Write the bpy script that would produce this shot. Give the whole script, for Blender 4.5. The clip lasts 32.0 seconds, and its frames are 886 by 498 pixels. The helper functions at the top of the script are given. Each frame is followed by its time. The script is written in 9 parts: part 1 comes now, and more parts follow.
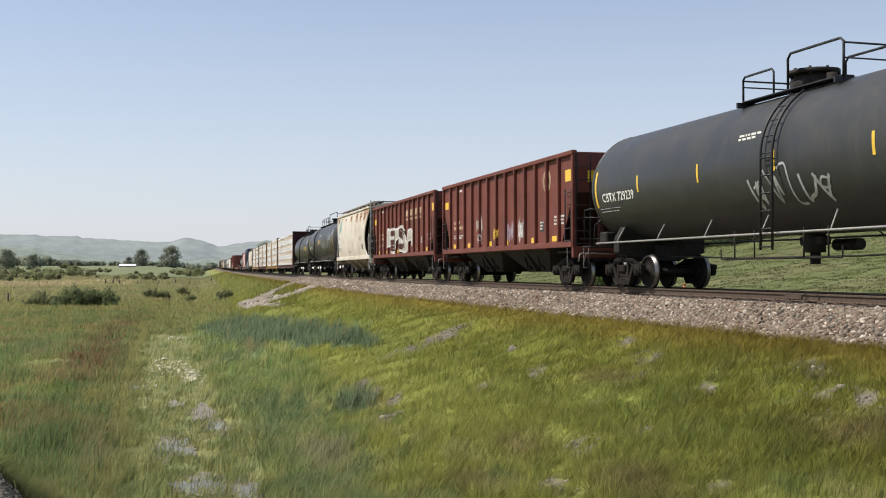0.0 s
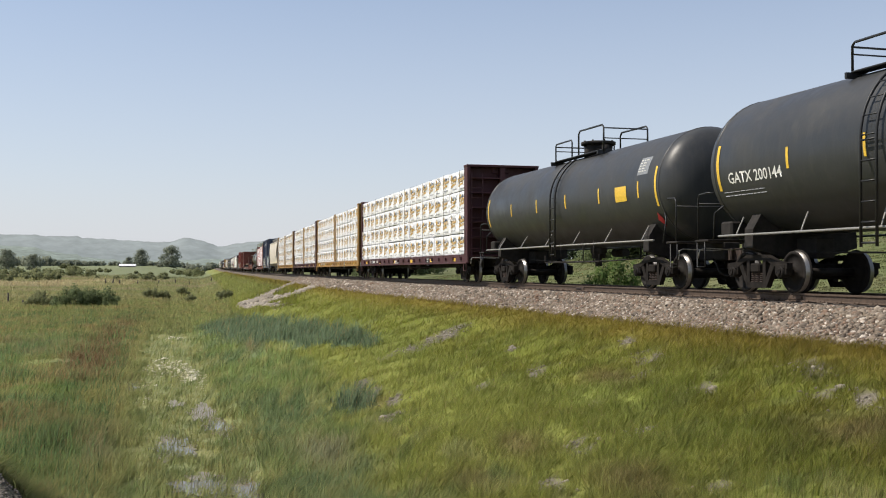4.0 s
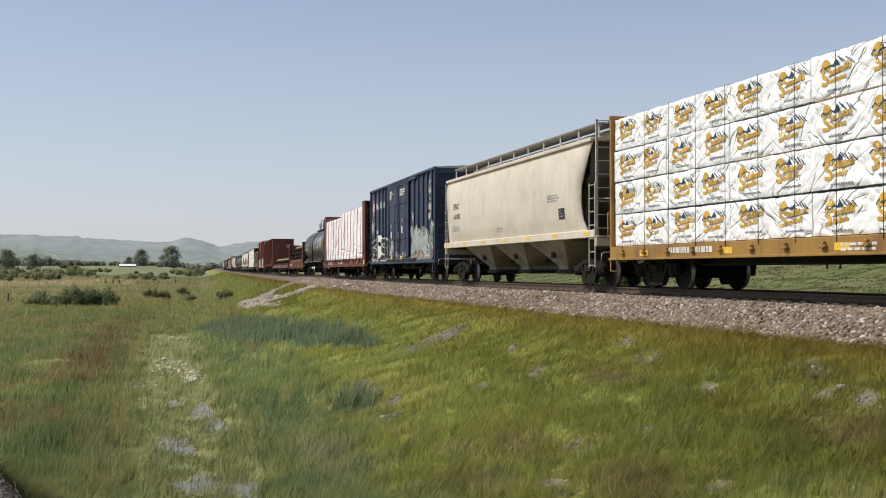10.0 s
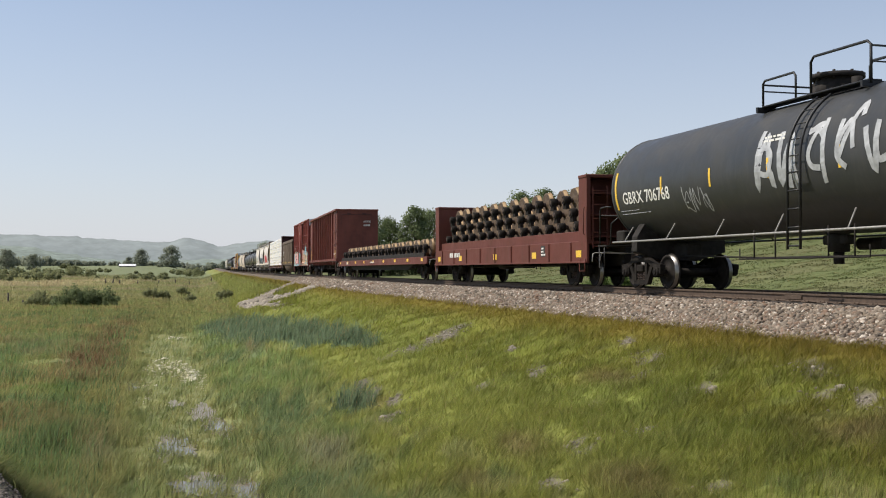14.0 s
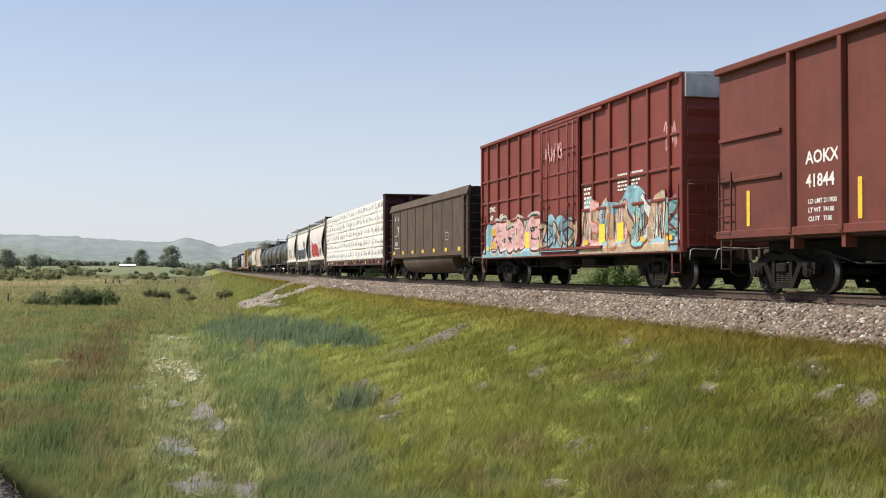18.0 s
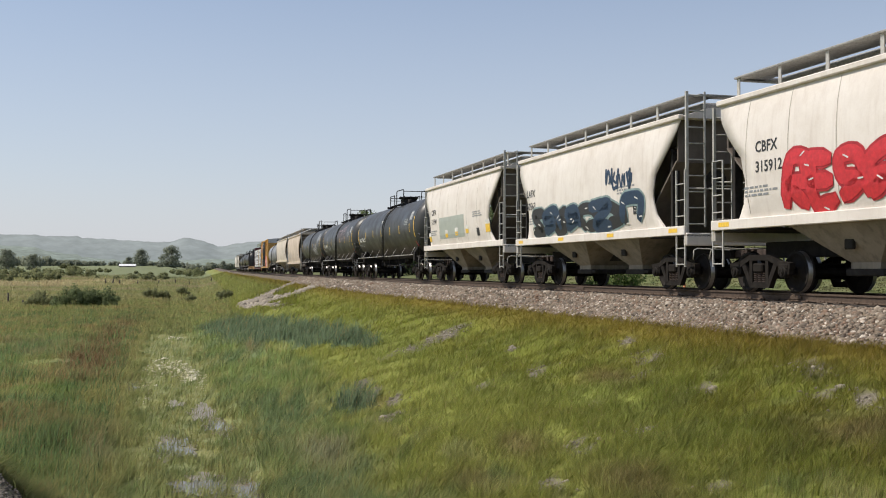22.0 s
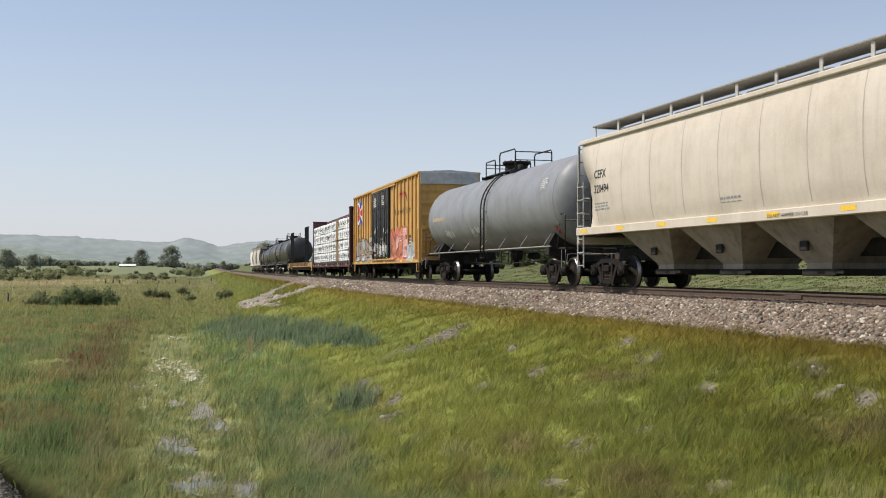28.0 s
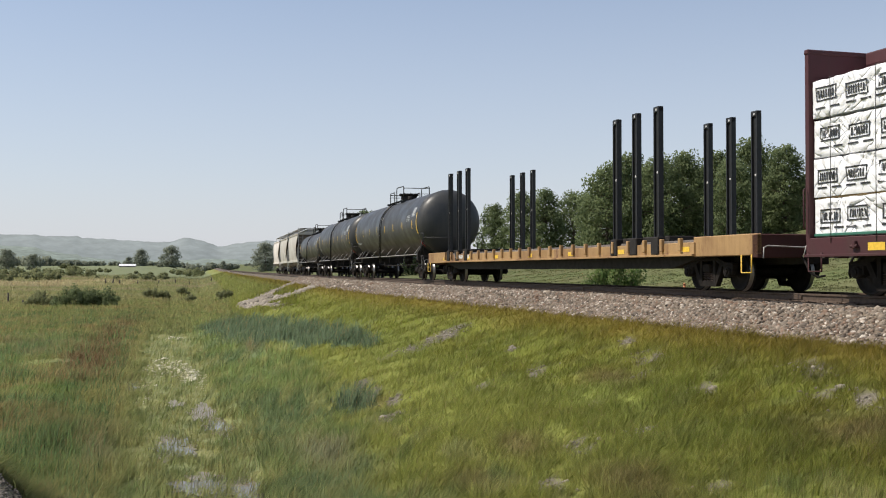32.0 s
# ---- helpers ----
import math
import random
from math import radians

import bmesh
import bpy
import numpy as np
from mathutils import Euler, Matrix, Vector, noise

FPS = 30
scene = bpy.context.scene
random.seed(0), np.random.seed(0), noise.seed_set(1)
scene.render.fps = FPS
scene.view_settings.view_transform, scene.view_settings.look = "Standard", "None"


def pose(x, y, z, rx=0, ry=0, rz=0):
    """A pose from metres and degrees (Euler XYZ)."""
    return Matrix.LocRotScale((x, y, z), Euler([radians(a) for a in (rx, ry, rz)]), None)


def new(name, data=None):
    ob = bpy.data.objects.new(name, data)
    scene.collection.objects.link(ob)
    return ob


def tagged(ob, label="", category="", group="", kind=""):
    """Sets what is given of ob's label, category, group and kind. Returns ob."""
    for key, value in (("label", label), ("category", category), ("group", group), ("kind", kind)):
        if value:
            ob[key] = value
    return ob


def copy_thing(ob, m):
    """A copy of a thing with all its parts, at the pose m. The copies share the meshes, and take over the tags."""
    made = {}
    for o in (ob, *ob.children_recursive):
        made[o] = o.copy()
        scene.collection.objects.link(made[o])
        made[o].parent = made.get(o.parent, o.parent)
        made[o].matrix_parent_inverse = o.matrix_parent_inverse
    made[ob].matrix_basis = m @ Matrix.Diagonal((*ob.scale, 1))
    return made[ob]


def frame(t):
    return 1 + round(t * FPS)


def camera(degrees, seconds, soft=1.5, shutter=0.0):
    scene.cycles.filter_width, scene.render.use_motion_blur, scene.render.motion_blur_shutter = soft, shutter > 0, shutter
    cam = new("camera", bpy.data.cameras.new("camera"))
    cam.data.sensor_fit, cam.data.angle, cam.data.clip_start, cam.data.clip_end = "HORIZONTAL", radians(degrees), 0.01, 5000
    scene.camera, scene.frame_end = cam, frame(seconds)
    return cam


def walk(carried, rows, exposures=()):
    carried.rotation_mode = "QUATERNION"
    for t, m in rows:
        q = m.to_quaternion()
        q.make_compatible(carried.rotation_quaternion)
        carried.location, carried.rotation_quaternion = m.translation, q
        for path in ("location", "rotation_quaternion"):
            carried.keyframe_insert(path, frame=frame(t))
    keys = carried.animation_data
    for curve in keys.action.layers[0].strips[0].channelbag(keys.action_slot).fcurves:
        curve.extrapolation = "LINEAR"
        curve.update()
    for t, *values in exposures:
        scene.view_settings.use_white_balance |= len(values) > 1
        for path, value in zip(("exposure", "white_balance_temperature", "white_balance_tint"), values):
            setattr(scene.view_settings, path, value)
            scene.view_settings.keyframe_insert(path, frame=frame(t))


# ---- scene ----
# The camera stands still on a road shoulder beside the line.
cam = camera(45.1, 32.0, soft=1.05)
EYE = pose(0, 0, 0.469, 91.149, 0, 0)
walk(cam, [(0.0, EYE), (32.0, EYE)],
     exposures=[(0.0, 0.08), (3.5, 0.06), (5.5, -0.2), (7.0, -0.22), (8.0, -0.26), (9.5, -0.2), (11.0, -0.06), (13.0, -0.18), (14.0, 0.0), (17.0, 0.1), (18.2, 0.12), (19.0, 0.02), (20.0, -0.14), (21.0, -0.26), (22.0, -0.1), (23.0, 0.0), (24.0, 0.06), (25.5, 0.06), (28.0, 0.0), (29.5, 0.0), (31.0, -0.08), (32.0, -0.03)])

# ---- light ----
SUN_AZ, SUN_EL = radians(-88), radians(53)
SUN_DIR = Vector((math.sin(SUN_AZ) * math.cos(SUN_EL), math.cos(SUN_AZ) * math.cos(SUN_EL), math.sin(SUN_EL)))
sky_world = bpy.data.worlds.new("summer_sky")
scene.world = sky_world
sky_world.use_nodes = True
nt = sky_world.node_tree
sky = nt.nodes.new("ShaderNodeTexSky")
sky.sky_type, sky.sun_disc = "NISHITA", False
sky.sun_elevation, sky.sun_rotation = SUN_EL, SUN_AZ
sky.altitude, sky.air_density, sky.dust_density, sky.ozone_density = 900, 1.0, 0.6, 1.1
haze = nt.nodes.new("ShaderNodeMix")
haze.data_type = "RGBA"
haze.inputs[7].default_value = (4.72, 4.82, 5.30, 1)
# summer haze: thick along the horizon, thinner higher up
way = nt.nodes.new("ShaderNodeTexCoord")
height = nt.nodes.new("ShaderNodeSeparateXYZ")
thick = nt.nodes.new("ShaderNodeValToRGB")
for k, (p, c) in enumerate(((0.0, 0.94), (0.09, 0.64), (0.25, 0.32), (1.0, 0.32))):
    e = thick.color_ramp.elements[k] if k < 2 else thick.color_ramp.elements.new(p)
    e.position, e.color = p, (c, c, c, 1)
nt.links.new(way.outputs["Generated"], height.inputs[0])
nt.links.new(height.outputs["Z"], thick.inputs[0])
nt.links.new(thick.outputs[0], haze.inputs[0])
nt.links.new(sky.outputs[0], haze.inputs[6])
nt.links.new(haze.outputs[2], nt.nodes["Background"].inputs[0])
nt.nodes["Background"].inputs[1].default_value = 0.135
sun = new("sun", bpy.data.lights.new("sun", "SUN"))
sun.data.energy, sun.data.angle, sun.data.color = 5.0, radians(0.6), (1.0, 0.92, 0.81)
sun.rotation_mode = "QUATERNION"
sun.rotation_quaternion = SUN_DIR.to_track_quat("Z", "Y")
sun.location = (0, 0, 60)

# ---- the line: an arc that runs out into a straight ----
TH0, RAD, X0, Y0, S1, S0, SPEED = -0.279783, 1172.12, 8.6525, 20.0, 69.77, -80.0, 18.571


def arc(s):
    th = TH0 + s / RAD
    return X0 + RAD * (math.cos(TH0) - math.cos(th)), Y0 + RAD * (math.sin(th) - math.sin(TH0)), th


def grade(s):
    e = min(max(0.0, s - 100), 700)
    return 4.5e-6 * e * e


def along(s):
    """Place and heading of the line's middle, s metres on."""
    k = min(max(s, S0), S1)
    x, y, th = arc(k)
    return x + (s - k) * math.sin(th), y + (s - k) * math.cos(th), grade(s), th


def on_line(s):
    x, y, z, th = along(s)
    return pose(x, y, z, 0, 0, 90 - math.degrees(th))


def beside(x, y):
    """For arrays of places: metres along the line and metres to its left."""
    cx, cy = X0 + RAD * math.cos(TH0), Y0 - RAD * math.sin(TH0)
    dx, dy = x - cx, y - cy
    s = RAD * (np.arctan2(dy, -dx) - TH0)
    n = np.hypot(dx, dy) - RAD
    for lim, far in ((S1, True), (S0, False)):
        px, py, th = arc(lim)
        a = (x - px) * math.sin(th) + (y - py) * math.cos(th)
        b = -(x - px) * math.cos(th) + (y - py) * math.sin(th)
        m = (a > 0) if far else (a < 0)
        s, n = np.where(m, lim + a, s), np.where(m, b, n)
    return s, n


def wobble(x, y, size, seed=0):
    """Smooth unevenness between about -1 and 1."""
    r = np.random.RandomState(seed)
    out = np.zeros_like(x, dtype=float)
    for k in range(7):
        a, ph, fr = r.uniform(0, 6.28), r.uniform(0, 6.28), r.uniform(0.6, 1.9) / size * 6.28
        out += np.sin((x * math.cos(a) + y * math.sin(a)) * fr + ph + 1.3 * np.sin((x * math.sin(a) - y * math.cos(a)) * fr * 0.6 + k))
    return out / 3.2


def step(a, b, v):
    k = np.clip((v - a) / (b - a), 0, 1)
    return k * k * (3 - 2 * k)


def ground_z(x, y):
    x, y = np.asarray(x, float), np.asarray(y, float)
    s, n = beside(x, y)
    d = np.hypot(x, y)
    near = np.interp(n, [0, 2.5, 3.0, 7, 10.6, 12, 14, 17, 24, 60], [-0.85, -0.85, -0.72, -1.85, -2.85, -3.1, -3.1, -2.9, -2.85, -2.95])
    far = np.interp(-n, [0, 2.5, 3.0, 9, 20], [-0.85, -0.85, -0.72, -1.7, -1.3])
    far = far + np.interp(-n, [18, 40, 60, 90, 200], [0, 3.0, 6.6, 8.5, 10]) * (1 - step(110, 230, s))
    z = np.where(n > 0, near, far)
    rough = step(2.8, 5, np.abs(n)) * (1 - step(11, 12.2, n) * (1 - step(14, 15.5, n)))
    z = z + rough * (0.10 * wobble(x, y, 7, 1) + 0.04 * wobble(x, y, 1.9, 2))
    z = z + step(15, 60, n) * 0.25 * wobble(x, y, 45, 3)
    g = 4.5e-6 * np.clip(s - 100, 0, 700) ** 2
    z = z + np.where(np.abs(n) < 40, g, 0)
    z = z + step(12, 60, np.abs(n)) * np.interp(d, [0, 150, 400, 800, 1500, 2500, 4800], [0, 0, 1.8, 6.0, 11, 15, 18])
    edge = 6.4 + np.clip((-2.3 - x) * 1.45, 0, 2.6) + 1.6 * step(0.8, 3.0, x) + 0.12 * np.sin(x * 3.1)
    fill = -1.1 + 0.03 * wobble(x, y, 1.2, 5) - 0.55 * np.maximum(0, y - edge)
    fill = np.where((n > 2.9) & (y > -14), fill, -9)
    return np.maximum(z, fill)


BARE = [(11.7, 7.3, 0.7), (12.0, 6.6, 0.8), (12.2, 6.0, 1.0), (12.5, 5.4, 1.2), (12.9, 4.9, 1.0), (6.7, 5.4, 0.4), (3.6, 6.0, 0.9), (3.5, 7.2, 0.6), (1.4, 4.6, 1.0), (6.9, 8.7, 0.8), (5.6, 8.5, 0.7), (3.8, 9.0, 0.9), (3.5, 4.0, 0.6), (-2.9, 4.1, 0.8), (-4.0, 4.7, 0.6), (-4.9, 4.6, 0.6),
        (-2.7, 7.8, 0.9), (-3.9, 8.7, 0.9), (8.1, 8.7, 0.8), (4.0, 9.1, 0.6), (-2.0, 5.3, 0.5), (-2.9, 6.9, 0.6), (-6.1, 7.6, 0.8), (0.2, 5.3, 0.4), (-0.6, 6.6, 0.45)]


def rubble_mask(s, n):
    """Two chutes of broken stone that meet at the foot of the bank."""
    a = np.abs(s - np.interp(n, [3, 5.2, 7.8], [60, 57.5, 57])) / np.interp(n, [3, 5.2, 6.2, 7.8], [1.6, 2.2, 3.6, 4.4])
    b = np.abs(s - np.interp(n, [3, 5.2, 7.8], [79, 70.5, 62])) / np.interp(n, [3, 5.2, 6.2, 7.8], [2.6, 2.2, 3.0, 3.4])
    a = np.where((n > 5.6) & (s > 57) & (s < 70 - 3.0 * (n - 5.2)), 0, np.minimum(a, b))
    a = np.where(np.abs(n - 6.5 - 0.1 * (s - 45)) / 0.55 + 0 * s < 1, np.where((s > 45) & (s < 60), 0, a), a)
    return (a < 1 + 0.3 * wobble(s, n * 3, 4, 33)) & (n > 2.8) & (n < 8.3)


def bare_mask(s, n):
    m = np.zeros_like(s)
    for a, b, w in BARE:
        m = np.maximum(m, np.exp(-((s - a) / (0.70 * w)) ** 2 - ((n - b + 0.35 * (s - a)) / (0.30 * w)) ** 2))
    return m * np.clip(0.8 + 0.8 * wobble(s * 1.0, n * 0.6 + s * 0.5, 0.5, 91), 0, 1.2)


def zones(x, y):
    """How reedy, lush, wet, red-brown and yellow the ground is."""
    s, n = beside(x, y)
    w = wobble(x, y, 4, 8) + 0.5 * wobble(x, y, 1.3, 9)
    mid = 9.6 - np.clip(41 - s, -5, 24) * 0.105
    half = np.interp(s, [15, 18, 27, 42, 50], [0.3, 0.6, 1.5, 1.7, 1.0])
    reed = 1.25 * np.exp(-((n - mid) / half) ** 4) * step(13, 17, s) * (1 - step(42, 52, s))
    reed = np.maximum(reed, 0.95 * np.exp(-((s - 6.8) / 1.1) ** 2 - ((n - 9.3) / 0.5) ** 2))
    reed = reed * 1.25 - 0.32 + 0.45 * w * (reed > 0.08) + 0.35 * wobble(x, y, 0.9, 23) * (reed > 0.08)
    edge = np.interp(s, [-4, 0, 5, 15, 25, 45], [10.7, 10.3, 9.9, 8.8, 9.3, 9.0])
    lush = step(-0.5, 0.5, n - edge + 0.35 * w) * (1 - step(11.3, 12.0, n + 0.25 * w)) * (1 - step(42, 60, s))
    wet = step(11.3, 12.1, n + 0.25 * w) * (1 - step(13.9, 14.8, n + 0.3 * w)) * (1 - step(40, 75, s))
    red = 0.8 * np.exp(-((n - 15.7 - 0.4 * w) / 0.8) ** 2) * step(14, 24, s) * (1 - step(54, 70, s))
    yellow = step(2.6, 3.2, n) * (1 - step(-0.6, 0.5, n - edge + 0.35 * w))
    return np.clip(reed, 0, 1), np.clip(lush, 0, 1), np.clip(wet, 0, 1), np.clip(red, 0, 1), yellow


def plant_colour(x, y):
    """The colour of what grows at each place, patch by patch, with haze in the far meadow."""
    s, n = beside(x, y)
    d = np.hypot(x, y)
    rd, lu, we, re, ye = zones(x, y)
    c = np.zeros(x.shape + (3,))

    def lay(k, colour):
        k = np.clip(k, 0, 1)[..., None]
        c[...] = c * (1 - k) + np.array(colour) * k

    w1, w2, w3, w4 = (0.5 + 0.5 * wobble(x, y, q, 60 + q) for q in (3, 7, 20, 60))
    # meadow
    lay(np.ones_like(x), MEADOW[0])
    lay(step(0.45, 0.85, w2), MEADOW[1])
    lay(0.75 * step(0.5, 0.9, w1) * step(0.35, 0.7, w3), MEADOW[2])
    lay(0.85 * step(0.55, 0.9, 0.5 + 0.5 * wobble(x, y, 2.5, 77)), MEADOW[3])
    # haze mixed into the meadow's colours with distance; MEADOW[6] is a straw band
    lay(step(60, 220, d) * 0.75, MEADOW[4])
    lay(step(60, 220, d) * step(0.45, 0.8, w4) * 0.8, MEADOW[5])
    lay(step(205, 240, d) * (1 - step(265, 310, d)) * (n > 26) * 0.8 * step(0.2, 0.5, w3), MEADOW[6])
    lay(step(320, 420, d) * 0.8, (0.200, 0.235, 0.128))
    # beyond the line
    lay((n < -2.5) * 0.9, FIELD[0])
    lay((n < -2.5) * 0.6 * step(0.5, 0.85, w3), FIELD[1])
    # the bank
    on = (n > 2.4) * (1 - step(-0.6, 0.6, n - np.interp(s, [-4, 0, 5, 15, 25, 45, 90], [10.7, 10.3, 9.9, 8.8, 9.3, 9.0, 8.0])))
    lay(on, BANK[0])
    lay(on * 0.6 * step(0.45, 0.85, w1), BANK[1])
    lay(on * 0.7 * step(0.5, 0.9, w2) * step(4.5, 7, n), BANK[2])
    lay(on * 0.55 * step(0.55, 0.9, 0.5 + 0.5 * wobble(x, y, 1.2, 78)), BANK[3])
    lay(on * 0.75 * step(5.5, 8.5, n + 0.8 * (w2 - 0.5)), BANK[5])
    lay(on * 0.7 * step(60, 130, d), MEADOW[0])
    lay(on * (1 - step(3.0, 4.9, n + 0.5 * (w1 - 0.5))) * 0.9, BANK[4])
    for a, b, w, e in ((-2.6, 9.3, 0.8, 0.4), (-5.2, 8.2, 1.0, 0.35), (-5.6, 5.4, 0.9, 0.5), (6.0, 8.9, 0.7, 0.3), (-1.6, 8.3, 0.8, 0.3), (1.0, 5.6, 0.9, 0.3)):
        lay(on * 0.6 * np.exp(-((s - a) / w) ** 2 - ((n - b) / e) ** 2), (0.235, 0.170, 0.095))
    # ditch
    lay(lu * 0.9, DITCH[0])
    lay(lu * 0.6 * step(0.4, 0.8, w2), DITCH[4])
    lay(we * 0.9, DITCH[1])
    lay(we * 0.6 * step(0.5, 0.9, w1), DITCH[2])
    lay(0.6 * np.exp(-((n - 14.6 - 0.2 * (w1 - 0.5)) / 0.45) ** 2) * (s < 60), MEADOW[1])
    lay(re, DITCH[3])
    lay(rd, DITCH[4])
    wide = (n > 8.8) & (d < 140)
    lay(wide * 0.55 * step(0.55, 0.85, 0.5 + 0.5 * wobble(x, y * 0.33, 1.3, 81)), (0.118, 0.168, 0.062))
    lay(wide * 0.60 * step(0.55, 0.85, 0.5 + 0.5 * wobble(x, y * 0.33, 1.0, 82)), (0.345, 0.340, 0.135))
    lay(wide * (n > 14.5) * 0.5 * step(0.6, 0.9, 0.5 + 0.5 * wobble(x, y * 0.33, 1.8, 83)), (0.290, 0.225, 0.115))
    # single patches in the ditch and the meadow beside it
    for a, b, w, e, k, col in SPOTS:
        lay(k * np.exp(-((s - a) / w) ** 2 - ((n - b - 0.25 * (w1 - 0.5)) / e) ** 2), col)
    return c


# places along and beside the line, their half sizes, strength and colour
SPOTS = ((15.2, 15.9, 1.6, 0.6, 0.85, (0.150, 0.245, 0.060)), (5.2, 15.4, 3.2, 0.75, 0.75, (0.120, 0.175, 0.062)), (9.0, 17.0, 3.0, 1.2, 0.6, (0.235, 0.185, 0.085)),
         (5.0, 14.6, 2.2, 0.3, 0.6, (0.300, 0.265, 0.155)), (13.0, 14.9, 4.0, 0.4, 0.7, (0.315, 0.300, 0.110)), (2.0, 10.7, 1.4, 0.5, 0.75, (0.315, 0.300, 0.195)),
         (26.5, 9.7, 2.4, 0.35, 0.8, (0.290, 0.235, 0.150)), (24.5, 15.9, 3.2, 0.8, 0.7, (0.265, 0.170, 0.110)), (34.0, 15.6, 9.0, 0.7, 0.5, (0.290, 0.205, 0.120)),
         (33.0, 18.5, 7.0, 2.0, 0.55, (0.150, 0.190, 0.105)), (1.5, 16.5, 2.0, 1.0, 0.5, (0.170, 0.235, 0.070)), (58.0, 13.5, 9.0, 2.0, 0.5, (0.270, 0.300, 0.110)))


MEADOW = [(0.277, 0.302, 0.105), (0.356, 0.323, 0.136), (0.377, 0.276, 0.136), (0.189, 0.261, 0.087), (0.298, 0.307, 0.150), (0.356, 0.315, 0.188), (0.496, 0.422, 0.249)]
FIELD = [(0.128, 0.150, 0.060), (0.170, 0.166, 0.080)]
BANK = [(0.204, 0.226, 0.044), (0.238, 0.232, 0.048), (0.180, 0.220, 0.050), (0.172, 0.188, 0.058), (0.226, 0.176, 0.034), (0.300, 0.322, 0.084)]
DITCH = [(0.211, 0.276, 0.096), (0.281, 0.302, 0.121), (0.232, 0.282, 0.108), (0.293, 0.217, 0.115), (0.153, 0.211, 0.115)]


# ---- mesh building ----
class Geo:
    def __init__(self):
        self.v, self.f, self.sm = [], [], []

    def face(self, idx, smooth=False):
        self.f.append(tuple(idx))
        self.sm.append(smooth)

    def box(self, x0, x1, y0, y1, z0, z1):
        o = len(self.v)
        self.v += [(x, y, z) for z in (z0, z1) for y in (y0, y1) for x in (x0, x1)]
        for q in ((0, 2, 3, 1), (4, 5, 7, 6), (0, 1, 5, 4), (2, 6, 7, 3), (0, 4, 6, 2), (1, 3, 7, 5)):
            self.face([o + i for i in q])
        return self

    def cbox(self, x0, x1, y0, y1, z0, z1, c=0.01):
        """A box with chamfered edges."""
        if x1 < x0: x0, x1 = x1, x0
        if y1 < y0: y0, y1 = y1, y0
        c = min(c, (x1 - x0) / 2.2, (y1 - y0) / 2.2, (z1 - z0) / 2.2)
        o = len(self.v)
        ids = {}
        for sx in (0, 1):
            for sy in (0, 1):
                for sz in (0, 1):
                    p = [(x0, x1)[sx], (y0, y1)[sy], (z0, z1)[sz]]
                    ins = [c if not b else -c for b in (sx, sy, sz)]
                    for a in range(3):
                        w = [p[k] + (0 if k == a else ins[k]) for k in range(3)]
                        ids[sx, sy, sz, a] = len(self.v)
                        self.v.append(tuple(w))
        for a in range(3):
            b, d = [k for k in range(3) if k != a]
            for side in (0, 1):
                ring = []
                for (i, j) in ((0, 0), (1, 0), (1, 1), (0, 1)):
                    key = [0, 0, 0]
                    key[a], key[b], key[d] = side, i, j
                    ring.append(ids[(*key, a)])
                self.face(ring if side else ring[::-1])
        for a in range(3):
            b, d = [k for k in range(3) if k != a]
            for i in (0, 1):
                for j in (0, 1):
                    k0, k1 = [0, 0, 0], [0, 0, 0]
                    k0[a], k1[a] = 0, 1
                    k0[b] = k1[b] = i
                    k0[d] = k1[d] = j
                    self.face([ids[(*k0, b)], ids[(*k0, d)], ids[(*k1, d)], ids[(*k1, b)]])
        for sx in (0, 1):
            for sy in (0, 1):
                for sz in (0, 1):
                    self.face([ids[sx, sy, sz, a] for a in range(3)])
        return self

    def rings(self, rings, caps=True, smooth=True, closed=True):
        o, n = len(self.v), len(rings[0])
        for r in rings:
            self.v += [tuple(p) for p in r]
        for k in range(len(rings) - 1):
            for i in range(n if closed else n - 1):
                j = (i + 1) % n
                self.face((o + k * n + i, o + k * n + j, o + (k + 1) * n + j, o + (k + 1) * n + i), smooth)
        if caps:
            self.face([o + i for i in range(n)][::-1])
            self.face([o + (len(rings) - 1) * n + i for i in range(n)])
        return self

    def cyl(self, a, b, r, n=12, r2=None, caps=True):
        a, b = Vector(a), Vector(b)
        w = (b - a).normalized()
        u = w.orthogonal().normalized()
        v = w.cross(u)
        def ring(c, q):
            return [c + (u * math.cos(t) + v * math.sin(t)) * q for t in (2 * math.pi * i / n for i in range(n))]
        return self.rings([ring(a, r), ring(b, r if r2 is None else r2)], caps)

    def tube(self, pts, r, n=6):
        pts = [Vector(p) for p in pts]
        rs, u = [], None
        for i, p in enumerate(pts):
            w = (pts[min(i + 1, len(pts) - 1)] - pts[max(i - 1, 0)]).normalized()
            u = (w.orthogonal() if u is None else u - w * u.dot(w)).normalized()
            v = w.cross(u)
            rs.append([p + (u * math.cos(t) + v * math.sin(t)) * r for t in (2 * math.pi * k / n for k in range(n))])
        return self.rings(rs)

    def prism(self, prof, x0, x1, axis="x", smooth=False):
        """A closed outline, drawn out along an axis."""
        put = {"x": lambda a, b, c: (c, a, b), "y": lambda a, b, c: (a, c, b), "z": lambda a, b, c: (a, b, c)}[axis]
        return self.rings([[put(a, b, c) for a, b in prof] for c in (x0, x1)], True, smooth)

    def lathe_y(self, prof, n=24, y0=0.0):
        """A profile of (radius, y), turned round the y axis."""
        return self.rings([[(r * math.cos(t), y + y0, r * math.sin(t)) for t in (2 * math.pi * i / n for i in range(n))] for r, y in prof], True)

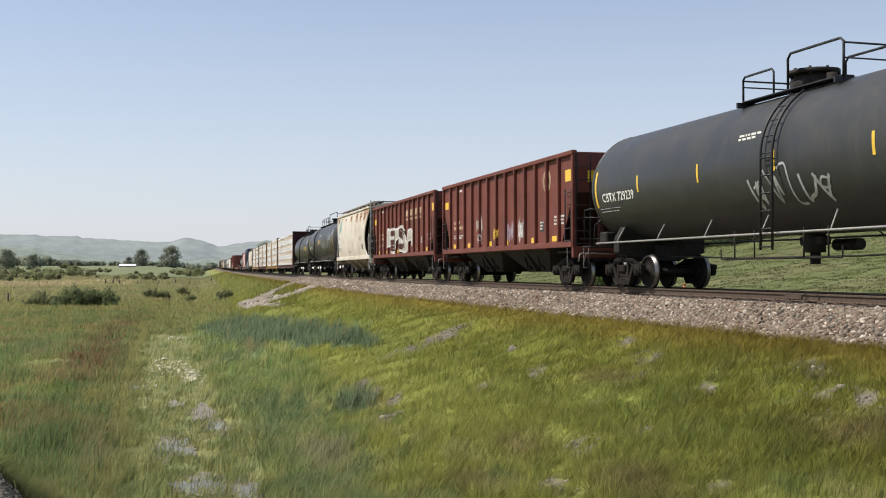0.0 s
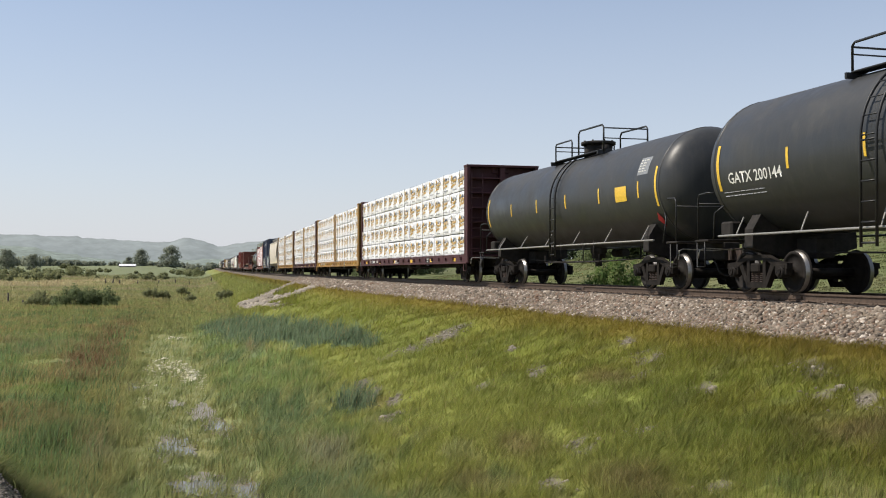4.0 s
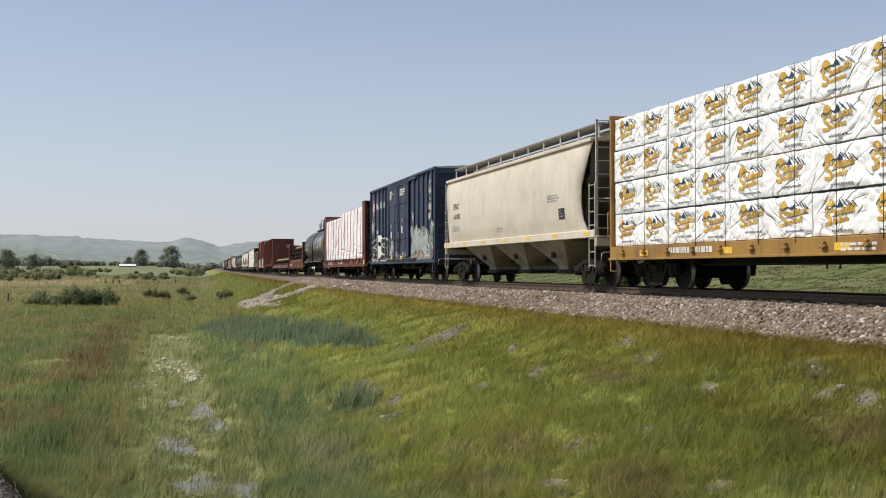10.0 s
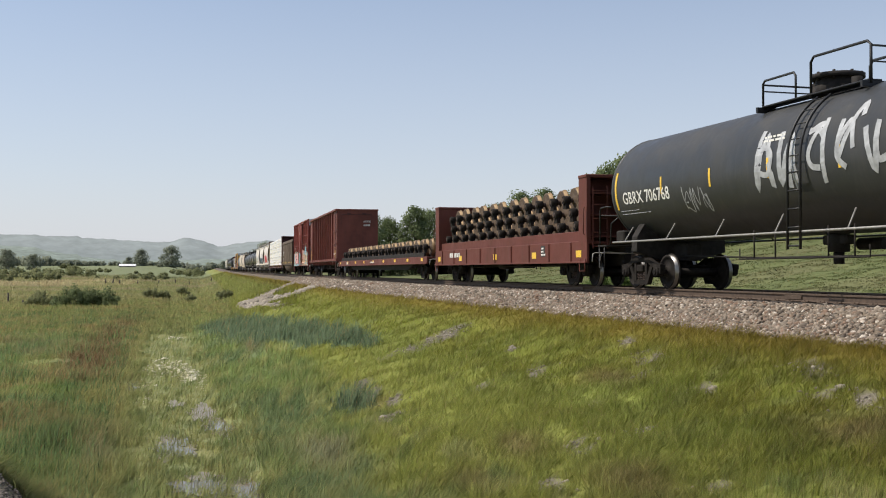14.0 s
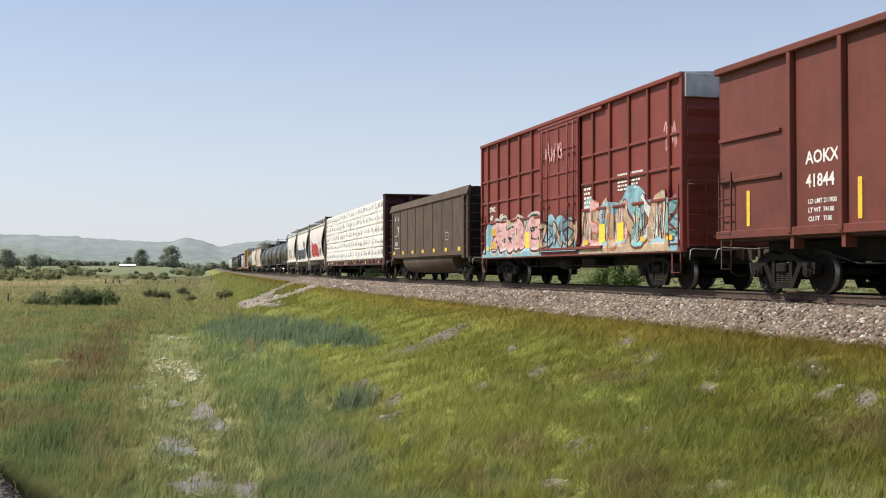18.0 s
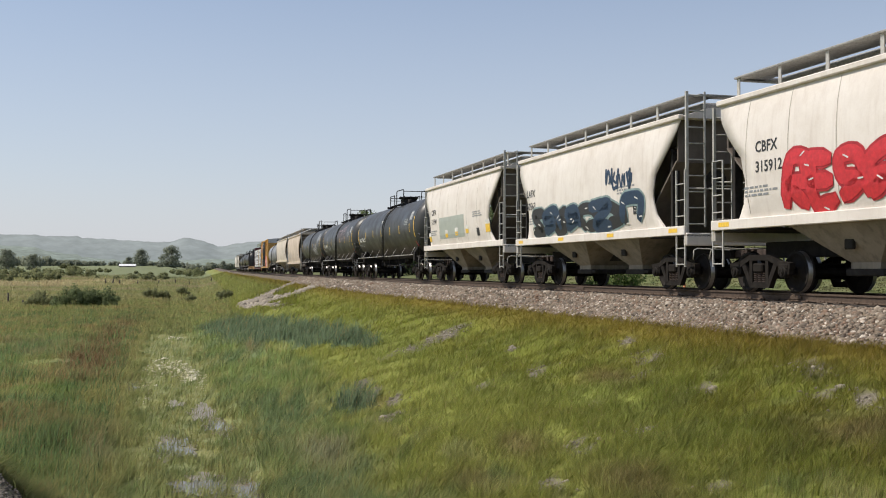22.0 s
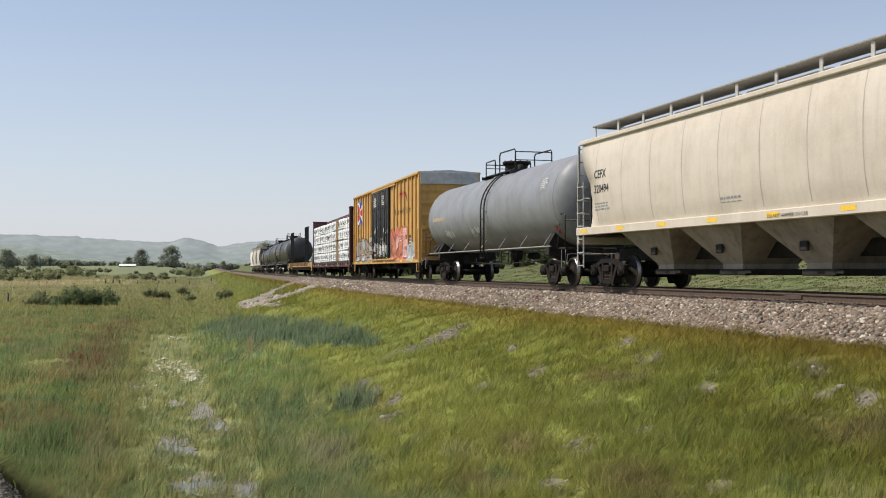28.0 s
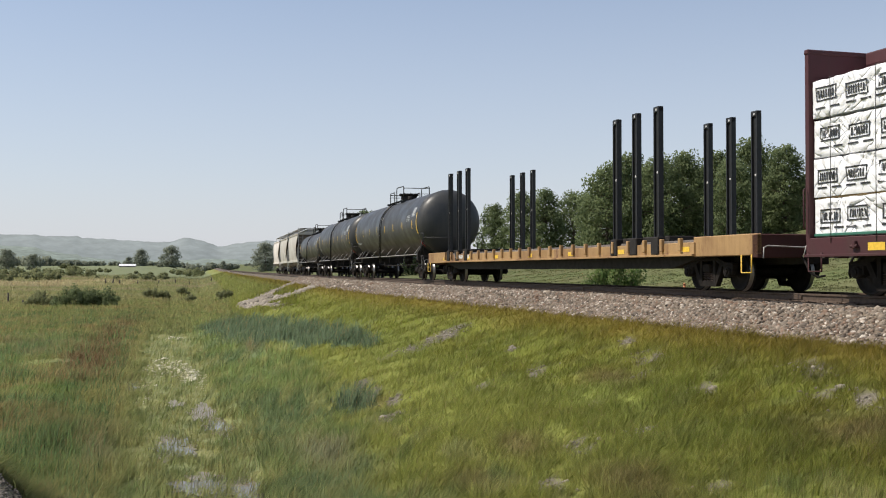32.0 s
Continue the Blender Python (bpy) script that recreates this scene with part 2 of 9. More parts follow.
    def mesh(self, name):
        me = bpy.data.meshes.new(name)
        me.from_pydata(self.v, [], self.f)
        me.polygons.foreach_set("use_smooth", self.sm)
        bm = bmesh.new()
        bm.from_mesh(me)
        bmesh.ops.recalc_face_normals(bm, faces=bm.faces)
        bm.to_mesh(me)
        bm.free()
        return me


def part(name, geo, material, parent, label=""):
    me = geo if isinstance(geo, bpy.types.Mesh) else geo.mesh(name)
    if material and not me.materials:
        me.materials.append(material)
    ob = new(name, me)
    ob.parent = parent
    return tagged(ob, label)


def thing(name, label, category, group="", kind=""):
    return tagged(new(name), label, category, group, kind)


def sheet(name, v, f, material, smooth=True):
    """A top-level mesh from arrays."""
    me = bpy.data.meshes.new(name)
    me.from_pydata(v, [], f)
    if smooth:
        me.polygons.foreach_set("use_smooth", [True] * len(me.polygons))
    me.materials.append(material)
    return new(name, me)


def array_mesh(name, v, corners, size, material, smooth=False):
    """Many faces of one corner count, from numpy arrays."""
    me = bpy.data.meshes.new(name)
    n = len(corners) // size
    me.vertices.add(len(v))
    me.vertices.foreach_set("co", np.asarray(v, np.float32).ravel())
    me.loops.add(len(corners))
    me.loops.foreach_set("vertex_index", np.asarray(corners, np.int32))
    me.polygons.add(n)
    me.polygons.foreach_set("loop_start", np.arange(0, n * size, size, dtype=np.int32))
    if smooth:
        me.polygons.foreach_set("use_smooth", np.ones(n, bool))
    me.update(calc_edges=True)
    me.materials.append(material)
    return me


# ---- materials ----
def nodes(name):
    m = bpy.data.materials.new(name)
    m.use_nodes = True
    t = m.node_tree
    return m, t, t.nodes["Principled BSDF"]


def ramp(t, fac, stops):
    r = t.nodes.new("ShaderNodeValToRGB")
    e = r.color_ramp.elements
    while len(e) < len(stops):
        e.new(0.5)
    for k, (p, c) in enumerate(stops):
        e[k].position = p
        e[k].color = (*c, 1) if len(c) == 3 else c
    t.links.new(fac, r.inputs[0])
    return r.outputs[0]


def coords(t, scale=(1, 1, 1), which="Object"):
    c, m = t.nodes.new("ShaderNodeTexCoord"), t.nodes.new("ShaderNodeMapping")
    m.inputs["Scale"].default_value = scale
    t.links.new(c.outputs[which], m.inputs[0])
    return m.outputs[0]


def noise_tex(t, vec, scale, detail=4, rough=0.55):
    n = t.nodes.new("ShaderNodeTexNoise")
    n.inputs["Scale"].default_value, n.inputs["Detail"].default_value, n.inputs["Roughness"].default_value = scale, detail, rough
    t.links.new(vec, n.inputs["Vector"])
    return n.outputs[0]


def mix(t, fac, a, b, mode="MIX"):
    x = t.nodes.new("ShaderNodeMix")
    x.data_type, x.blend_type = "RGBA", mode
    for sock, val in ((x.inputs[0], fac), (x.inputs[6], a), (x.inputs[7], b)):
        if isinstance(val, (tuple, list)):
            sock.default_value = (*val, 1)
        elif isinstance(val, (int, float)):
            sock.default_value = val
        else:
            t.links.new(val, sock)
    return x.outputs[2]


def bump(t, b, height, strength, dist=0.02):
    n = t.nodes.new("ShaderNodeBump")
    n.inputs["Strength"].default_value, n.inputs["Distance"].default_value = strength, dist
    t.links.new(height, n.inputs["Height"])
    t.links.new(n.outputs[0], b.inputs["Normal"])


def paint(name, col, dirt=(0.09, 0.07, 0.055), amount=0.5, rough=0.5, streak=0.4, metal=0.0, patch=None):
    """Weathered paint: blotches, streaks that run down, fine grime."""
    m, t, b = nodes(name)
    vec = coords(t)
    big = noise_tex(t, vec, 0.9, 5, 0.6)
    run = noise_tex(t, coords(t, (3.0, 3.0, 0.25)), 2.2, 4, 0.6)
    fine = noise_tex(t, vec, 26, 3, 0.6)
    f1 = ramp(t, big, [(0.42, (0, 0, 0)), (0.78, (amount, amount, amount))])
    c = mix(t, f1, tuple(col), tuple(dirt))
    f2 = ramp(t, run, [(0.5, (0, 0, 0)), (0.8, (streak, streak, streak))])
    c = mix(t, f2, c, tuple(d * 1.2 for d in dirt))
    if patch:
        f3 = ramp(t, noise_tex(t, coords(t, (1, 1, 0.45)), 1.1, 6, 0.7), [(0.55, (0, 0, 0)), (0.66, (0.85, 0.85, 0.85))])
        c = mix(t, f3, c, tuple(patch))
    c = mix(t, 0.12, c, fine, "OVERLAY")
    t.links.new(c, b.inputs["Base Color"])
    r = ramp(t, big, [(0.3, (rough - 0.1,) * 3), (0.8, (min(1, rough + 0.25),) * 3)])
    t.links.new(r, b.inputs["Roughness"])
    b.inputs["Metallic"].default_value = metal
    b.inputs["Specular IOR Level"].default_value = 0.33
    bump(t, b, noise_tex(t, vec, 3.5, 4), 0.15, 0.03)
    return m


def plain(name, col, rough=0.6, metal=0.0, vary=0.25, scale=9, gloss=0.5):
    m, t, b = nodes(name)
    n = noise_tex(t, coords(t), scale, 5, 0.6)
    c = ramp(t, n, [(0.3, tuple(k * (1 - vary) for k in col)), (0.7, tuple(min(1, k * (1 + vary)) for k in col))])
    t.links.new(c, b.inputs["Base Color"])
    b.inputs["Roughness"].default_value, b.inputs["Metallic"].default_value = rough, metal
    b.inputs["Specular IOR Level"].default_value = gloss
    bump(t, b, n, 0.2, 0.01)
    return m


M = {}
M["black_tank"] = paint("black_tank_paint", (0.038, 0.040, 0.042), (0.074, 0.070, 0.062), 0.5, 0.40, 0.35)
M["grey_tank"] = paint("grey_tank_paint", (0.23, 0.24, 0.26), (0.12, 0.11, 0.10), 0.5, 0.45, 0.4)
M["brown"] = paint("oxide_brown_paint", (0.168, 0.048, 0.035), (0.060, 0.030, 0.024), 0.6, 0.6, 0.5)
# darker copy of the oxide brown; on hopper slope sheets it holds shade
M["brown_dark"] = paint("darker_brown_paint", (0.075, 0.025, 0.022), (0.05, 0.03, 0.026), 0.6, 0.6, 0.5)
M["maroon"] = paint("maroon_paint", (0.07, 0.022, 0.026), (0.05, 0.035, 0.03), 0.5, 0.6, 0.4)
M["red_oxide"] = paint("red_oxide_paint", (0.125, 0.034, 0.024), (0.075, 0.038, 0.028), 0.5, 0.6, 0.45)
M["red_box"] = paint("red_boxcar_paint", (0.215, 0.045, 0.035), (0.09, 0.045, 0.035), 0.5, 0.55, 0.5)
M["cream"] = paint("cream_paint", (0.52, 0.50, 0.45), (0.25, 0.18, 0.12), 0.5, 0.5, 0.4, patch=None)
M["rust_run"] = plain("orange_rust", (0.36, 0.155, 0.06), 0.9, 0, 0.35, 9)
M["cream_rust"] = paint("rusty_cream_paint", (0.66, 0.61, 0.52), (0.30, 0.20, 0.12), 0.55, 0.5, 0.5, patch=None)
M["grey_hop"] = paint("grey_hopper_paint", (0.64, 0.58, 0.49), (0.33, 0.27, 0.20), 0.45, 0.5, 0.35)
M["tan_hop"] = paint("tan_hopper_paint", (0.56, 0.47, 0.38), (0.28, 0.21, 0.16), 0.55, 0.55, 0.5)
M["pale_hop"] = paint("pale_hopper_paint", (0.72, 0.67, 0.62), (0.36, 0.29, 0.24), 0.4, 0.5, 0.35)
M["ivory_hop"] = paint("ivory_hopper_paint", (0.60, 0.535, 0.45), (0.30, 0.24, 0.18), 0.4, 0.5, 0.3)
M["blue"] = paint("navy_boxcar_paint", (0.034, 0.047, 0.092), (0.05, 0.05, 0.055), 0.4, 0.5, 0.4)
M["yellow_box"] = paint("yellow_boxcar_paint", (0.56, 0.325, 0.098), (0.25, 0.15, 0.075), 0.6, 0.55, 0.6)
M["yellow"] = paint("yellow_paint", (0.34, 0.195, 0.05), (0.13, 0.075, 0.04), 0.85, 0.65, 0.8)
M["coal"] = paint("dark_brown_gondola_paint", (0.100, 0.067, 0.046), (0.05, 0.042, 0.035), 0.6, 0.7, 0.6)
M["flat_yellow"] = paint("scuffed_yellow_paint", (0.40, 0.25, 0.11), (0.17, 0.09, 0.045), 0.9, 0.6, 0.7, patch=(0.15, 0.07, 0.04))
M["door_black"] = paint("black_door_paint", (0.022, 0.024, 0.026), (0.07, 0.06, 0.05), 0.4, 0.5, 0.4)
M["roof_grey"] = plain("galvanised_roof", (0.42, 0.42, 0.43), 0.5, 0.3, 0.2, 4)
# near-black steel: grime, and on open hopper bays and coal ends also shade
M["dark"] = plain("grime_and_shade_steel", (0.024, 0.021, 0.019), 0.8, 0.0, 0.4, 6, 0.25)
M["truck"] = plain("dusty_cast_steel", (0.017, 0.014, 0.012), 0.9, 0.0, 0.5, 5, 0.2)
M["wheel"] = plain("wheel_steel", (0.018, 0.015, 0.013), 0.8, 0.1, 0.4, 7, 0.25)
M["rim"] = plain("polished_tread", (0.22, 0.21, 0.20), 0.35, 0.9, 0.2)
# covered hopper ends: real grime, darkened further to hold the ends' shade
M["end_grime_shade"] = paint("grimy_shaded_end_paint", (0.15, 0.125, 0.105), (0.06, 0.05, 0.042), 0.7, 0.7, 0.6)
# bay paint darker than the sides: grime plus underside shade in the colour
M["bay"] = paint("grimy_shaded_bay_paint", (0.30, 0.26, 0.21), (0.07, 0.06, 0.05), 0.75, 0.7, 0.7)
M["gold_rust"] = plain("rusty_tread", (0.19, 0.125, 0.06), 0.6, 0.4, 0.35, 8)
M["iron"] = plain("black_handrail_paint", (0.02, 0.02, 0.021), 0.5, 0.2, 0.3)
M["grey_iron"] = plain("pale_grab_irons", (0.42, 0.41, 0.38), 0.55, 0.1, 0.2)
M["white"] = plain("white_stencil", (0.75, 0.74, 0.70), 0.6, 0, 0.12, 30)
M["black"] = plain("black_stencil", (0.03, 0.03, 0.032), 0.6, 0, 0.2, 30)
M["stripe"] = plain("yellow_reflector", (0.78, 0.50, 0.05), 0.45, 0, 0.15, 20)
M["orange"] = plain("orange_print", (0.56, 0.34, 0.06), 0.5, 0, 0.2, 14)
M["blueprint"] = plain("blue_print", (0.018, 0.04, 0.08), 0.5, 0, 0.25, 14)
M["greyprint"] = plain("grey_print", (0.22, 0.23, 0.24), 0.5, 0, 0.2, 14)
M["red"] = plain("red_paint", (0.55, 0.03, 0.04), 0.5, 0, 0.2, 10)
M["teal"] = plain("teal_spray", (0.18, 0.40, 0.39), 0.6, 0, 0.3, 4)
M["sky_spray"] = plain("sky_blue_spray", (0.22, 0.40, 0.47), 0.6, 0, 0.3, 4)
M["pink"] = plain("pink_spray", (0.66, 0.36, 0.34), 0.6, 0, 0.3, 4)
M["blue_paint"] = plain("emblem_blue", (0.045, 0.075, 0.30), 0.5, 0, 0.15, 6)
M["orange_spray"] = plain("orange_spray", (0.55, 0.19, 0.09), 0.6, 0, 0.35, 4)
M["chalk"] = plain("white_spray", (0.62, 0.61, 0.59), 0.7, 0, 0.3, 5)
M["silver"] = plain("silver_spray", (0.40, 0.41, 0.42), 0.55, 0.2, 0.3, 5)
M["sand_spray"] = plain("sand_spray", (0.47, 0.34, 0.22), 0.6, 0, 0.4, 4)
M["wood"] = plain("fresh_lumber", (0.50, 0.34, 0.17), 0.7, 0, 0.25, 12)
M["old_wood"] = plain("grey_planks", (0.16, 0.14, 0.125), 0.85, 0, 0.4, 9)
M["strap"] = plain("yellow_webbing", (0.80, 0.62, 0.06), 0.6, 0, 0.15)
M["red_strap"] = plain("red_webbing", (0.40, 0.07, 0.05), 0.6, 0, 0.3)
M["rust"] = plain("rusty_wheel_steel", (0.10, 0.068, 0.045), 0.75, 0.3, 0.45, 8)
M["rust_dark"] = plain("dark_rusty_axle", (0.060, 0.042, 0.035), 0.85, 0.2, 0.4, 8)
M["seam"] = plain("pale_weld_seam", (0.40, 0.36, 0.31), 0.7, 0, 0.2, 6)
M["dull_teal"] = plain("dull_teal_spray", (0.22, 0.30, 0.30), 0.6, 0, 0.35, 3)
M["grimy_sand"] = plain("grimy_sand_spray", (0.30, 0.23, 0.17), 0.6, 0, 0.3, 3)
M["dark_red"] = plain("dark_red_spray", (0.38, 0.02, 0.03), 0.6, 0, 0.3, 4)
M["green_tarp"] = plain("green_tarpaulin", (0.04, 0.16, 0.11), 0.5, 0, 0.2, 6)
M["brick_spray"] = plain("brick_red_spray", (0.30, 0.075, 0.05), 0.6, 0, 0.35, 4)
M["lilac"] = plain("lilac_spray", (0.42, 0.36, 0.46), 0.6, 0, 0.3, 4)
M["salmon"] = plain("salmon_spray", (0.52, 0.16, 0.10), 0.6, 0, 0.3, 3)
M["dusk_spray"] = plain("dusty_grey_spray", (0.23, 0.19, 0.175), 0.6, 0, 0.25, 2)
M["grate"] = plain("walkway_grating", (0.30, 0.295, 0.28), 0.7, 0.5, 0.3, 20)


def wrap_material(name, col, crease, sharp=True):
    """Thin plastic sheet, pulled into long sharp folds between its straps."""
    m, t, b = nodes(name)
    vec = coords(t)
    warp = noise_tex(t, vec, 0.9, 3)

    def folds(turn, stretch, scale, groove):
        """Long thin creases that run one way."""
        mp = t.nodes.new("ShaderNodeMapping")
        mp.inputs["Rotation"].default_value = (0, turn, 0)
        mp.vector_type = "TEXTURE"
        mp.inputs["Scale"].default_value = (1, 1, 1 / stretch)
        t.links.new(vec, mp.inputs["Vector"])
        n = noise_tex(t, mix(t, 0.3, mp.outputs[0], warp), scale, 1.5, 0.5)
        return ramp(t, n, [(0.5 - groove * 2.5, (1, 1, 1)), (0.5 - groove, (0.75, 0.75, 0.75)), (0.5, (0, 0, 0)), (0.5 + groove * 0.5, (0.85, 0.85, 0.85)), (0.5 + groove * 3, (1, 1, 1))])
    if sharp:
        where = ramp(t, noise_tex(t, vec, 0.8, 2), [(0.42, (0, 0, 0)), (0.58, (1, 1, 1))])
        other = ramp(t, noise_tex(t, vec, 1.1, 2), [(0.45, (0, 0, 0)), (0.62, (0.8, 0.8, 0.8))])
        h = mix(t, where, folds(0.62, 4.0, 1.1, 0.022), folds(-0.75, 4.0, 1.0, 0.022))
        h = mix(t, other, h, folds(1.15, 4.0, 1.0, 0.022))
        h = mix(t, 0.3, h, noise_tex(t, vec, 2.6, 4, 0.6))
    else:
        h = mix(t, 0.5, folds(1.25, 5.0, 0.4, 0.02), folds(-1.0, 5.0, 0.36, 0.02))
        h = mix(t, 0.5, h, noise_tex(t, vec, 0.7, 2, 0.4))
    n1 = noise_tex(t, vec, 1.6, 5, 0.6)
    c = ramp(t, n1, [(0.3, tuple(k * 0.90 for k in col)), (0.65, col)])
    t.links.new(c, b.inputs["Base Color"])
    b.inputs["Roughness"].default_value = 0.42
    bump(t, b, h, crease, 0.11 if sharp else 0.12)
    return m


M["wrap"] = wrap_material("white_plastic_wrap", (0.92, 0.92, 0.935), 0.7)
M["wrap_shiny"] = wrap_material("bright_plastic_sheet", (0.95, 0.925, 0.935), 0.4, False)


def tint_of(t):
    at = t.nodes.new("ShaderNodeAttribute")
    at.attribute_name = "tint"
    return at


def grass_ground():
    """Soil and matted growth; the tint says what grows there, darkened far off for blade shade; its alpha where soil
    lies bare.
    """
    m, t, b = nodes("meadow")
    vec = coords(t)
    n2, n3, n4 = noise_tex(t, vec, 0.5, 6, 0.65), noise_tex(t, vec, 6, 5, 0.7), noise_tex(t, vec, 30, 4, 0.7)
    at = tint_of(t)
    k = ramp(t, n2, [(0.3, (0.36, 0.38, 0.36)), (0.7, (0.60, 0.58, 0.58))])
    c = mix(t, 0.6, at.outputs["Color"], k, "OVERLAY")
    c3 = ramp(t, n3, [(0.25, (0.28, 0.28, 0.28)), (0.75, (0.66, 0.66, 0.66))])
    c = mix(t, 0.6, c, c3, "OVERLAY")
    soil = ramp(t, n4, [(0.3, (0.10, 0.088, 0.068)), (0.7, (0.215, 0.19, 0.155))])
    c = mix(t, at.outputs["Alpha"], c, soil)
    t.links.new(c, b.inputs["Base Color"])
    b.inputs["Roughness"].default_value = 0.95
    b.inputs["Specular IOR Level"].default_value = 0.15
    bump(t, b, mix(t, 0.6, n2, n3), 0.7, 0.1)
    return m


def tinted_blades():
    """Grass whose colour is that of its patch, blade by blade a little apart."""
    m, t, b = nodes("grass_blades")
    c = tint_of(t).outputs["Color"]
    t.links.new(c, b.inputs["Base Color"])
    b.inputs["Roughness"].default_value = 0.7
    b.inputs["Specular IOR Level"].default_value = 0.25
    tr = t.nodes.new("ShaderNodeBsdfTranslucent")
    t.links.new(c, tr.inputs[0])
    ms = t.nodes.new("ShaderNodeMixShader")
    ms.inputs[0].default_value = 0.6
    t.links.new(b.outputs[0], ms.inputs[1])
    t.links.new(tr.outputs[0], ms.inputs[2])
    t.links.new(ms.outputs[0], t.nodes["Material Output"].inputs[0])
    return m


def blades(name, lo, mid, hi):
    m, t, b = nodes(name)
    g = t.nodes.new("ShaderNodeNewGeometry")
    c = ramp(t, g.outputs["Random Per Island"], [(0.0, lo), (0.5, mid), (1.0, hi)])
    t.links.new(c, b.inputs["Base Color"])
    b.inputs["Roughness"].default_value = 0.75
    b.inputs["Specular IOR Level"].default_value = 0.2
    tr = t.nodes.new("ShaderNodeBsdfTranslucent")
    t.links.new(c, tr.inputs[0])
    ms = t.nodes.new("ShaderNodeMixShader")
    ms.inputs[0].default_value = 0.55
    t.links.new(b.outputs[0], ms.inputs[1])
    t.links.new(tr.outputs[0], ms.inputs[2])
    t.links.new(ms.outputs[0], t.nodes["Material Output"].inputs[0])
    return m


def stones(name, cols):
    m, t, b = nodes(name)
    g = t.nodes.new("ShaderNodeNewGeometry")
    c = ramp(t, g.outputs["Random Per Island"], [(k / (len(cols) - 1), q) for k, q in enumerate(cols)])
    n = noise_tex(t, coords(t), 14, 4)
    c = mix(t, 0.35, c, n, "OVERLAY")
    t.links.new(c, b.inputs["Base Color"])
    b.inputs["Roughness"].default_value = 0.9
    bump(t, b, n, 0.3, 0.01)
    return m


def ballast_ground():
    m, t, b = nodes("ballast_bed")
    v = t.nodes.new("ShaderNodeTexVoronoi")
    v.inputs["Scale"].default_value = 13
    t.links.new(coords(t), v.inputs["Vector"])
    # bed darker than the loose stones: gap shade is partly in this colour
    c = ramp(t, v.outputs["Color"], [(0.15, (0.052, 0.041, 0.031)), (0.5, (0.12, 0.094, 0.067)), (0.85, (0.20, 0.158, 0.115))])
    t.links.new(c, b.inputs["Base Color"])
    b.inputs["Roughness"].default_value = 0.95
    bump(t, b, v.outputs["Distance"], 1.0, 0.05)
    return m


M["meadow"] = grass_ground()
M["blades"] = tinted_blades()
M["lush"] = blades("lush_blades", (0.085, 0.15, 0.04), (0.13, 0.19, 0.06), (0.19, 0.23, 0.085))
M["algae"] = plain("bleached_algae", (0.62, 0.58, 0.43), 0.8, 0, 0.25, 8)
M["mud"] = plain("grey_mud", (0.235, 0.205, 0.160), 0.45, 0, 0.3, 3)
M["barn_roof"] = plain("white_metal_roof", (0.80, 0.80, 0.80), 0.4, 0.1, 0.05, 1)
M["weathered"] = plain("weathered_post", (0.07, 0.06, 0.05), 0.9, 0, 0.4, 8)
M["marker"] = plain("orange_marker", (0.42, 0.15, 0.06), 0.6, 0, 0.15, 5)
M["leaf"] = blades("leaves", (0.122, 0.160, 0.072), (0.160, 0.203, 0.094), (0.20, 0.238, 0.115))
# far foliage in pale grey-green, with valley haze in the base colour
M["far_leaf"] = blades("hazed_far_leaves", (0.20, 0.23, 0.175), (0.24, 0.265, 0.20), (0.27, 0.29, 0.22))
M["scrub_leaf"] = blades("scrub_leaves", (0.155, 0.175, 0.085), (0.195, 0.212, 0.105), (0.24, 0.245, 0.125))
M["bark"] = plain("bark", (0.10, 0.08, 0.06), 0.9, 0, 0.4, 6)
M["stone"] = stones("ballast_stones", [(0.085, 0.070, 0.056), (0.175, 0.140, 0.108), (0.225, 0.182, 0.140), (0.20, 0.128, 0.088), (0.12, 0.102, 0.082), (0.30, 0.245, 0.190), (0.205, 0.165, 0.125), (0.52, 0.46, 0.39)])
M["rubble"] = stones("pale_rubble", [(0.19, 0.165, 0.13), (0.26, 0.225, 0.178), (0.36, 0.315, 0.25)])
M["soil"] = stones("grey_soil_stones", [(0.14, 0.115, 0.085), (0.20, 0.17, 0.13), (0.29, 0.25, 0.195)])
M["ballast"] = ballast_ground()
M["rail"] = plain("rusty_rail", (0.11, 0.078, 0.058), 0.75, 0.4, 0.25, 12)
M["tie"] = plain("creosoted_tie", (0.055, 0.045, 0.038), 0.9, 0, 0.4, 7)
M["gravel"] = stones("road_gravel", [(0.07, 0.06, 0.05), (0.11, 0.095, 0.08), (0.17, 0.15, 0.125)])
# both hill colours are paled and blued to hold the distance haze
M["far_hill"] = plain("hazed_far_hills", (0.215, 0.245, 0.242), 1.0, 0, 0.16, 0.02)
M["near_hill"] = plain("hazed_wooded_rise", (0.175, 0.21, 0.18), 1.0, 0, 0.35, 0.04)

wm, wt, wb = nodes("still_water")
wb.inputs["Base Color"].default_value = (0.16, 0.14, 0.105, 1)
wb.inputs["Roughness"].default_value = 0.06
bump(wt, wb, noise_tex(wt, coords(wt), 6, 3), 0.05, 0.01)
M["water"] = wm

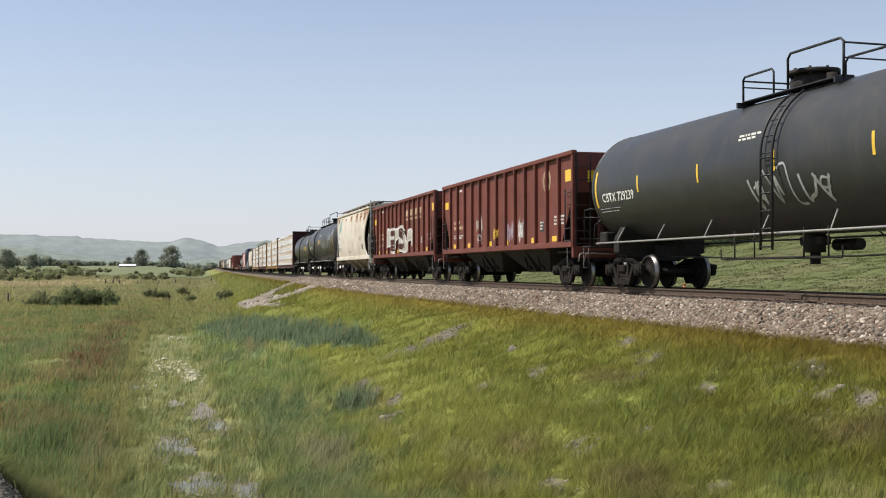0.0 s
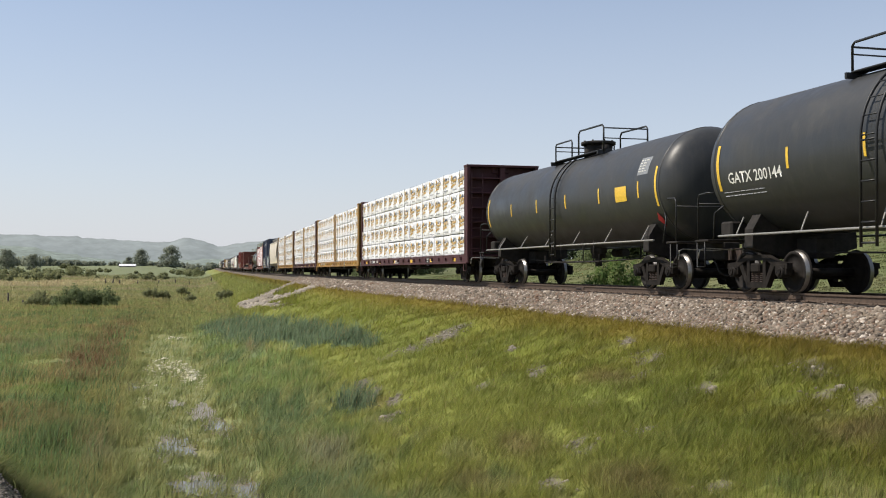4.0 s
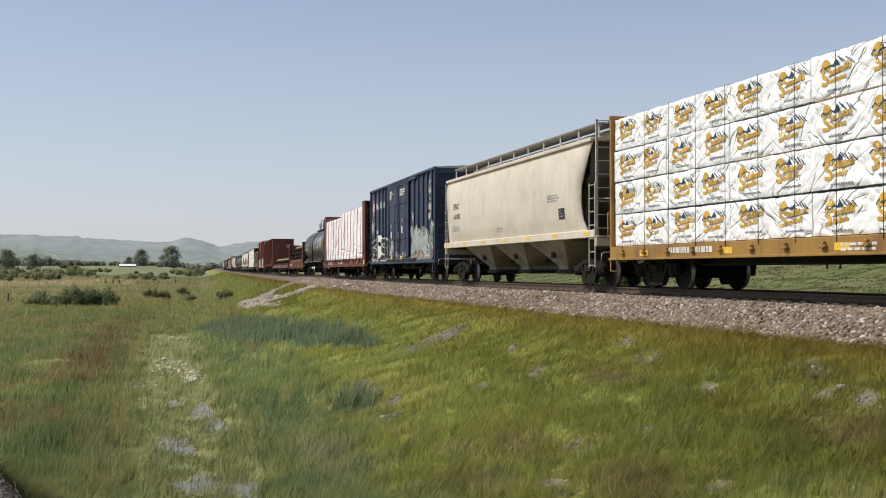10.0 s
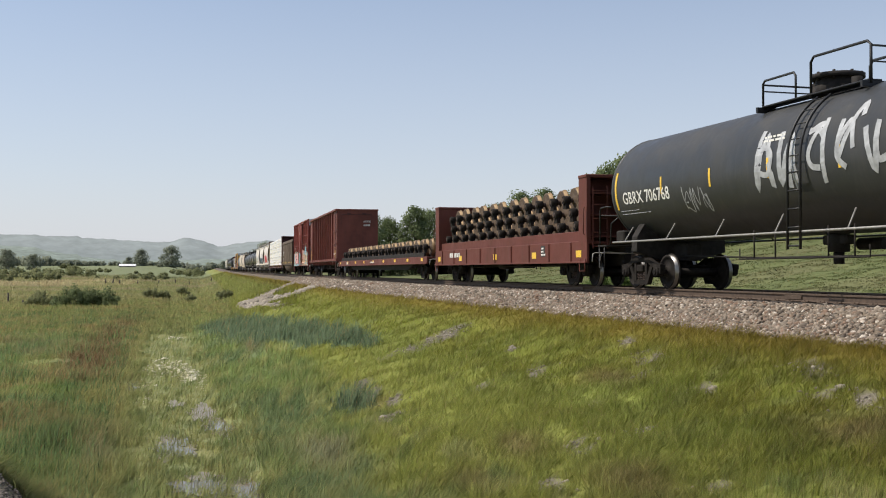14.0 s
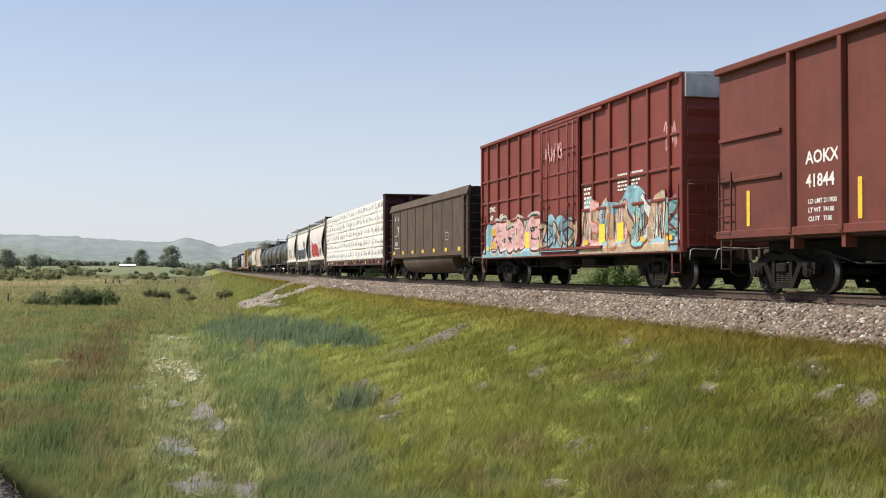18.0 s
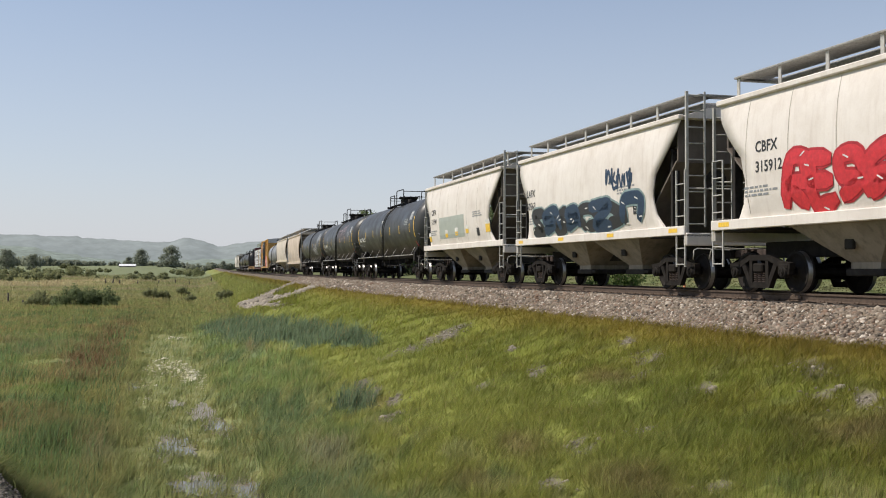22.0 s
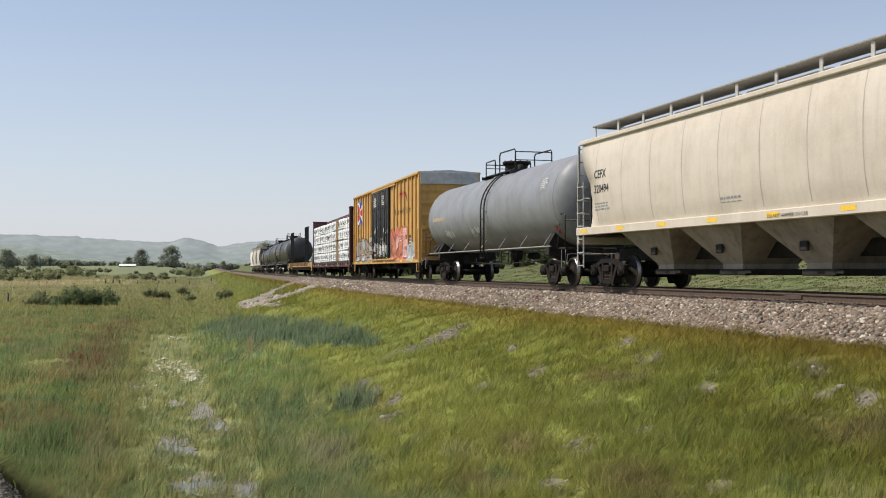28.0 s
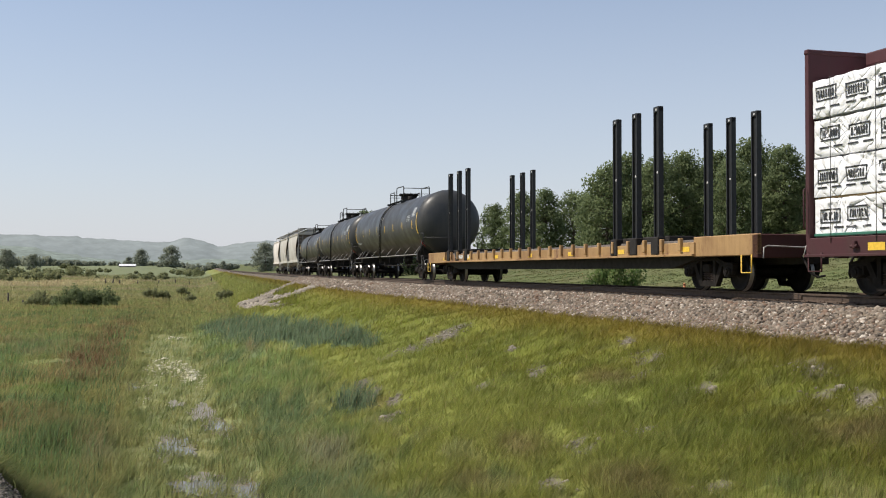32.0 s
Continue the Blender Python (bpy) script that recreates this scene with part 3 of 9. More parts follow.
# ---- ground: one sheet to the horizon ----
def make_ground():
    ang = np.concatenate([np.linspace(-180, -34, 40, endpoint=False), np.linspace(-34, 34, 330, endpoint=False), np.linspace(34, 180, 40, endpoint=False)])
    ang = np.radians(ang)
    rad = [0.02]
    while rad[-1] < 4700:
        rad.append(rad[-1] * (1.5 if rad[-1] < 1 else 1.03 if rad[-1] < 9 else 1.013 if rad[-1] < 45 else 1.022 if rad[-1] < 120 else 1.04))
    rad = np.array(rad)
    a, r = np.meshgrid(ang, rad)
    x, y = r * np.sin(a), r * np.cos(a)
    z = ground_z(x, y)
    v = np.stack([x, y, z], -1).reshape(-1, 3)
    na, nr = len(ang), len(rad)
    i = np.arange(nr - 1)[:, None] * na
    j = np.arange(na)[None]
    k = (j + 1) % na
    f = np.stack([i + j, i + k, i + na + k, i + na + j], -1).reshape(-1)
    ring = len(v)
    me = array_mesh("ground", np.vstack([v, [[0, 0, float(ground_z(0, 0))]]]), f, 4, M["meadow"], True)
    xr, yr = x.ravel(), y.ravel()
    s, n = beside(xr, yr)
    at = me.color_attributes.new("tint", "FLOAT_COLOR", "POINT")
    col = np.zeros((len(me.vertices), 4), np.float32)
    # past 60 m the tint darkens, standing in for shade between grass blades
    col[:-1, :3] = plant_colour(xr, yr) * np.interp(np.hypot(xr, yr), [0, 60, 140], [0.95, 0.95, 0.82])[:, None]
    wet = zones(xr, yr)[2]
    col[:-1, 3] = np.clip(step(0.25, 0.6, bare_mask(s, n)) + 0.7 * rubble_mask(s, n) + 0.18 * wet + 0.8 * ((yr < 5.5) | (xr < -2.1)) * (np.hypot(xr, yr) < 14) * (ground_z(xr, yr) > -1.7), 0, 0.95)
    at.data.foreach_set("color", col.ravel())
    ob = new("ground", me)
    return tagged(ob, "green summer meadow with a grassy embankment and wet ditch", "ground", kind="structure")


make_ground()


def strip(name, prof, s_list, material, jitter=0.0, smooth=False):
    """A cross-section of (left offset, height) drawn along the line."""
    r = np.random.RandomState(4)
    v, f, n = [], [], len(prof)
    for s in s_list:
        x, y, z, th = along(s)
        for a, h in prof:
            j = r.uniform(-jitter, jitter) if jitter else 0
            v.append((x - a * math.cos(th), y + a * math.sin(th), z + h + j))
    for k in range(len(s_list) - 1):
        for i in range(n - 1):
            f.append((k * n + i, k * n + i + 1, (k + 1) * n + i + 1, (k + 1) * n + i))
    return sheet(name, v, f, material, smooth)


def spaced(a, b, d0, grow):
    out, d = [a], d0
    while out[-1] < b:
        if out[-1] > 60:
            d *= grow
        out.append(out[-1] + d)
    return out


bed = strip("ballast", [(-2.9, -1.05), (-2.2, -0.62), (-1.75, -0.3), (-1.5, -0.22), (-0.75, -0.24), (0, -0.22), (0.75, -0.24), (1.5, -0.22), (1.75, -0.3), (2.2, -0.58), (2.6, -0.82), (2.9, -1.05)],
            spaced(-70, 1500, 0.6, 1.06), M["ballast"], 0.02)
tagged(bed, "bed of grey and tan crushed stone under the track", "ballast", kind="structure")

# rails, ties and plates
HEAD = [(-0.036, -0.002), (-0.03, 0.0), (0.03, 0.0), (0.036, -0.004), (0.036, -0.036), (0.010, -0.05), (0.009, -0.135), (0.07, -0.152), (0.07, -0.165), (-0.07, -0.165), (-0.07, -0.152), (-0.009, -0.135), (-0.010, -0.05), (-0.036, -0.036), (-0.036, -0.002)]
railway = thing("railway_track", "single railway track with rusty rails on dark wooden ties", "railway track", kind="structure")
for side in (1, -1):
    ra = strip("rail", [(0.752 * side + a, h) for a, h in HEAD], spaced(-70, 1500, 1.5, 1.05), M["rail"], 0, False)
    ra.parent = railway
    tagged(ra, "rusty steel rail with a worn head")
tie_geo = Geo().cbox(-0.115, 0.115, -1.3, 1.3, -0.345, -0.172, 0.012).mesh("tie")
tie_geo.materials.append(M["tie"])
plate_geo = Geo()
for side in (1, -1):
    plate_geo.cbox(-0.09, 0.09, 0.752 * side - 0.17, 0.752 * side + 0.17, -0.175, -0.158, 0.004)
    for dx in (-0.06, 0.06):
        for dy in (-0.1, 0.1):
            plate_geo.cyl((dx, 0.752 * side + dy, -0.17), (dx, 0.752 * side + dy, -0.135), 0.016, 6)
plate_me = plate_geo.mesh("tie_plates")
plate_me.materials.append(M["rail"])
rest = Geo()
ties_at = [-20 + 0.52 * k for k in range(1000)]
for k, s in enumerate(ties_at):
    if k < 260:
        t = part("tie", tie_geo, None, railway)
        t.matrix_basis = on_line(s) @ pose(0, random.uniform(-0.03, 0.03), random.uniform(-0.008, 0.004), 0, 0, random.uniform(-0.6, 0.6))
        if k < 150:
            p = part("tie_plates", plate_me, None, railway)
            p.matrix_basis = on_line(s)
    elif s < 420:
        m = on_line(s)
        o = len(rest.v)
        tmp = Geo().box(-0.115, 0.115, -1.3, 1.3, -0.345, -0.172)
        rest.v += [tuple(m @ Vector(p)) for p in tmp.v]
        for q, sm in zip(tmp.f, tmp.sm):
            rest.face([o + i for i in q], sm)
tagged(part("far_ties", rest, M["tie"], railway), kind="stuff")
# splice bars on the near rail
for s in (2.4, 13.6):
    sp = part("splice_bar", Geo().cbox(-0.3, 0.3, 0.752 + 0.012, 0.752 + 0.04, -0.13, -0.045, 0.006), M["rail"], railway)
    sp.matrix_basis = on_line(s)


def scatter_stones(name, places, sizes, material, seed=1, flat=0.7):
    """Many small broken stones in one mesh."""
    r = np.random.RandomState(seed)
    base = np.array([(0, 0, 1), (0.89, 0, 0.45), (0.28, 0.85, 0.45), (-0.72, 0.53, 0.45), (-0.72, -0.53, 0.45), (0.28, -0.85, 0.45),
                     (0.72, 0.53, -0.45), (-0.28, 0.85, -0.45), (-0.89, 0, -0.45), (-0.28, -0.85, -0.45), (0.72, -0.53, -0.45), (0, 0, -1)])
    tris = np.array([(0, 1, 2), (0, 2, 3), (0, 3, 4), (0, 4, 5), (0, 5, 1), (1, 6, 2), (2, 7, 3), (3, 8, 4), (4, 9, 5), (5, 10, 1), (2, 6, 7), (3, 7, 8), (4, 8, 9), (5, 9, 10), (1, 10, 6)])
    n = len(places)
    v = base[None] * r.uniform(0.65, 1.25, (n, 12, 1)) * np.array([1, 0.85, flat])
    a = r.uniform(0, 6.28, n)
    tilt = r.uniform(-0.6, 0.6, n)
    c, s_ = np.cos(a)[:, None], np.sin(a)[:, None]
    x, y, z = v[..., 0], v[..., 1], v[..., 2]
    ct, st = np.cos(tilt)[:, None], np.sin(tilt)[:, None]
    y, z = y * ct - z * st, y * st + z * ct
    v = np.stack([x * c - y * s_, x * s_ + y * c, z], -1) * np.asarray(sizes)[:, None, None] + np.asarray(places)[:, None]
    f = (tris[None] + np.arange(n)[:, None, None] * 12).reshape(-1)
    return new(name, array_mesh(name, v.reshape(-1, 3), f, 3, material))


def ballast_stones():
    r = np.random.RandomState(11)
    pl, sz = [], []
    prof_n = [-1.6, -0.9, 0.9, 1.5, 1.75, 2.2, 2.75]
    prof_z = [-0.24, -0.25, -0.25, -0.22, -0.3, -0.58, -0.9]
    for lo, hi, num, size in ((-9, 12, 24000, 0.040), (12, 40, 13000, 0.050), (40, 90, 6000, 0.080)):
        s = r.uniform(lo, hi, num)
        n = np.where(r.rand(num) < 0.8, r.uniform(1.1, 2.85, num), r.uniform(-0.6, 1.2, num))
        for a, b in zip(s, n):
            x, y, z, th = along(a)
            pl.append((x - b * math.cos(th), y + b * math.sin(th), z + np.interp(b, prof_n, prof_z) + r.uniform(-0.015, 0.02)))
        sz.append(r.lognormal(math.log(size), 0.28, num))
    ob = scatter_stones("ballast_stones", np.array(pl), np.concatenate(sz), M["stone"], 3)
    tagged(ob, "loose grey and tan crushed ballast stones", "stones", kind="stuff")


ballast_stones()

# hills on the horizon
def ridge(name, dist, heights, material, label, depth=400):
    """A rise seen across the valley: heights by bearing, in degrees."""
    a = np.linspace(-40, 40, 320)
    hs = np.interp(a, [h[0] for h in heights], [h[1] for h in heights])
    r = np.random.RandomState(int(dist))
    hs = hs + wobble(a * 60, a * 0, 60, 3) * dist * 0.0007 + wobble(a * 60, a * 0, 17, 5) * dist * 0.0004
    v, f = [], []
    rows = ((dist - depth, -30), (dist - depth * 0.6, 0.45), (dist, 1.0), (dist + depth, -30))
    for d, h in rows:
        for k, t in enumerate(np.radians(a)):
            zz = h if h < 0 else hs[k] * h
            v.append((d * math.sin(t), d * math.cos(t), zz))
    n = len(a)
    for i in range(3):
        for k in range(n - 1):
            f.append((i * n + k, i * n + k + 1, (i + 1) * n + k + 1, (i + 1) * n + k))
    return tagged(sheet(name, v, f, material), label, "hills", kind="structure")


def bearing(u):
    return math.degrees(math.atan((u - 784) / 1888))


def up(v, d):
    return 0.469 + (478.9 - v) / 1888 * d


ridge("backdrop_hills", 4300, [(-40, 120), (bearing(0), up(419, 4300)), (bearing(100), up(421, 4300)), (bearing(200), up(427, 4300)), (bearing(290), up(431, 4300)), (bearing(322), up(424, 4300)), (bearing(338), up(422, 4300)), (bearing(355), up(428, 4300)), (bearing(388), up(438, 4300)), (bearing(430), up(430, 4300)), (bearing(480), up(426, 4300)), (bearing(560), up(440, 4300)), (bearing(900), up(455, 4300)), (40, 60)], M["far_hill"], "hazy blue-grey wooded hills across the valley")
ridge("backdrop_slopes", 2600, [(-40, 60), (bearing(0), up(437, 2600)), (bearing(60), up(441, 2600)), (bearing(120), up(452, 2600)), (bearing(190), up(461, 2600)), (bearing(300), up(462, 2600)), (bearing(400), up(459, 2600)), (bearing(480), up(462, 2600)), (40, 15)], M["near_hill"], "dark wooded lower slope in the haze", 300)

# ---- running gear shared by all cars ----
def wheelset_mesh():
    g = Geo()
    for side in (1, -1):
        k = side
        g.lathe_y([(0.12, k * 0.60), (0.13, k * 0.68), (0.22, k * 0.70), (0.355, k * 0.685), (0.37, k * 0.675), (0.462, k * 0.678), (0.468, k * 0.69), (0.455, k * 0.705), (0.438, k * 0.715), (0.432, k * 0.815), (0.37, k * 0.818), (0.36, k * 0.79), (0.23, k * 0.775), (0.14, k * 0.80), (0.12, k * 0.84)], 28)
        g.cyl((0, k * 0.84, 0), (0, k * 1.0, 0), 0.07, 12)
        g.cyl((0, k * 0.97, 0), (0, k * 1.16, 0), 0.115, 14)
        g.cyl((0, k * 1.16, 0), (0, k * 1.19, 0), 0.075, 10)
        for q in range(3):
            a = 2.1 * q
            g.cyl((0.045 * math.cos(a), k * 1.185, 0.045 * math.sin(a)), (0.045 * math.cos(a), k * 1.205, 0.045 * math.sin(a)), 0.014, 6)
    g.cyl((0, -0.65, 0), (0, 0.65, 0), 0.085, 12)
    return g.mesh("wheelset")


WHEELSET = wheelset_mesh()
WHEELSET.materials.append(M["wheel"])
WHEELSET.materials.append(M["rim"])
for pol in WHEELSET.polygons:
    c = pol.center
    if 0.712 < abs(c.y) < 0.8175 and math.hypot(c.x, c.z) > 0.40:
        pol.material_index = 1
AXLE_Z, BASE = 0.435, 0.9


def sideframe_mesh(k):
    """One cast side frame with its pedestals, windows and spring seat, at the side k."""
    g = Geo()
    y0, y1 = k * 0.98, k * 1.12
    if y0 > y1:
        y0, y1 = y1, y0
    top = [(-1.12, 0.50), (-1.12, 0.62), (-0.75, 0.66), (-0.35, 0.80), (0.35, 0.80), (0.75, 0.66), (1.12, 0.62), (1.12, 0.50), (0.78, 0.52), (0.36, 0.68), (-0.36, 0.68), (-0.78, 0.52)]
    g.prism(top, y0, y1, "y")
    g.prism([(-0.66, 0.56), (-0.54, 0.62), (-0.30, 0.22), (0.30, 0.22), (0.54, 0.62), (0.66, 0.56), (0.36, 0.10), (-0.36, 0.10)], y0 + 0.01, y1 - 0.01, "y")
    for x in (-0.30, 0.30):
        g.prism([(x - 0.055, 0.18), (x + 0.055, 0.18), (x + 0.055, 0.72), (x - 0.055, 0.72)], y0 + 0.005, y1 - 0.005, "y")
    for x in (-BASE, BASE):
        g.cbox(x - 0.17, x + 0.17, y0 - 0.01, y1 + 0.01, 0.50, 0.60, 0.02)
        for dx in (-0.19, 0.15):
            g.cbox(x + dx, x + dx + 0.05, y0, y1, 0.38, 0.58, 0.012)
    return g.mesh("sideframe")


def spring_mesh(k):
    g = Geo()
    pts = [(0.06 * math.cos(a), k * 1.05 + 0.055 * math.sin(a), 0.22 + 0.21 * a / 31.4) for a in np.linspace(0, 31.4, 36)]
    g.tube(pts, 0.014, 5)
    return g.mesh("spring")


SIDE = {k: sideframe_mesh(k) for k in (1, -1)}
SPRING = {k: spring_mesh(k) for k in (1, -1)}
BOLSTER = Geo().cbox(-0.17, 0.17, -1.16, 1.16, 0.42, 0.62, 0.03).cyl((0, 0, 0.6), (0, 0, 0.72), 0.2, 14).cbox(-0.62, -0.55, -0.8, 0.8, 0.28, 0.40, 0.01).cbox(0.55, 0.62, -0.8, 0.8, 0.28, 0.40, 0.01).mesh("truck")
for me in (*SIDE.values(), BOLSTER):
    me.materials.append(M["truck"])
for me in SPRING.values():
    me.materials.append(M["rust_dark"])
SPIN = []
CARS = []


def truck(car, x):
    b = part("truck", BOLSTER, None, car, "dusty cast steel truck with two wheelsets")
    b.location = (x, 0, 0)
    for k in (1, -1):
        part("sideframe", SIDE[k], None, b)
        for dx in ((-0.16, 0.0, 0.16) if k > 0 else (0.0,)):
            part("spring", SPRING[k], None, b).location = (dx, 0, 0)
    for dx in (-BASE, BASE):
        w = part("wheelset", WHEELSET, None, b)
        w.location = (dx, 0, AXLE_Z)
        SPIN.append((w, car))


COUPLER = {}
for k in (1, -1):
    g = Geo().cbox(-0.55 * k, 0.0, -0.09, 0.09, 0.77, 0.95, 0.02).prism([(0, -0.16), (0.16 * k, -0.14), (0.22 * k, 0.0), (0.10 * k, 0.05), (0.12 * k, 0.15), (0, 0.16)], 0.72, 1.0, "z")
    COUPLER[k] = g.mesh("coupler")
    COUPLER[k].materials.append(M["rust_dark"])
HOSE = {}
for k in (1, -1):
    g = Geo().tube([(0, 0.38, 0.75), (0.12 * k, 0.37, 0.62), (0.22 * k, 0.33, 0.42), (0.32 * k, 0.22, 0.33), (0.42 * k, 0.1, 0.36)], 0.024, 6)
    HOSE[k] = g.mesh("brake_hose")
    HOSE[k].materials.append(M["dark"])
LEVER = {}
for k in (1, -1):
    g = Geo().tube([(0.1 * k, 0.0, 0.98), (0.12 * k, 0.45, 0.95), (0.1 * k, 1.25, 0.98), (0.14 * k, 1.36, 0.94), (0.18 * k, 1.40, 0.72)], 0.014, 6)
    LEVER[k] = g.mesh("uncoupling_lever")
    LEVER[k].materials.append(M["grey_iron"])


def gear(car, half, centres):
    """Trucks, couplers, hoses and levers; half: from the middle to the end sill."""
    for k in (1, -1):
        truck(car, k * centres / 2)
        for name, me in (("coupler", COUPLER[k]), ("brake_hose", HOSE[k]), ("uncoupling_lever", LEVER[k])):
            o = part(name, me, None, car)
            o.location = (k * (half + (0.35 if name == "coupler" else 0.02)), 0, 0)


def new_car(name, label, category, s_right, s_left, height=""):
    car = thing(name, label, category, "cars of the freight train")
    CARS.append((car, (s_right + s_left) / 2))
    return car, (s_left - s_right) / 2


def ladder(g, x0, x1, y, z0, z1, step_=0.38, r=0.016):
    """A ladder on the side: two stiles and rungs."""
    for x in (x0, x1):
        g.box(x - 0.02, x + 0.02, y, y + 0.03, z0, z1)
    z = z0 + 0.06
    while z < z1:
        g.cyl((x0, y + 0.02, z), (x1, y + 0.02, z), r, 6)
        z += step_
    return g


def end_ladder(g, x, y0, y1, z0, z1, k, step_=0.38, r=0.016):
    for y in (y0, y1):
        g.box(x, x + 0.03 * k, y - 0.02, y + 0.02, z0, z1) if k > 0 else g.box(x + 0.03 * k, x, y - 0.02, y + 0.02, z0, z1)
    z = z0 + 0.06
    while z < z1:
        g.cyl((x + 0.02 * k, y0, z), (x + 0.02 * k, y1, z), r, 6)
        z += step_
    return g


def stirrup(g, x, y, z0, z1, w=0.34):
    return g.tube([(x - w / 2, y, z1), (x - w / 2, y, z0), (x + w / 2, y, z0), (x + w / 2, y, z1)], 0.016, 6)


# ---- lettering and marks ----
def letters(car, text, x, z, size, material, y=1.5, on=None, name="lettering", spacing=1.0, bold=0.0, shear=0.0, align="LEFT"):
    """Text on the near side. x: where it begins; on: the side's y by (x, z) for curved sides."""
    cu = bpy.data.curves.new(name, "FONT")
    cu.body, cu.size, cu.space_character, cu.offset, cu.shear, cu.align_x = text, size, spacing, bold, shear, align
    cu.resolution_u = 2
    ob = bpy.data.objects.new(name, cu)
    me = bpy.data.meshes.new_from_object(ob)
    bpy.data.objects.remove(ob)
    for v in me.vertices:
        a, b = v.co.x, v.co.y
        px, pz = x - a, z + b
        v.co = (px, (on(px, pz) if on else y) + 0.006, pz)
    me.materials.clear()
    me.materials.append(material)
    return part(name, me, None, car)


class Ribbed:
    """The outer face of a ribbed side: the sheet, and each rib standing proud of it."""
    def __init__(self, sheet_y, rib_y, ribs, half, sill=0.0):
        self.sill = sill
        self.a, self.b, self.ribs, self.half = sheet_y, rib_y, ribs, half
        self.cuts = sorted(q for x in ribs for q in (x - half - 0.003, x - half, x + half, x + half + 0.003))

    def __call__(self, x, z):
        return self.b if any(abs(x - q) <= self.half + 0.0005 for q in self.ribs) else self.a

    def draped(self, x, z):
        """As a coat of paint bridges the corner of each rib."""
        d = min(abs(x - q) for q in self.ribs) - self.half - 0.05
        d = min(1.0, max(0.0, d / 0.14))
        return self.b - (self.b - self.a) * d * min(1.0, max(0.0, (z - self.sill) / 0.12))


def patch(car, name, pts, material, y=1.5, on=None, lift=0.004, label=""):
    """A flat painted shape of (x, z) corners on the near side, cut so that it follows the side."""
    me = bpy.data.meshes.new(name)
    if on:
        bm = bmesh.new()
        bm.faces.new([bm.verts.new((a, 0, b)) for a, b in pts])
        z0, z1 = min(p[1] for p in pts), max(p[1] for p in pts)
        x0, x1 = min(p[0] for p in pts), max(p[0] for p in pts)
        if isinstance(on, Ribbed):
            for q in on.cuts:
                if x0 < q < x1:
                    bmesh.ops.bisect_plane(bm, geom=bm.verts[:] + bm.edges[:] + bm.faces[:], plane_co=(q, 0, 0), plane_no=(1, 0, 0))
        else:
            for q in np.arange(z0 + 0.15, z1, 0.15):
                bmesh.ops.bisect_plane(bm, geom=bm.verts[:] + bm.edges[:] + bm.faces[:], plane_co=(0, 0, q), plane_no=(0, 0, 1))
        for v in bm.verts:
            v.co.y = on(v.co.x, v.co.z) + lift
        bm.to_mesh(me)
        bm.free()
    else:
        me.from_pydata([(a, y + lift, b) for a, b in pts], [], [tuple(range(len(pts)))])
    return part(name, me, material, car, label)


def curve_through(pts, per=5, closed=False):
    """A smooth line through points of (x, z)."""
    n = len(pts)
    out = []
    for i in range(n if closed else n - 1):
        p0, p1, p2, p3 = (pts[(i + k) % n] if closed else pts[min(max(i + k, 0), n - 1)] for k in (-1, 0, 1, 2))
        for q in range(per):
            t = q / per
            out.append(tuple(0.5 * (2 * b + (c - a) * t + (2 * a - 5 * b + 4 * c - d) * t * t + (3 * b - a - 3 * c + d) * t ** 3) for a, b, c, d in zip(p0, p1, p2, p3)))
    return out if closed else out + [pts[-1]]


def rect(x0, x1, z0, z1):
    return [(x1, z0), (x0, z0), (x0, z1), (x1, z1)]


def bars(car, x, z, w, rows, h=0.045, gap=0.035, material=None, y=1.5, on=None, seed=0):
    """Small stencilled lines that cannot be read."""
    r = random.Random(seed)
    g = Geo()
    for k in range(rows):
        zz, xx = z - k * (h + gap), x
        end = x - w * r.uniform(0.6, 1)
        while xx > end:
            l = r.uniform(0.06, 0.2)
            yy = (on(xx, zz) if on else y) + 0.005
            o = len(g.v)
            g.v += [(xx, yy, zz), (xx - l, yy, zz), (xx - l, yy, zz + h), (xx, yy, zz + h)]
            g.face((o, o + 1, o + 2, o + 3))
            xx -= l + 0.04
    return tagged(part("stencil", g, material or M["white"], car), kind="stuff")


def stroke(g, pts, w, on=None, y=1.5, lift=0.008):
    """A sprayed line: a flat ribbon through points of (x, z)."""
    o = len(g.v)
    for i, (a, b) in enumerate(pts):
        p, q = pts[max(i - 1, 0)], pts[min(i + 1, len(pts) - 1)]
        dx, dz = q[0] - p[0], q[1] - p[1]
        l = math.hypot(dx, dz) or 1
        nx, nz = -dz / l * w / 2, dx / l * w / 2
        for k in (1, -1):
            xx, zz = a + k * nx, b + k * nz
            g.v.append((xx, (on(xx, zz) if on else y) + lift, zz))
        if i:
            g.face((o + 2 * i - 2, o + 2 * i - 1, o + 2 * i + 1, o + 2 * i))


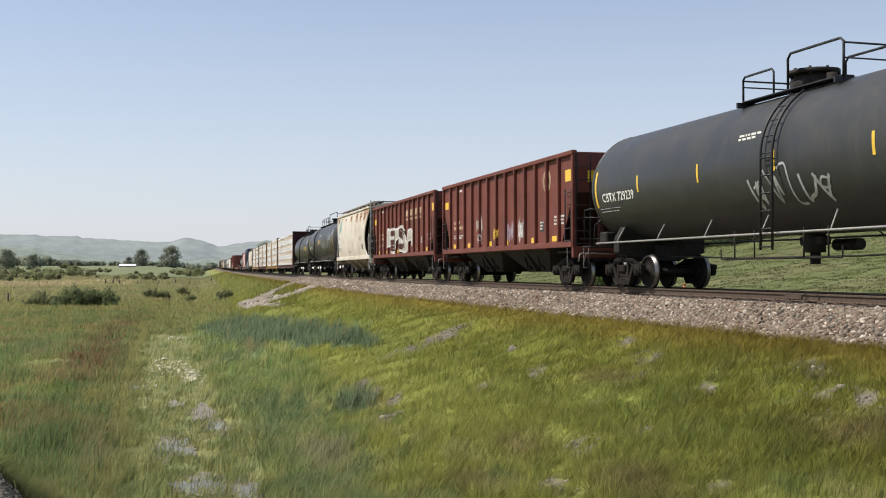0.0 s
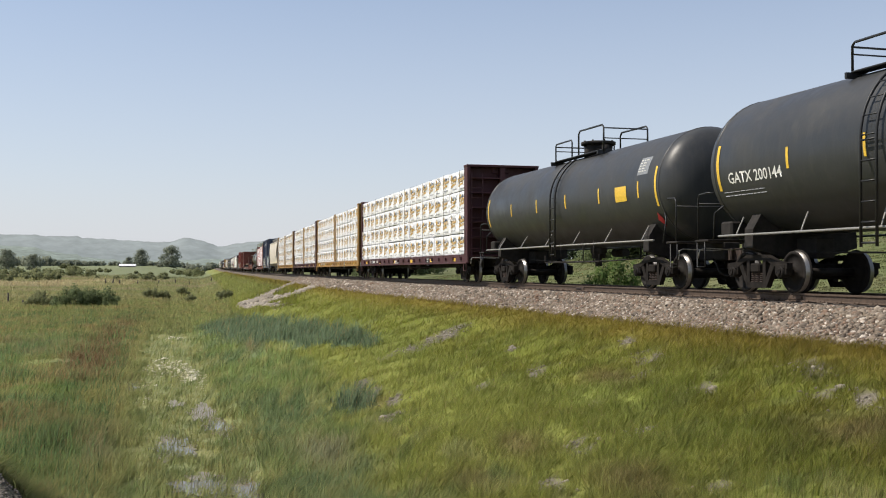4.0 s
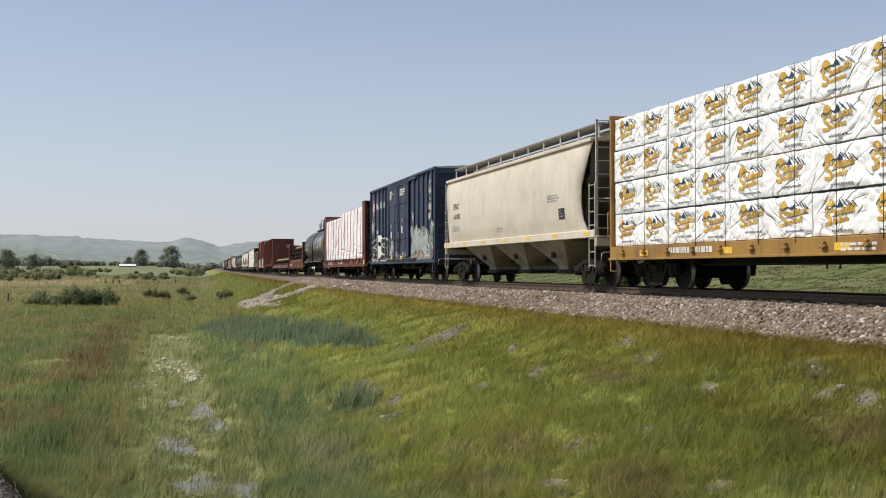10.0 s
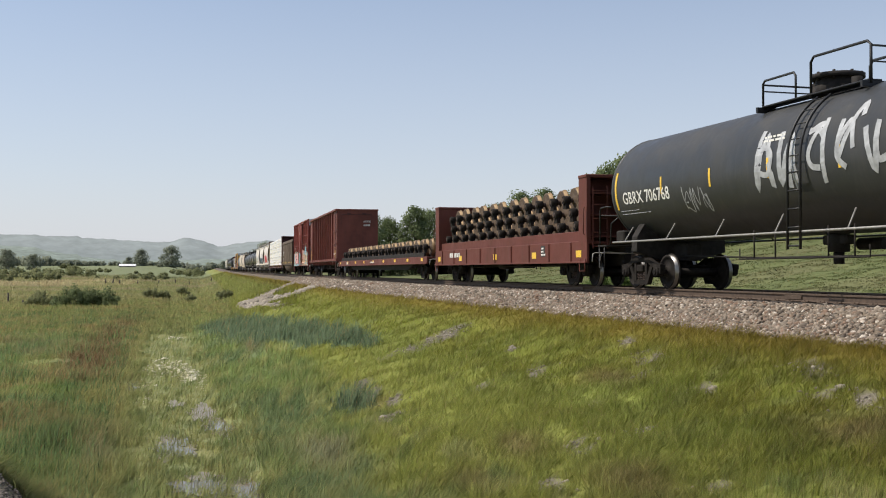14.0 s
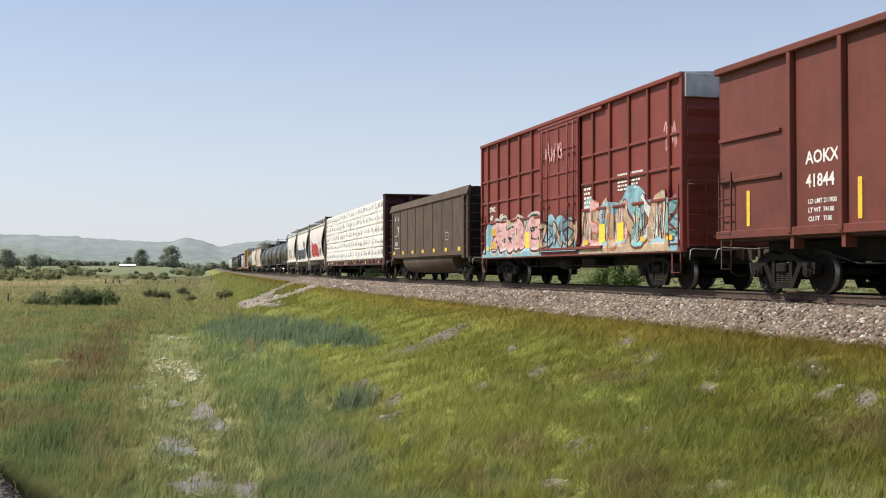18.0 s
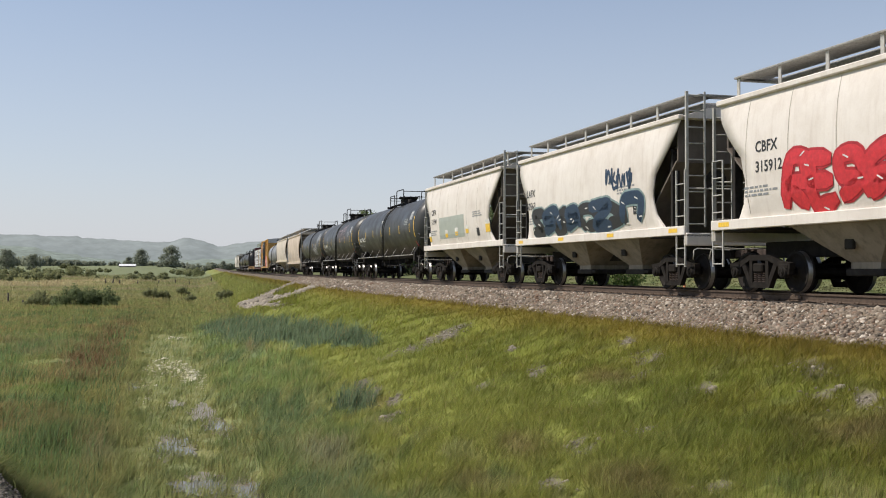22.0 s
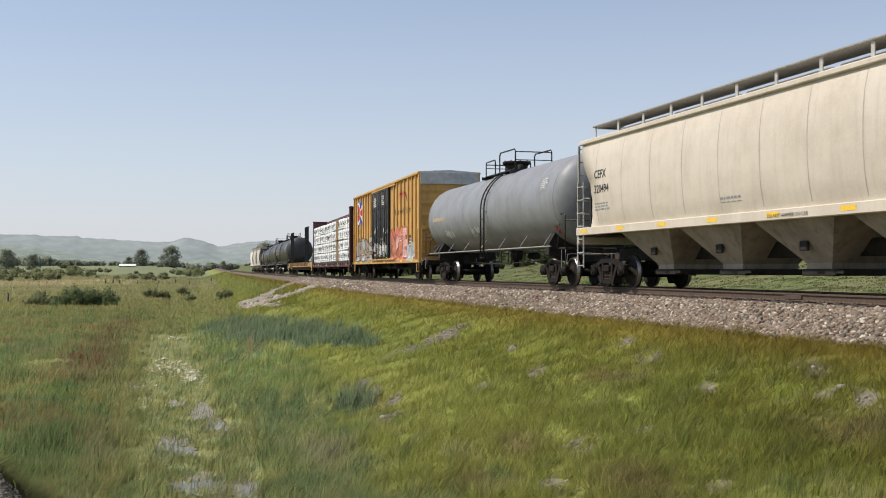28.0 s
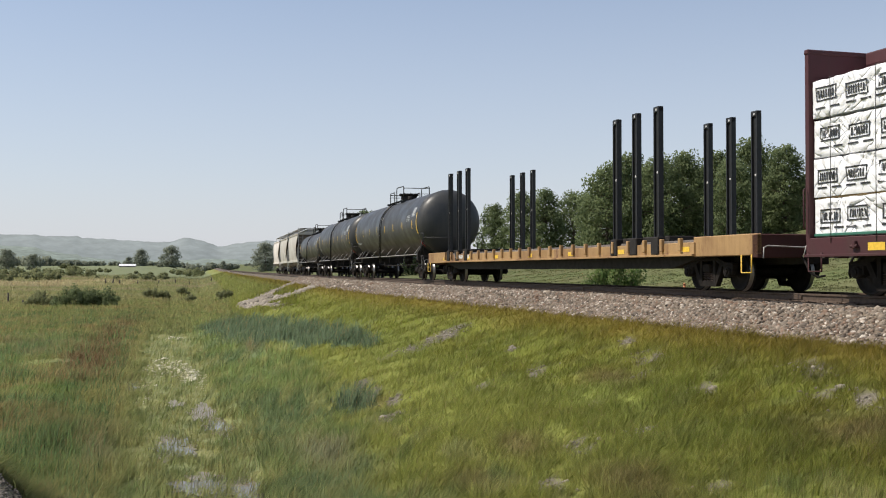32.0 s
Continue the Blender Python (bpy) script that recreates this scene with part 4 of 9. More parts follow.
def rust_runs(car, spots, on, seed=0):
    """Rust that has run down the side in thin ragged streaks: spots of (x, width, top, length)."""
    r = random.Random(seed)
    g = Geo()
    for x, w, top, length in spots:
        for k in range(int(90 * w)):
            xx = x + max(-1, min(1, r.gauss(0, 0.45))) * w / 2
            z = top - r.uniform(0, 0.25) * length * r.random()
            while z > top - length * (1 - 0.6 * abs(xx - x) / w) * r.uniform(0.3, 1):
                l = r.uniform(0.03, 0.16)
                wd = r.uniform(0.004, 0.016)
                q = r.uniform(-0.01, 0.01)
                o = len(g.v)
                g.v += [(xx + wd, on(xx, z) + 0.004, z), (xx - wd, on(xx, z) + 0.004, z), (xx - wd * 0.4 + q, on(xx, z - l) + 0.004, z - l), (xx + wd * 0.4 + q, on(xx, z - l) + 0.004, z - l)]
                g.face((o, o + 1, o + 2, o + 3))
                z -= l + r.uniform(0.0, 0.10)
    return tagged(part("rust_streak", g, M["rust_run"], car, "orange rust running down from the roof"), kind="stuff")


def scrawl(car, x0, x1, z0, z1, n, material, w=0.05, seed=0, on=None, y=1.5, lift=0.009, name="graffiti", label=""):
    """A tag of n looping letter-like strokes."""
    r = random.Random(seed)
    g = Geo()
    wl = (x0 - x1) / n
    for k in range(n):
        cx, cz = x0 - wl * (k + 0.5), (z0 + z1) / 2 + r.uniform(-0.08, 0.08) * (z1 - z0)
        hw, hh = wl * 0.55, (z1 - z0) / 2 * r.uniform(0.8, 1.1)
        m = r.choice((4, 5, 5, 6))
        pts = []
        for q in range(m):
            side = 1 if q % 2 == 0 else -1
            pts.append((cx + hw * (1 - 2 * q / (m - 1)) * 0.7 + r.uniform(-0.35, 0.35) * hw, cz + side * hh * r.uniform(0.35, 1.0) * (1 if r.random() < 0.85 else -1)))
        stroke(g, curve_through(pts, 5), w * r.uniform(0.8, 1.2), on, y, lift)
        if r.random() < 0.6:
            a0 = r.uniform(0, 6)
            loop = [(cx + hw * 0.5 * math.cos(a0 + a), cz + hh * 0.45 * math.sin(a0 + a) + r.uniform(-0.2, 0.2) * hh) for a in (0, 1.2, 2.4, 3.6, 4.9)]
            stroke(g, curve_through(loop, 5), w * 0.8, on, y, lift + 0.001)
    return tagged(part(name, g, material, car, label), kind="stuff")


def fat_stroke(g, pts, w, on=None, y=1.5, lift=0.008):
    """A broad sprayed line, cut across its width so that it follows ribs and curves."""
    out = [pts[0]]
    for a, b in zip(pts, pts[1:]):
        m = max(1, int(math.hypot(b[0] - a[0], b[1] - a[1]) / 0.07))
        out += [(a[0] + (b[0] - a[0]) * k / m, a[1] + (b[1] - a[1]) * k / m) for k in range(1, m + 1)]
    n = max(2, int(w / 0.045) + 1)
    on = on.draped if isinstance(on, Ribbed) else on
    o = len(g.v)
    for i, (a, b) in enumerate(out):
        p, q = out[max(i - 2, 0)], out[min(i + 2, len(out) - 1)]
        dx, dz = q[0] - p[0], q[1] - p[1]
        l = math.hypot(dx, dz) or 1
        end = min(1.0, 0.55 + 0.15 * min(i, len(out) - 1 - i))
        for k in range(n + 1):
            e = (k / n - 0.5) * w * end
            xx, zz = a - dz / l * e, b + dx / l * e
            g.v.append((xx, (on(xx, zz) if on else y) + lift, zz))
        if i:
            for k in range(n):
                r0, r1 = o + (i - 1) * (n + 1) + k, o + i * (n + 1) + k
                g.face((r0, r0 + 1, r1 + 1, r1))


FORMS = [
    [[(0, 0), (0.3, 0.6), (0.5, 1), (0.75, 0.5), (1, 0)], [(0.2, 0.38), (0.85, 0.42)]],
    [[(0, 0), (0.08, 1), (0.85, 0.05), (1, 1)]],
    [[(1, 0.92), (0.1, 1), (0, 0.5), (0.08, 0), (1, 0.06)], [(0.05, 0.5), (0.75, 0.56)]],
    [[(0.95, 0.88), (0.4, 1), (0.05, 0.74), (0.85, 0.36), (0.55, 0), (0, 0.1)]],
    [[(0, 0), (0.06, 1), (0.8, 0.92), (0.75, 0.55), (0.15, 0.48), (1, 0)]],
    [[(0, 0), (0.05, 1)], [(0.95, 1), (0.15, 0.48), (1, 0)]],
    [[(0.5, 1), (0.05, 0.75), (0.1, 0.15), (0.55, 0), (0.95, 0.3), (0.85, 0.85), (0.5, 1)]],
    [[(0, 1), (0.08, 0.15), (0.5, 0), (0.9, 0.15), (1, 1)]],
    [[(0, 0.95), (1, 1), (0.05, 0.06), (1, 0)]],
]


def letter_lines(r, x, w, z, h, slant=0.12):
    """The skeleton of one sprayed letter, leaning and stretched by chance, as smooth lines."""
    lean, out = r.uniform(-slant, slant), []
    flip, turn = r.random() < 0.5, r.random() < 0.5
    for line in r.choice(FORMS):
        line = [(1 - a if flip else a, 1 - b if turn else b) for a, b in line]
        pts = [(x - w * (a + lean * b + r.uniform(-0.16, 0.16)), z + h * (b + r.uniform(-0.10, 0.10))) for a, b in line]
        out.append(curve_through(pts, 4) if len(pts) > 2 else pts)
    return out


def tag_word(car, x0, x1, z0, z1, n, material, w=0.05, seed=0, on=None, y=1.5, label=""):
    """A quickly sprayed row of open letter shapes in one thin line."""
    r = random.Random(seed)
    g = Geo()
    wl = (x0 - x1) / n
    for k in range(n):
        for line in letter_lines(r, x0 - wl * (k + 0.05), wl * r.uniform(0.9, 1.3), z0 + r.uniform(-0.1, 0.15) * (z1 - z0), (z1 - z0) * r.uniform(0.7, 1.1), 0.35):
            fat_stroke(g, line, w * r.uniform(0.8, 1.2), on, y)
    tagged(part("graffiti", g, material, car, label), kind="stuff")


def piece(car, x0, x1, z0, z1, n, fills, line, seed=0, on=None, y=1.5, halo=None, weight=0.3, label="", lift=0.006, rim=0.055):
    """A sprayed piece: fat interlocking strokes with an outline, a halo behind and small highlights."""
    r = random.Random(seed)
    wl, hg = (x0 - x1) / n, z1 - z0
    wd = weight * min(wl, hg)
    back, edge, shine = Geo(), Geo(), Geo()
    body = {}
    for k in range(n):
        low, tall = z0 + (wd * 0.68 + 0.1 if halo else wd * 0.5 + rim) + r.uniform(0, 0.06) * hg, (hg - 1.2 * wd) * r.uniform(0.88, 1.08)
        lines = letter_lines(r, x0 - wl * (k - 0.08), wl * r.uniform(1.0, 1.35), low, tall)
        up_ = lift + 0.004 + 0.003 * (k % 2)
        m = fills[k % len(fills)]
        for pts in lines:
            pts = [(a, max(b, low)) for a, b in pts]
            if halo:
                fat_stroke(back, pts, wd * 1.35 + 0.2, on, y, lift)
            fat_stroke(edge, pts, wd + 2 * rim, on, y, up_)
            fat_stroke(body.setdefault((m.name, k % 2), (m, Geo()))[1], pts, wd, on, y, up_ + 0.007)
        for q in range(2):
            a, b = r.choice(lines[0])
            fat_stroke(shine, [(a, b), (a - wd * 0.5, b + r.uniform(-0.3, 0.3) * wd)], wd * 0.16, on, y, lift + 0.018)
    if halo:
        tagged(part("graffiti", back, halo, car), kind="stuff")
    tagged(part("graffiti", edge, line, car, label), kind="stuff")
    for m, g in body.values():
        tagged(part("graffiti", g, m, car), kind="stuff")
    tagged(part("graffiti", shine, M["chalk"], car), kind="stuff")


def spray_cloud(car, x0, x1, z0, z1, material, seed=0, on=None, y=1.5, lift=0.004, bump_w=0.9):
    """A painted ground for a piece, with a billowing upper edge."""
    r = random.Random(seed)
    g = Geo()
    bumps, x = [], x0
    while x > x1:
        w = bump_w * r.uniform(0.6, 1.3)
        bumps.append((x - w / 2, w * 0.62, r.uniform(0.1, 0.42) * (z1 - z0)))
        x -= w
    cols = int((x0 - x1) / 0.03)
    on = on.draped if isinstance(on, Ribbed) else on
    rows = 7
    o = len(g.v)
    for i in range(cols + 1):
        xx = x0 + (x1 - x0) * i / cols
        top = z1 - 0.42 * (z1 - z0) + max(h * math.sqrt(max(0, 1 - ((xx - c) / w) ** 2)) for c, w, h in bumps)
        top = z0 + (top - z0) * min(1, 0.3 + 3 * min(xx - x1, x0 - xx))
        for j in range(rows + 1):
            zz = z0 + (top - z0) * j / rows
            g.v.append((xx, (on(xx, zz) if on else y) + lift, zz))
        if i:
            for j in range(rows):
                a = o + (i - 1) * (rows + 1) + j
                g.face((a, a + 1, a + rows + 2, a + rows + 1))
    tagged(part("graffiti", g, material, car), kind="stuff")


# ---- tank cars ----
def tank_car(s_r, s_l, mat, label, R=1.53, zc=2.76, stripes=6, tag="", seed=0, ladder_x=0.0, platform=(-1.95, 1.6), name="tank_car", tag_h=0.33):
    car, half = new_car(name, label, "tank car", s_r, s_l)
    L = half
    def on(x, z):
        return math.sqrt(max(0.05, R * R - (z - zc) ** 2))
    n = 48
    prof = [(-L, 0.02)] + [(-L + 0.74 * (1 - math.cos(a)), R * math.sin(a) ** 0.84) for a in np.linspace(0.12, math.pi / 2, 9)]
    for k in range(1, 9):
        prof.append((-L + 0.74 + (2 * L - 1.48) * k / 9, R))
    prof += [(-x, r_) for x, r_ in prof[9::-1]]
    g = Geo()
    g.rings([[(x, r_ * math.sin(t), zc + r_ * math.cos(t)) for t in (2 * math.pi * i / n for i in range(n))] for x, r_ in prof], True)
    part("shell", g, mat, car)
    for x in (-L + 0.75, L - 0.75):
        g = Geo()
        g.rings([[(xx, rr * math.sin(t), zc + rr * math.cos(t)) for t in (2 * math.pi * i / n for i in range(n))] for xx, rr in ((x - 0.035, R), (x - 0.025, R + 0.012), (x + 0.025, R + 0.012), (x + 0.035, R))], False)
        part("weld_band", g, mat, car)
    # manway, valves and platform
    g = Geo().cyl((0, 0, zc + R - 0.08), (0, 0, zc + R + 0.33), 0.44, 20).cyl((0, 0, zc + R + 0.33), (0, 0, zc + R + 0.42), 0.54, 20)
    for q in range(8):
        a = q * math.pi / 4
        g.cyl((0.46 * math.cos(a), 0.46 * math.sin(a), zc + R + 0.28), (0.46 * math.cos(a), 0.46 * math.sin(a), zc + R + 0.46), 0.03, 6)
    part("manway", g, M["dark"], car)
    part("valve", Geo().cyl((-0.75, 0.1, zc + R - 0.05), (-0.75, 0.1, zc + R + 0.25), 0.11, 10), M["dark"], car)
    g = Geo().cyl((0.8, -0.1, zc + R - 0.05), (0.8, -0.1, zc + R + 0.3), 0.13, 10).cbox(0.7, 0.9, -0.2, 0.0, zc + R + 0.28, zc + R + 0.38, 0.02)
    part("valve", g, M["dark"], car)
    # platform: the far end at xb, the near end at xa; a low rail on one part, a tall one round the other
    xa, xb = platform
    zp = zc + R - 0.06
    for y0, y1 in ((0.46, 0.76), (-0.76, -0.46)):
        part("walkway", Geo().cbox(xa, xb, y0, y1, zp, zp + 0.035, 0.01), M["iron"], car)
    for x in (xa, xb - 0.06):
        part("walkway_bracket", Geo().box(x, x + 0.06, -0.9, 0.9, zp - 0.12, zp), M["iron"], car)
    zr, top = zp + 0.58, zp + 0.78
    for k in (1, -1):
        y = 0.72 * k
        g = Geo().tube([(xb, y, zp - 0.1), (xb, y, zr - 0.06), (xb - 0.07, y, zr), (0.47, y, zr), (0.40, y, zr - 0.08), (0.40, y, zp)], 0.026, 6)
        for x in np.arange(xb - 1.4, 0.8, -1.4):
            g.tube([(x, y, zp), (x, y, zr)], 0.02, 6)
        part("railing", g, M["iron"], car)
        y *= 0.98
        g = Geo().tube([(-0.1, y, zp - 0.05), (-0.1, y, top - 0.1), (-0.2, y, top), (xa + 0.1, y, top - 0.02), (xa, y, top - 0.1), (xa, y, zp - 0.05)], 0.028, 6)
        part("railing", g, M["iron"], car)
    for x, hh in ((xa, top - 0.12), (xb, zr - 0.08)):
        part("railing", Geo().tube([(x, -0.72, zp), (x, -0.72, hh), (x, 0.72, hh), (x, 0.72, zp)], 0.022, 6).tube([(x, -0.72, zp + 0.36), (x, 0.72, zp + 0.36)], 0.016, 6), M["iron"], car)
    # ladders over the side
    for k in (1, -1):
        g = Geo()
        lx = ladder_x
        for x in (lx - 0.21, lx + 0.21):
            pts = [(x, k * (R + 0.10), 0.88), (x, k * (R + 0.10), zc)]
            pts += [(x, k * (R + 0.10) * math.cos(a), zc + (R + 0.08) * math.sin(a)) for a in np.linspace(0.12, 1.0, 8)]
            g.tube(pts, 0.03, 5)
        for z in np.arange(0.95, zc, 0.36):
            g.cyl((lx - 0.21, k * (R + 0.10), z), (lx + 0.21, k * (R + 0.10), z), 0.02, 5)
        for a in np.arange(0.05, 1.0, 0.22):
            g.cyl((lx - 0.21, k * (R + 0.10) * math.cos(a), zc + (R + 0.08) * math.sin(a)), (lx + 0.21, k * (R + 0.10) * math.cos(a), zc + (R + 0.08) * math.sin(a)), 0.014, 5)
        part("ladder", g, M["iron"], car)
    # side pipe rail and its brackets
    for k in (1, -1):
        g = Geo().tube([(-L + 0.9, k * 1.5, 1.22), (L - 0.9, k * 1.5, 1.22)], 0.026, 6)
        for x in np.arange(-L + 1.6, L - 1.0, 2.3):
            g.tube([(x, k * 1.5, 1.22), (x + 0.28, k * on(x, 1.75) * 0.99, 1.62)], 0.018, 5)
        part("side_rail", g, M["grate"] if k > 0 else M["iron"], car)
    # stub sills, bolsters, end platforms
    for k in (1, -1):
        x0, x1 = k * (L - 2.6), k * (L + 0.25)
        part("stub_sill", Geo().cbox(min(x0, x1), max(x0, x1), -0.22, 0.22, 0.72, 1.15, 0.02), M["dark"], car)
        xb = k * (L - 1.75)
        part("saddle", Geo().prism([(-1.3, 0.95), (-0.45, 0.72), (0.45, 0.72), (1.3, 0.95), (1.28, 1.35), (1.05, 1.72), (0.6, 1.4), (-0.6, 1.4), (-1.05, 1.72), (-1.28, 1.35)], xb - 0.16, xb + 0.16), M["dark"], car)
        xe0, xe1 = k * (L - 0.35), k * (L + 0.22)
        part("end_platform", Geo().cbox(min(xe0, xe1), max(xe0, xe1), -1.45, 1.45, 1.12, 1.17, 0.01), M["dark"], car)
        g = Geo()
        for y in (1.42, -1.42):
            g.tube([(k * (L + 0.12), y, 1.15), (k * (L + 0.12), y, 2.12), (k * (L + 0.06), y, 2.2), (k * (L - 0.3), y, 2.22), (k * (L - 0.45), y * 0.93, 2.2)], 0.02, 6)
            stirrup(g, k * (L + 0.0), y, 0.55, 1.12)
            g.tube([(k * (L - 0.55), y, 1.15), (k * (L - 0.5), y * 0.96, 1.75), (k * (L - 0.75), y * 0.9, 1.9)], 0.02, 6)
        g.tube([(k * (L + 0.16), -1.42, 2.0), (k * (L + 0.16), 1.42, 2.0)], 0.018, 6)
        part("end_railing", g, M["iron"], car)
    part("brake_valve", Geo().cbox(L - 1.0, L - 0.55, 0.75, 1.25, 1.2, 1.55, 0.04), M["dark"], car)
    part("brake_wheel", Geo().cyl((L - 0.45, 0.3, 1.9), (L - 0.40, 0.3, 1.9), 0.28, 16), M["dark"], car)
    part("air_reservoir", Geo().cyl((-0.7, -0.6, 1.02), (0.1, -0.6, 1.02), 0.13, 12), M["dark"], car)
    # bottom outlet and rigging
    g = Geo().cyl((0, 0, 1.3), (0, 0, 0.85), 0.22, 14).cyl((0, 0, 0.86), (0, 0, 0.6), 0.11, 10).cbox(-0.4, 0.4, -0.12, 0.12, 1.0, 1.2, 0.03)
    part("outlet_valve", g, M["dark"], car)
    g = Geo().tube([(-L + 2.5, 0.35, 0.85), (-2, 0.5, 0.75), (2, 0.5, 0.75), (L - 2.5, 0.35, 0.85)], 0.02, 5).tube([(-2.2, 0.95, 0.95), (-2.2, 0.95, 0.72), (2.2, 0.95, 0.72), (2.2, 0.95, 0.95)], 0.018, 5)
    for x in (-1.7, -0.9, 0.9, 1.7):
        g.tube([(x, 0.9, 1.35), (x, 0.9, 0.72)], 0.018, 5)
    part("rigging", g, M["dark"], car)
    # reflector strips along the middle and round the ends
    if stripes:
        for k in range(stripes):
            x = -L + 1.9 + (2 * L - 5.4) * k / (stripes - 1)
            patch(car, "reflector", rect(x - 0.04, x + 0.04, zc - 0.28, zc + 0.14), M["stripe"], on=on, lift=0.006)
        for x in (-L + 0.92, L - 0.92):
            patch(car, "reflector", rect(x - 0.05, x + 0.05, zc - 0.55, zc + 0.45), M["stripe"], on=on, lift=0.006)
    if tag:
        letters(car, tag, L - 1.3, zc - 0.42, tag_h, M["white"], on=on, bold=0.004)
        bars(car, L - 1.0, zc - 0.6, 1.7, 2, material=M["silver"], on=on, seed=seed)
        bars(car, 0.6, zc + 0.55, 0.7, 2, on=on, seed=seed + 1)
        bars(car, -L + 3.1, zc + 0.35, 0.8, 4, material=M["silver"], on=on, seed=seed + 2)
    patch(car, "placard", [(-L + 1.25, 1.75), (-L + 1.10, 1.58), (-L + 0.95, 1.75), (-L + 1.10, 1.92)], M["red"], on=on, lift=0.03)
    patch(car, "stencil_panel", rect(-L + 1.4, -L + 2.0, zc + 0.3, zc + 0.75), M["greyprint"], on=on)
    bars(car, -L + 1.95, zc + 0.66, 0.5, 5, 0.03, 0.04, M["chalk"], on=on, seed=seed + 3)
    gear(car, L, 2 * (L - 1.75))
    return car, L, on


# ---- covered hoppers ----
def covered_hopper(s_r, s_l, mat, label, bays=3, roof=4.15, deck=1.5, walk_top=4.95, tag=("", ""), ink="black", seed=0, indent=1.15, reflect=6, seams=0, panel=True, tag_x=1.15, tag_z=1.35):
    car, L = new_car("covered_hopper_car", label, "hopper car", s_r, s_l)
    z0, z1 = deck, roof
    prof = [(1.43, 0.0), (1.52, 0.16), (1.565, 0.38), (1.565, 0.6), (1.52, 0.8), (1.45, 0.93), (1.40, 1.0)]
    def on(x, z):
        return float(np.interp((z - z0) / (z1 - z0), [p[1] for p in prof], [p[0] for p in prof]))
    def lim(z):
        q = (z - z0) / (z1 - z0)
        return L - 0.35 - indent * float(np.interp(q, [0, 0.12, 0.3, 0.5, 0.68, 0.85, 1.0], [0.62, 0.88, 1.0, 0.88, 0.45, 0.12, 0.0]))
    zs = [z0 + (z1 - z0) * k / 16 for k in range(17)]
    for k in (1, -1):
        g = Geo()
        cols = 24
        outer = [[(-lim(z) + 2 * lim(z) * c / cols, k * on(0, z), z) for c in range(cols + 1)] for z in zs]
        inner = [[(a, b - k * 0.03, c) for a, b, c in row] for row in outer]
        o = len(g.v)
        for row in outer + inner:
            g.v += row
        w = cols + 1
        for a in range(16):
            for c in range(cols):
                g.face((o + a * w + c, o + a * w + c + 1, o + (a + 1) * w + c + 1, o + (a + 1) * w + c), True)
        o2 = o + 17 * w
        for a in range(16):
            for c in (0, cols):
                g.face((o + a * w + c, o + (a + 1) * w + c, o2 + (a + 1) * w + c, o2 + a * w + c))
        part("side", g, mat, car)
        part("side_sill", Geo().cbox(-L + 0.05, L - 0.05, k * 1.36 if k > 0 else -1.5, k * 1.5 if k > 0 else -1.36, deck - 0.2, deck + 0.02, 0.015), mat, car)
        part("top_rail", Geo().cbox(-L + 0.3, L - 0.3, 1.36 if k > 0 else -1.5, 1.5 if k > 0 else -1.36, roof - 0.06, roof + 0.06, 0.02), mat, car)
    # roof
    part("roof", Geo().prism([(-1.42, roof), (-0.75, roof + 0.22), (0, roof + 0.28), (0.75, roof + 0.22), (1.42, roof), (1.3, roof - 0.03), (-1.3, roof - 0.03)], -L + 0.25, L - 0.25), mat, car)
    for x in np.linspace(-L + 2.1, L - 2.1, 5):
        part("roof_hatch", Geo().cbox(x - (L - 0.8) / 5.2, x + (L - 0.8) / 5.2, -0.42, 0.42, roof + 0.2, walk_top - 0.17, 0.05), M["grate"], car)
    # running boards on posts
    wy = 0.95
    zt = walk_top - 0.11
    for k in (1, -1):
        part("running_board", Geo().cbox(-L + 0.5, L - 0.5, wy - 0.5 if k > 0 else -wy - 0.22, wy + 0.22 if k > 0 else -wy + 0.5, zt - 0.05, zt, 0.012), M["grate"], car)
        npost = max(6, round(2 * L / 1.45))
        for x in np.linspace(-L + 0.6, L - 0.6, npost):
            part("board_bracket", Geo().box(x - 0.05, x + 0.05, k * wy + k * 0.16 - 0.012, k * wy + k * 0.16 + 0.012, roof + 0.10, zt + 0.01), M["grey_iron"], car)
    for x in (-L + 0.5, L - 0.5):
        part("end_board", Geo().cbox(x - 0.2, x + 0.2, -wy, wy, zt - 0.05, zt, 0.012), M["grate"], car)
    # ends and slope sheets, with their shade in the grimy paint's colour
    for k in (1, -1):
        xe = k * (L - 0.55)
        part("end_wall", Geo().cbox(min(xe, xe - k * 0.06), max(xe, xe - k * 0.06), -1.38, 1.38, z0 + 1.55, roof, 0.01), M["end_grime_shade"], car)
        xi = k * (L - 2.6)
        part("slope_sheet", Geo().prism([(xe, z0 + 1.6), (xi, deck - 0.15), (xi - k * 0.08, deck - 0.15), (xe - k * 0.08, z0 + 1.6)], -1.4, 1.4, "y"), M["end_grime_shade"], car)
        part("end_deck", Geo().cbox(min(k * (L - 1.9), k * L), max(k * (L - 1.9), k * L), -1.45, 1.45, deck - 0.24, deck - 0.18, 0.01), M["dark"], car)
        part("end_sill", Geo().cbox(min(k * (L - 0.15), k * L), max(k * (L - 0.15), k * L), -1.46, 1.46, deck - 0.45, deck - 0.15, 0.02), mat, car)
        g = Geo()
        xa, xb = k * (L - 0.5), k * (L - 0.08)
        ladder(g, min(xa, xb), max(xa, xb), 1.44, 0.55, deck + 1.35)
        ladder(g, min(xa, xb), max(xa, xb), -1.47, 0.55, deck + 1.35)
        part("ladder", g, M["grey_iron"], car)
        g = Geo()
